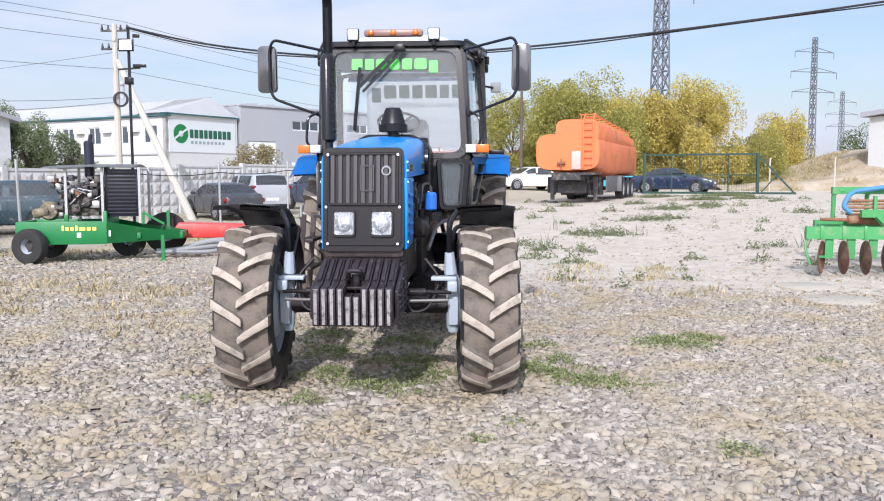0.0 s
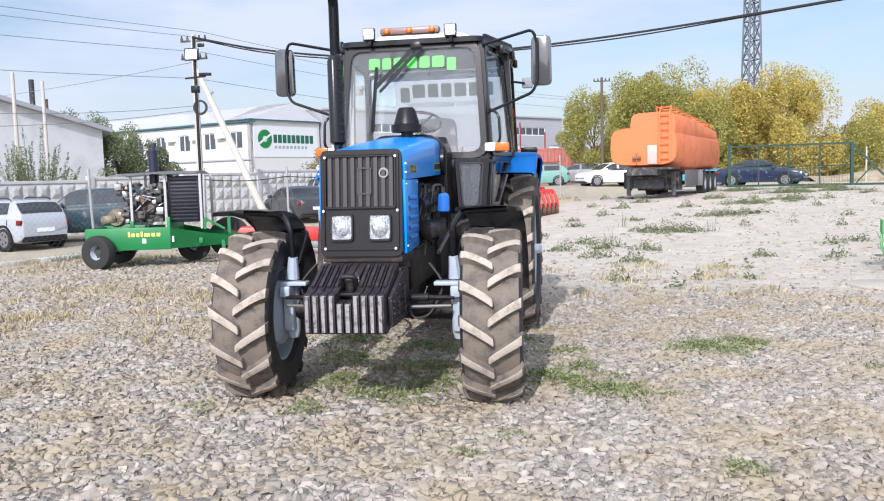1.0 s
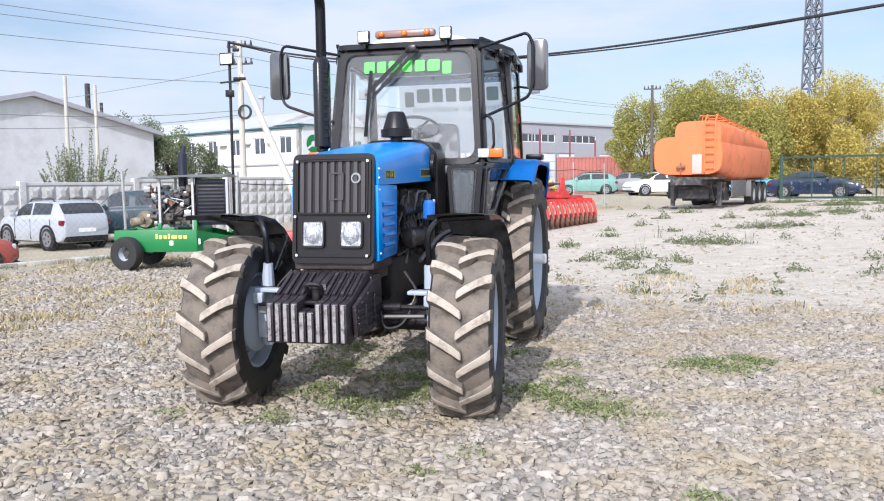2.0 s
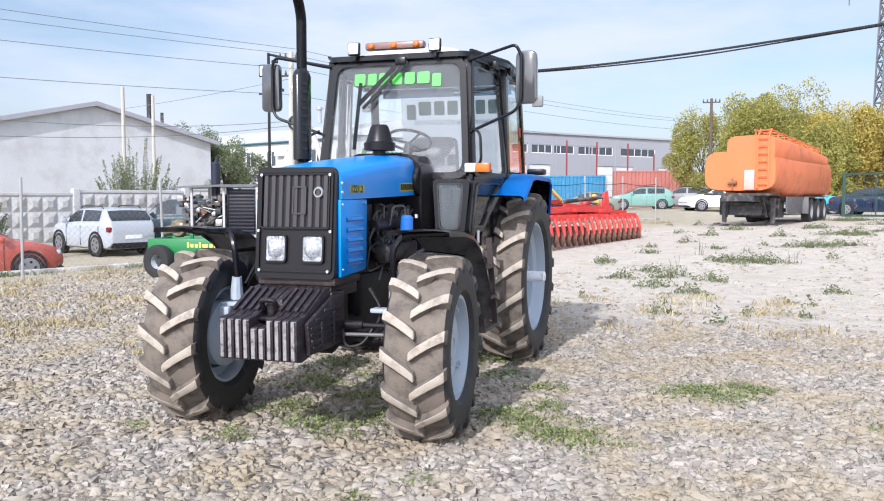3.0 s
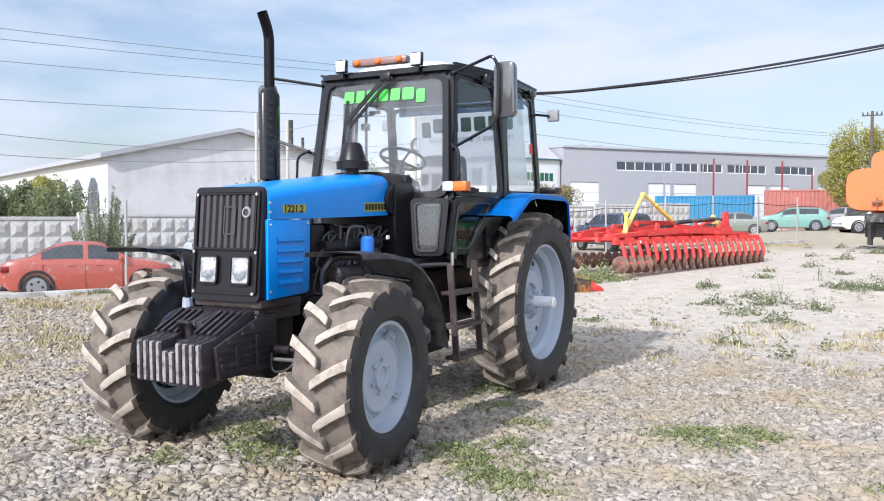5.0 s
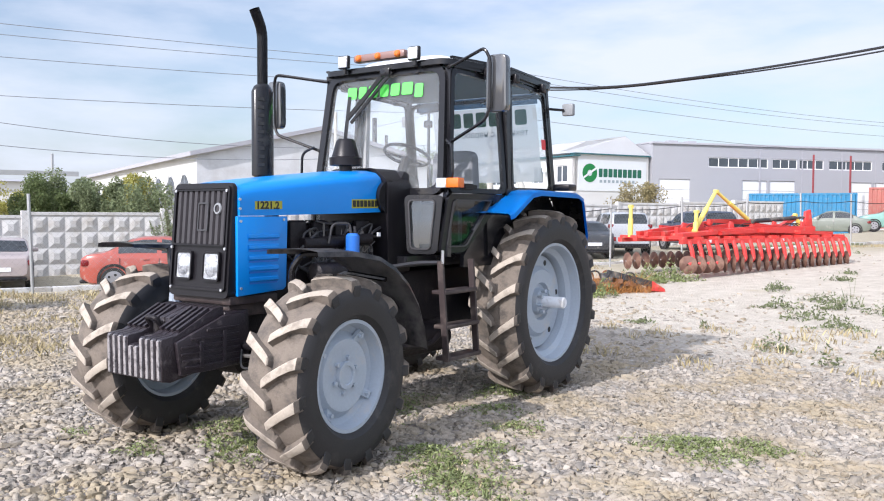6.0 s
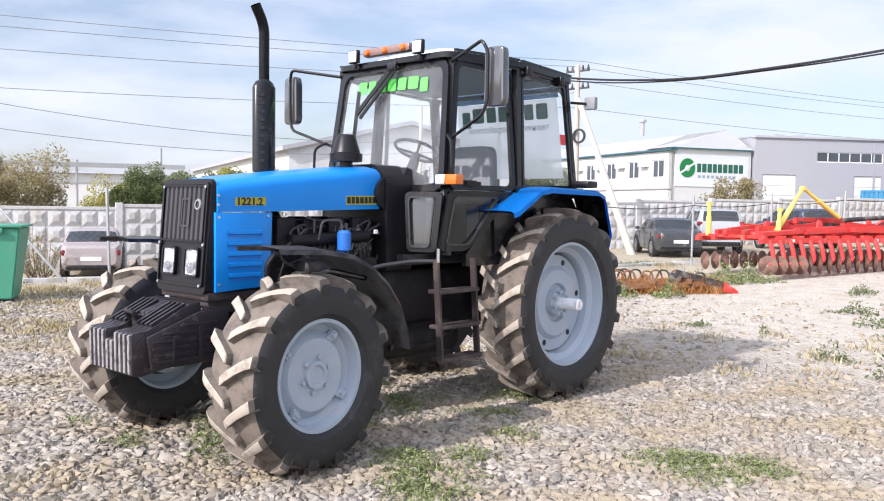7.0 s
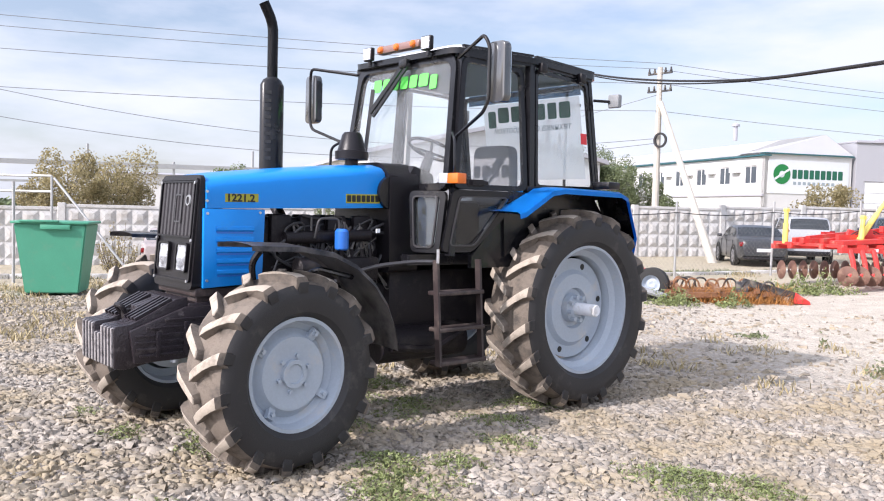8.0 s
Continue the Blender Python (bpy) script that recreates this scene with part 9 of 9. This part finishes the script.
# far shrubs and trees along the horizon
rs = np.random.default_rng(3)
n = 26000
ang = rs.uniform(-0.7, 1.9, n)
dist = rs.uniform(170, 240, n)
hh = 2.5 + 2.5 * np.sin(ang * 9) + 1.8 * np.sin(ang * 23 + 1) + 1.2 * np.sin(ang * 51)
p = np.stack([-np.sin(ang) * dist, np.cos(ang) * dist, np.abs(rs.normal(0, 0.55, n)) * np.maximum(hh, 1.0) + 0.2], 1)
u, w = rs.normal(0, 0.45, (n, 3)), rs.normal(0, 0.45, (n, 3))
v = np.stack([p - u, p - w, p + u, p + w], 1).reshape(-1, 3)
f = (np.array([(0, 1, 2), (0, 2, 3)])[None] + 4 * np.arange(n)[:, None, None]).reshape(-1, 3)
tagged(joined("far_woods", v, f, mat("far_leaves", (0.10, 0.13, 0.06), 0.9, var=0.3, scale=0.02, bump=0.0, island=0.3)), "distant belt of trees and shrubs", "woods", kind="stuff")

# sandy bank
bm = bmesh.new()
rows = []
for i in range(16):
    row = []
    for j in range(36):
        s, d = j / 35, i / 15
        x, y = 15 + 60 * s, 52 - 8 * s + 24 * d
        z = 0.7 + 2.9 * math.sin(math.pi * min(1, d * 1.0)) ** 0.8 * ease(s, 0.0, 0.22) + 0.5 * noise.noise((x * 0.2, y * 0.2, 0)) + 0.25 * noise.noise((x * 0.7, y * 0.7, 3))
        row.append(bm.verts.new((x, y, z if 0 < i < 15 else -0.3)))
    rows.append(row)
for a, b in zip(rows, rows[1:]):
    for k in range(35):
        bm.faces.new((a[k], a[k + 1], b[k + 1], b[k]))
bank = part("sandy_bank", bm, M["bank"])
tagged(bank, "low sandy bank with dry grass behind the yard", "bank", kind="structure")
qb = random.Random(77)
v, f = blades([(qb.uniform(16, 48), qb.uniform(52, 62), qb.uniform(0.5, 1.3)) for _ in range(150)], 170, 0.42, 0.3, 0.016, 0.7)
side = np.clip((v[:, 0] - 15) / 60, 0, 1)
deep = np.clip((v[:, 1] - 52 + 8 * side) / 24, 0, 1)
t = np.clip(side / 0.22, 0, 1)
v[:, 2] += 0.25 + 2.9 * np.sin(np.pi * deep) ** 0.8 * t * t * (3 - 2 * t) - 0.35 * (1 - t)
tagged(joined("bank_grass", v, f, straw), "dry tall grass on the bank", "grass", kind="stuff")
for k in range(4):
    x, y = 15.5 + 3.2 * k, 47.2 - 0.7 * k
    bm = bmesh.new()
    tube(bm, [(0, 0, -0.2), (0, 0, 1.9)], 0.04, 8)
    p = part("fence_stake", bm, M["pole"])
    p.matrix_world = stand(x, y)
    tagged(p, "pale stake along the bank", "stake", "stakes along the bank")


# ---- pylons ----
def pylon(at, height, base, top, arms, label, panels=14):
    p = root("pylon", stand(*at, 20), label, "pylon")
    bm = bmesh.new()
    def corner(k, f):
        h = (base * (1 - f) + top * f) / 2
        return Vector(((1, 1, -1, -1)[k] * h, (1, -1, -1, 1)[k] * h, height * f))
    t = height * 0.0055
    for k in range(4):
        beam(bm, corner(k, 0), corner(k, 1), t, t)
        for i in range(panels):
            a, b = (i / panels) ** 0.85, ((i + 1) / panels) ** 0.85
            beam(bm, corner(k, a), corner((k + 1) % 4, b), t * 0.6, t * 0.6)
            beam(bm, corner((k + 1) % 4, a), corner(k, b), t * 0.6, t * 0.6)
            beam(bm, corner(k, b), corner((k + 1) % 4, b), t * 0.6, t * 0.6)
    part("lattice", bm, M["pylon"], p, smooth=0)
    for f, w in arms:
        bm = bmesh.new()
        for s in (-1, 1):
            beam(bm, (0, 0, height * f), (s * w, 0, height * f), t * 0.9, t * 0.9)
            beam(bm, (0, 0, height * (f + 0.035)), (s * w, 0, height * f), t * 0.7, t * 0.7)
            beam(bm, (s * w, 0, height * f), (s * w, 0, height * (f - 0.045)), t * 0.5, t * 0.5)
        part("pylon_arm", bm, M["pylon"], p, smooth=0)
    return p


pylon((22.9, 118.0), 36.0, 2.3, 0.9, ((0.72, 5.0), (0.84, 6.0), (0.95, 4.5)), "tall dark lattice power pylon")
pylon((75.6, 206.0), 33.5, 1.3, 0.8, ((0.62, 6.0), (0.76, 6.5), (0.90, 5.5)), "distant lattice power pylon")
pylon((122.2, 306.0), 30.5, 1.8, 0.9, ((0.60, 6.5), (0.74, 7.0), (0.88, 6.0)), "distant lattice power pylon")

# ---- pipe bridge and shed beyond the fence ----
bridge = root("pipe_bridge", Matrix(), "grey overhead pipe bridge far behind the fence", "pipe bridge")
a, b = Vector((-60.5, 42, 4.75)), Vector((-70, 3, 4.35))
bm = bmesh.new()
beam(bm, a, b, 0.4, 0.38)
part("upper_pipe", bm, M["galv"], bridge)
bm = bmesh.new()
beam(bm, a - up * 1.5, b - up * 1.5, 0.2, 0.18)
part("lower_pipe", bm, M["galv"], bridge)
for k in range(6):
    p = a.lerp(b, (k + 0.3) / 6)
    bm = bmesh.new()
    beam(bm, p - up * 5.6, p + up * (0.4 if k % 2 else 1.6), 0.16, 0.16)
    part("support", bm, M["galv"], bridge)
low_shed = root("low_shed", pose(-75.5, 39, -0.4, 0, 0, 64), "low white shed far behind the fence", "building")
bm = bmesh.new()
box(bm, (-8, -4, 0), (8, 4, 4.7))
part("wall", bm, M["plaster"], low_shed, smooth=0)
bm = bmesh.new()
prism(bm, [(-4.5, 4.7), (4.5, 4.7), (0, 5.0)], 0, -8.5, 8.5)
part("roof", bm, M["sheet"], low_shed, smooth=0)
bar_frame = root("pipe_barrier", stand(-13.5, 8.87, 40), "light grey welded pipe frame behind the waste bin", "barrier")
for p, q2 in (((-2.6, 0, 2.12), (0.4, 0, 2.12)), ((0.4, 0, 0), (0.4, 0, 2.12)), ((0.45, 0, 2.08), (2.2, 0, 0.1)), ((-2.6, 0, 1.8), (0.4, 0, 1.8))):
    bm = bmesh.new()
    tube(bm, [p, q2], 0.026, 8)
    part("pipe", bm, M["galv"], bar_frame)
# kerb between the lane and the yard
kerb = root("kerb", Matrix(), "low concrete kerb along the parking lane", "kerb", kind="structure")
for k in range(-10, 24):
    x, y = along(WIRE, 1.25 * k, 1.3)
    bm = bmesh.new()
    box(bm, (0.01, -0.08, -0.1), (1.24, 0.08, 0.10), 0.012)
    ob = part("kerbstone", bm, M["concrete"], kerb)
    ob.matrix_basis = pose(x, y, ground_z(x, y), 0, 0, YAW)
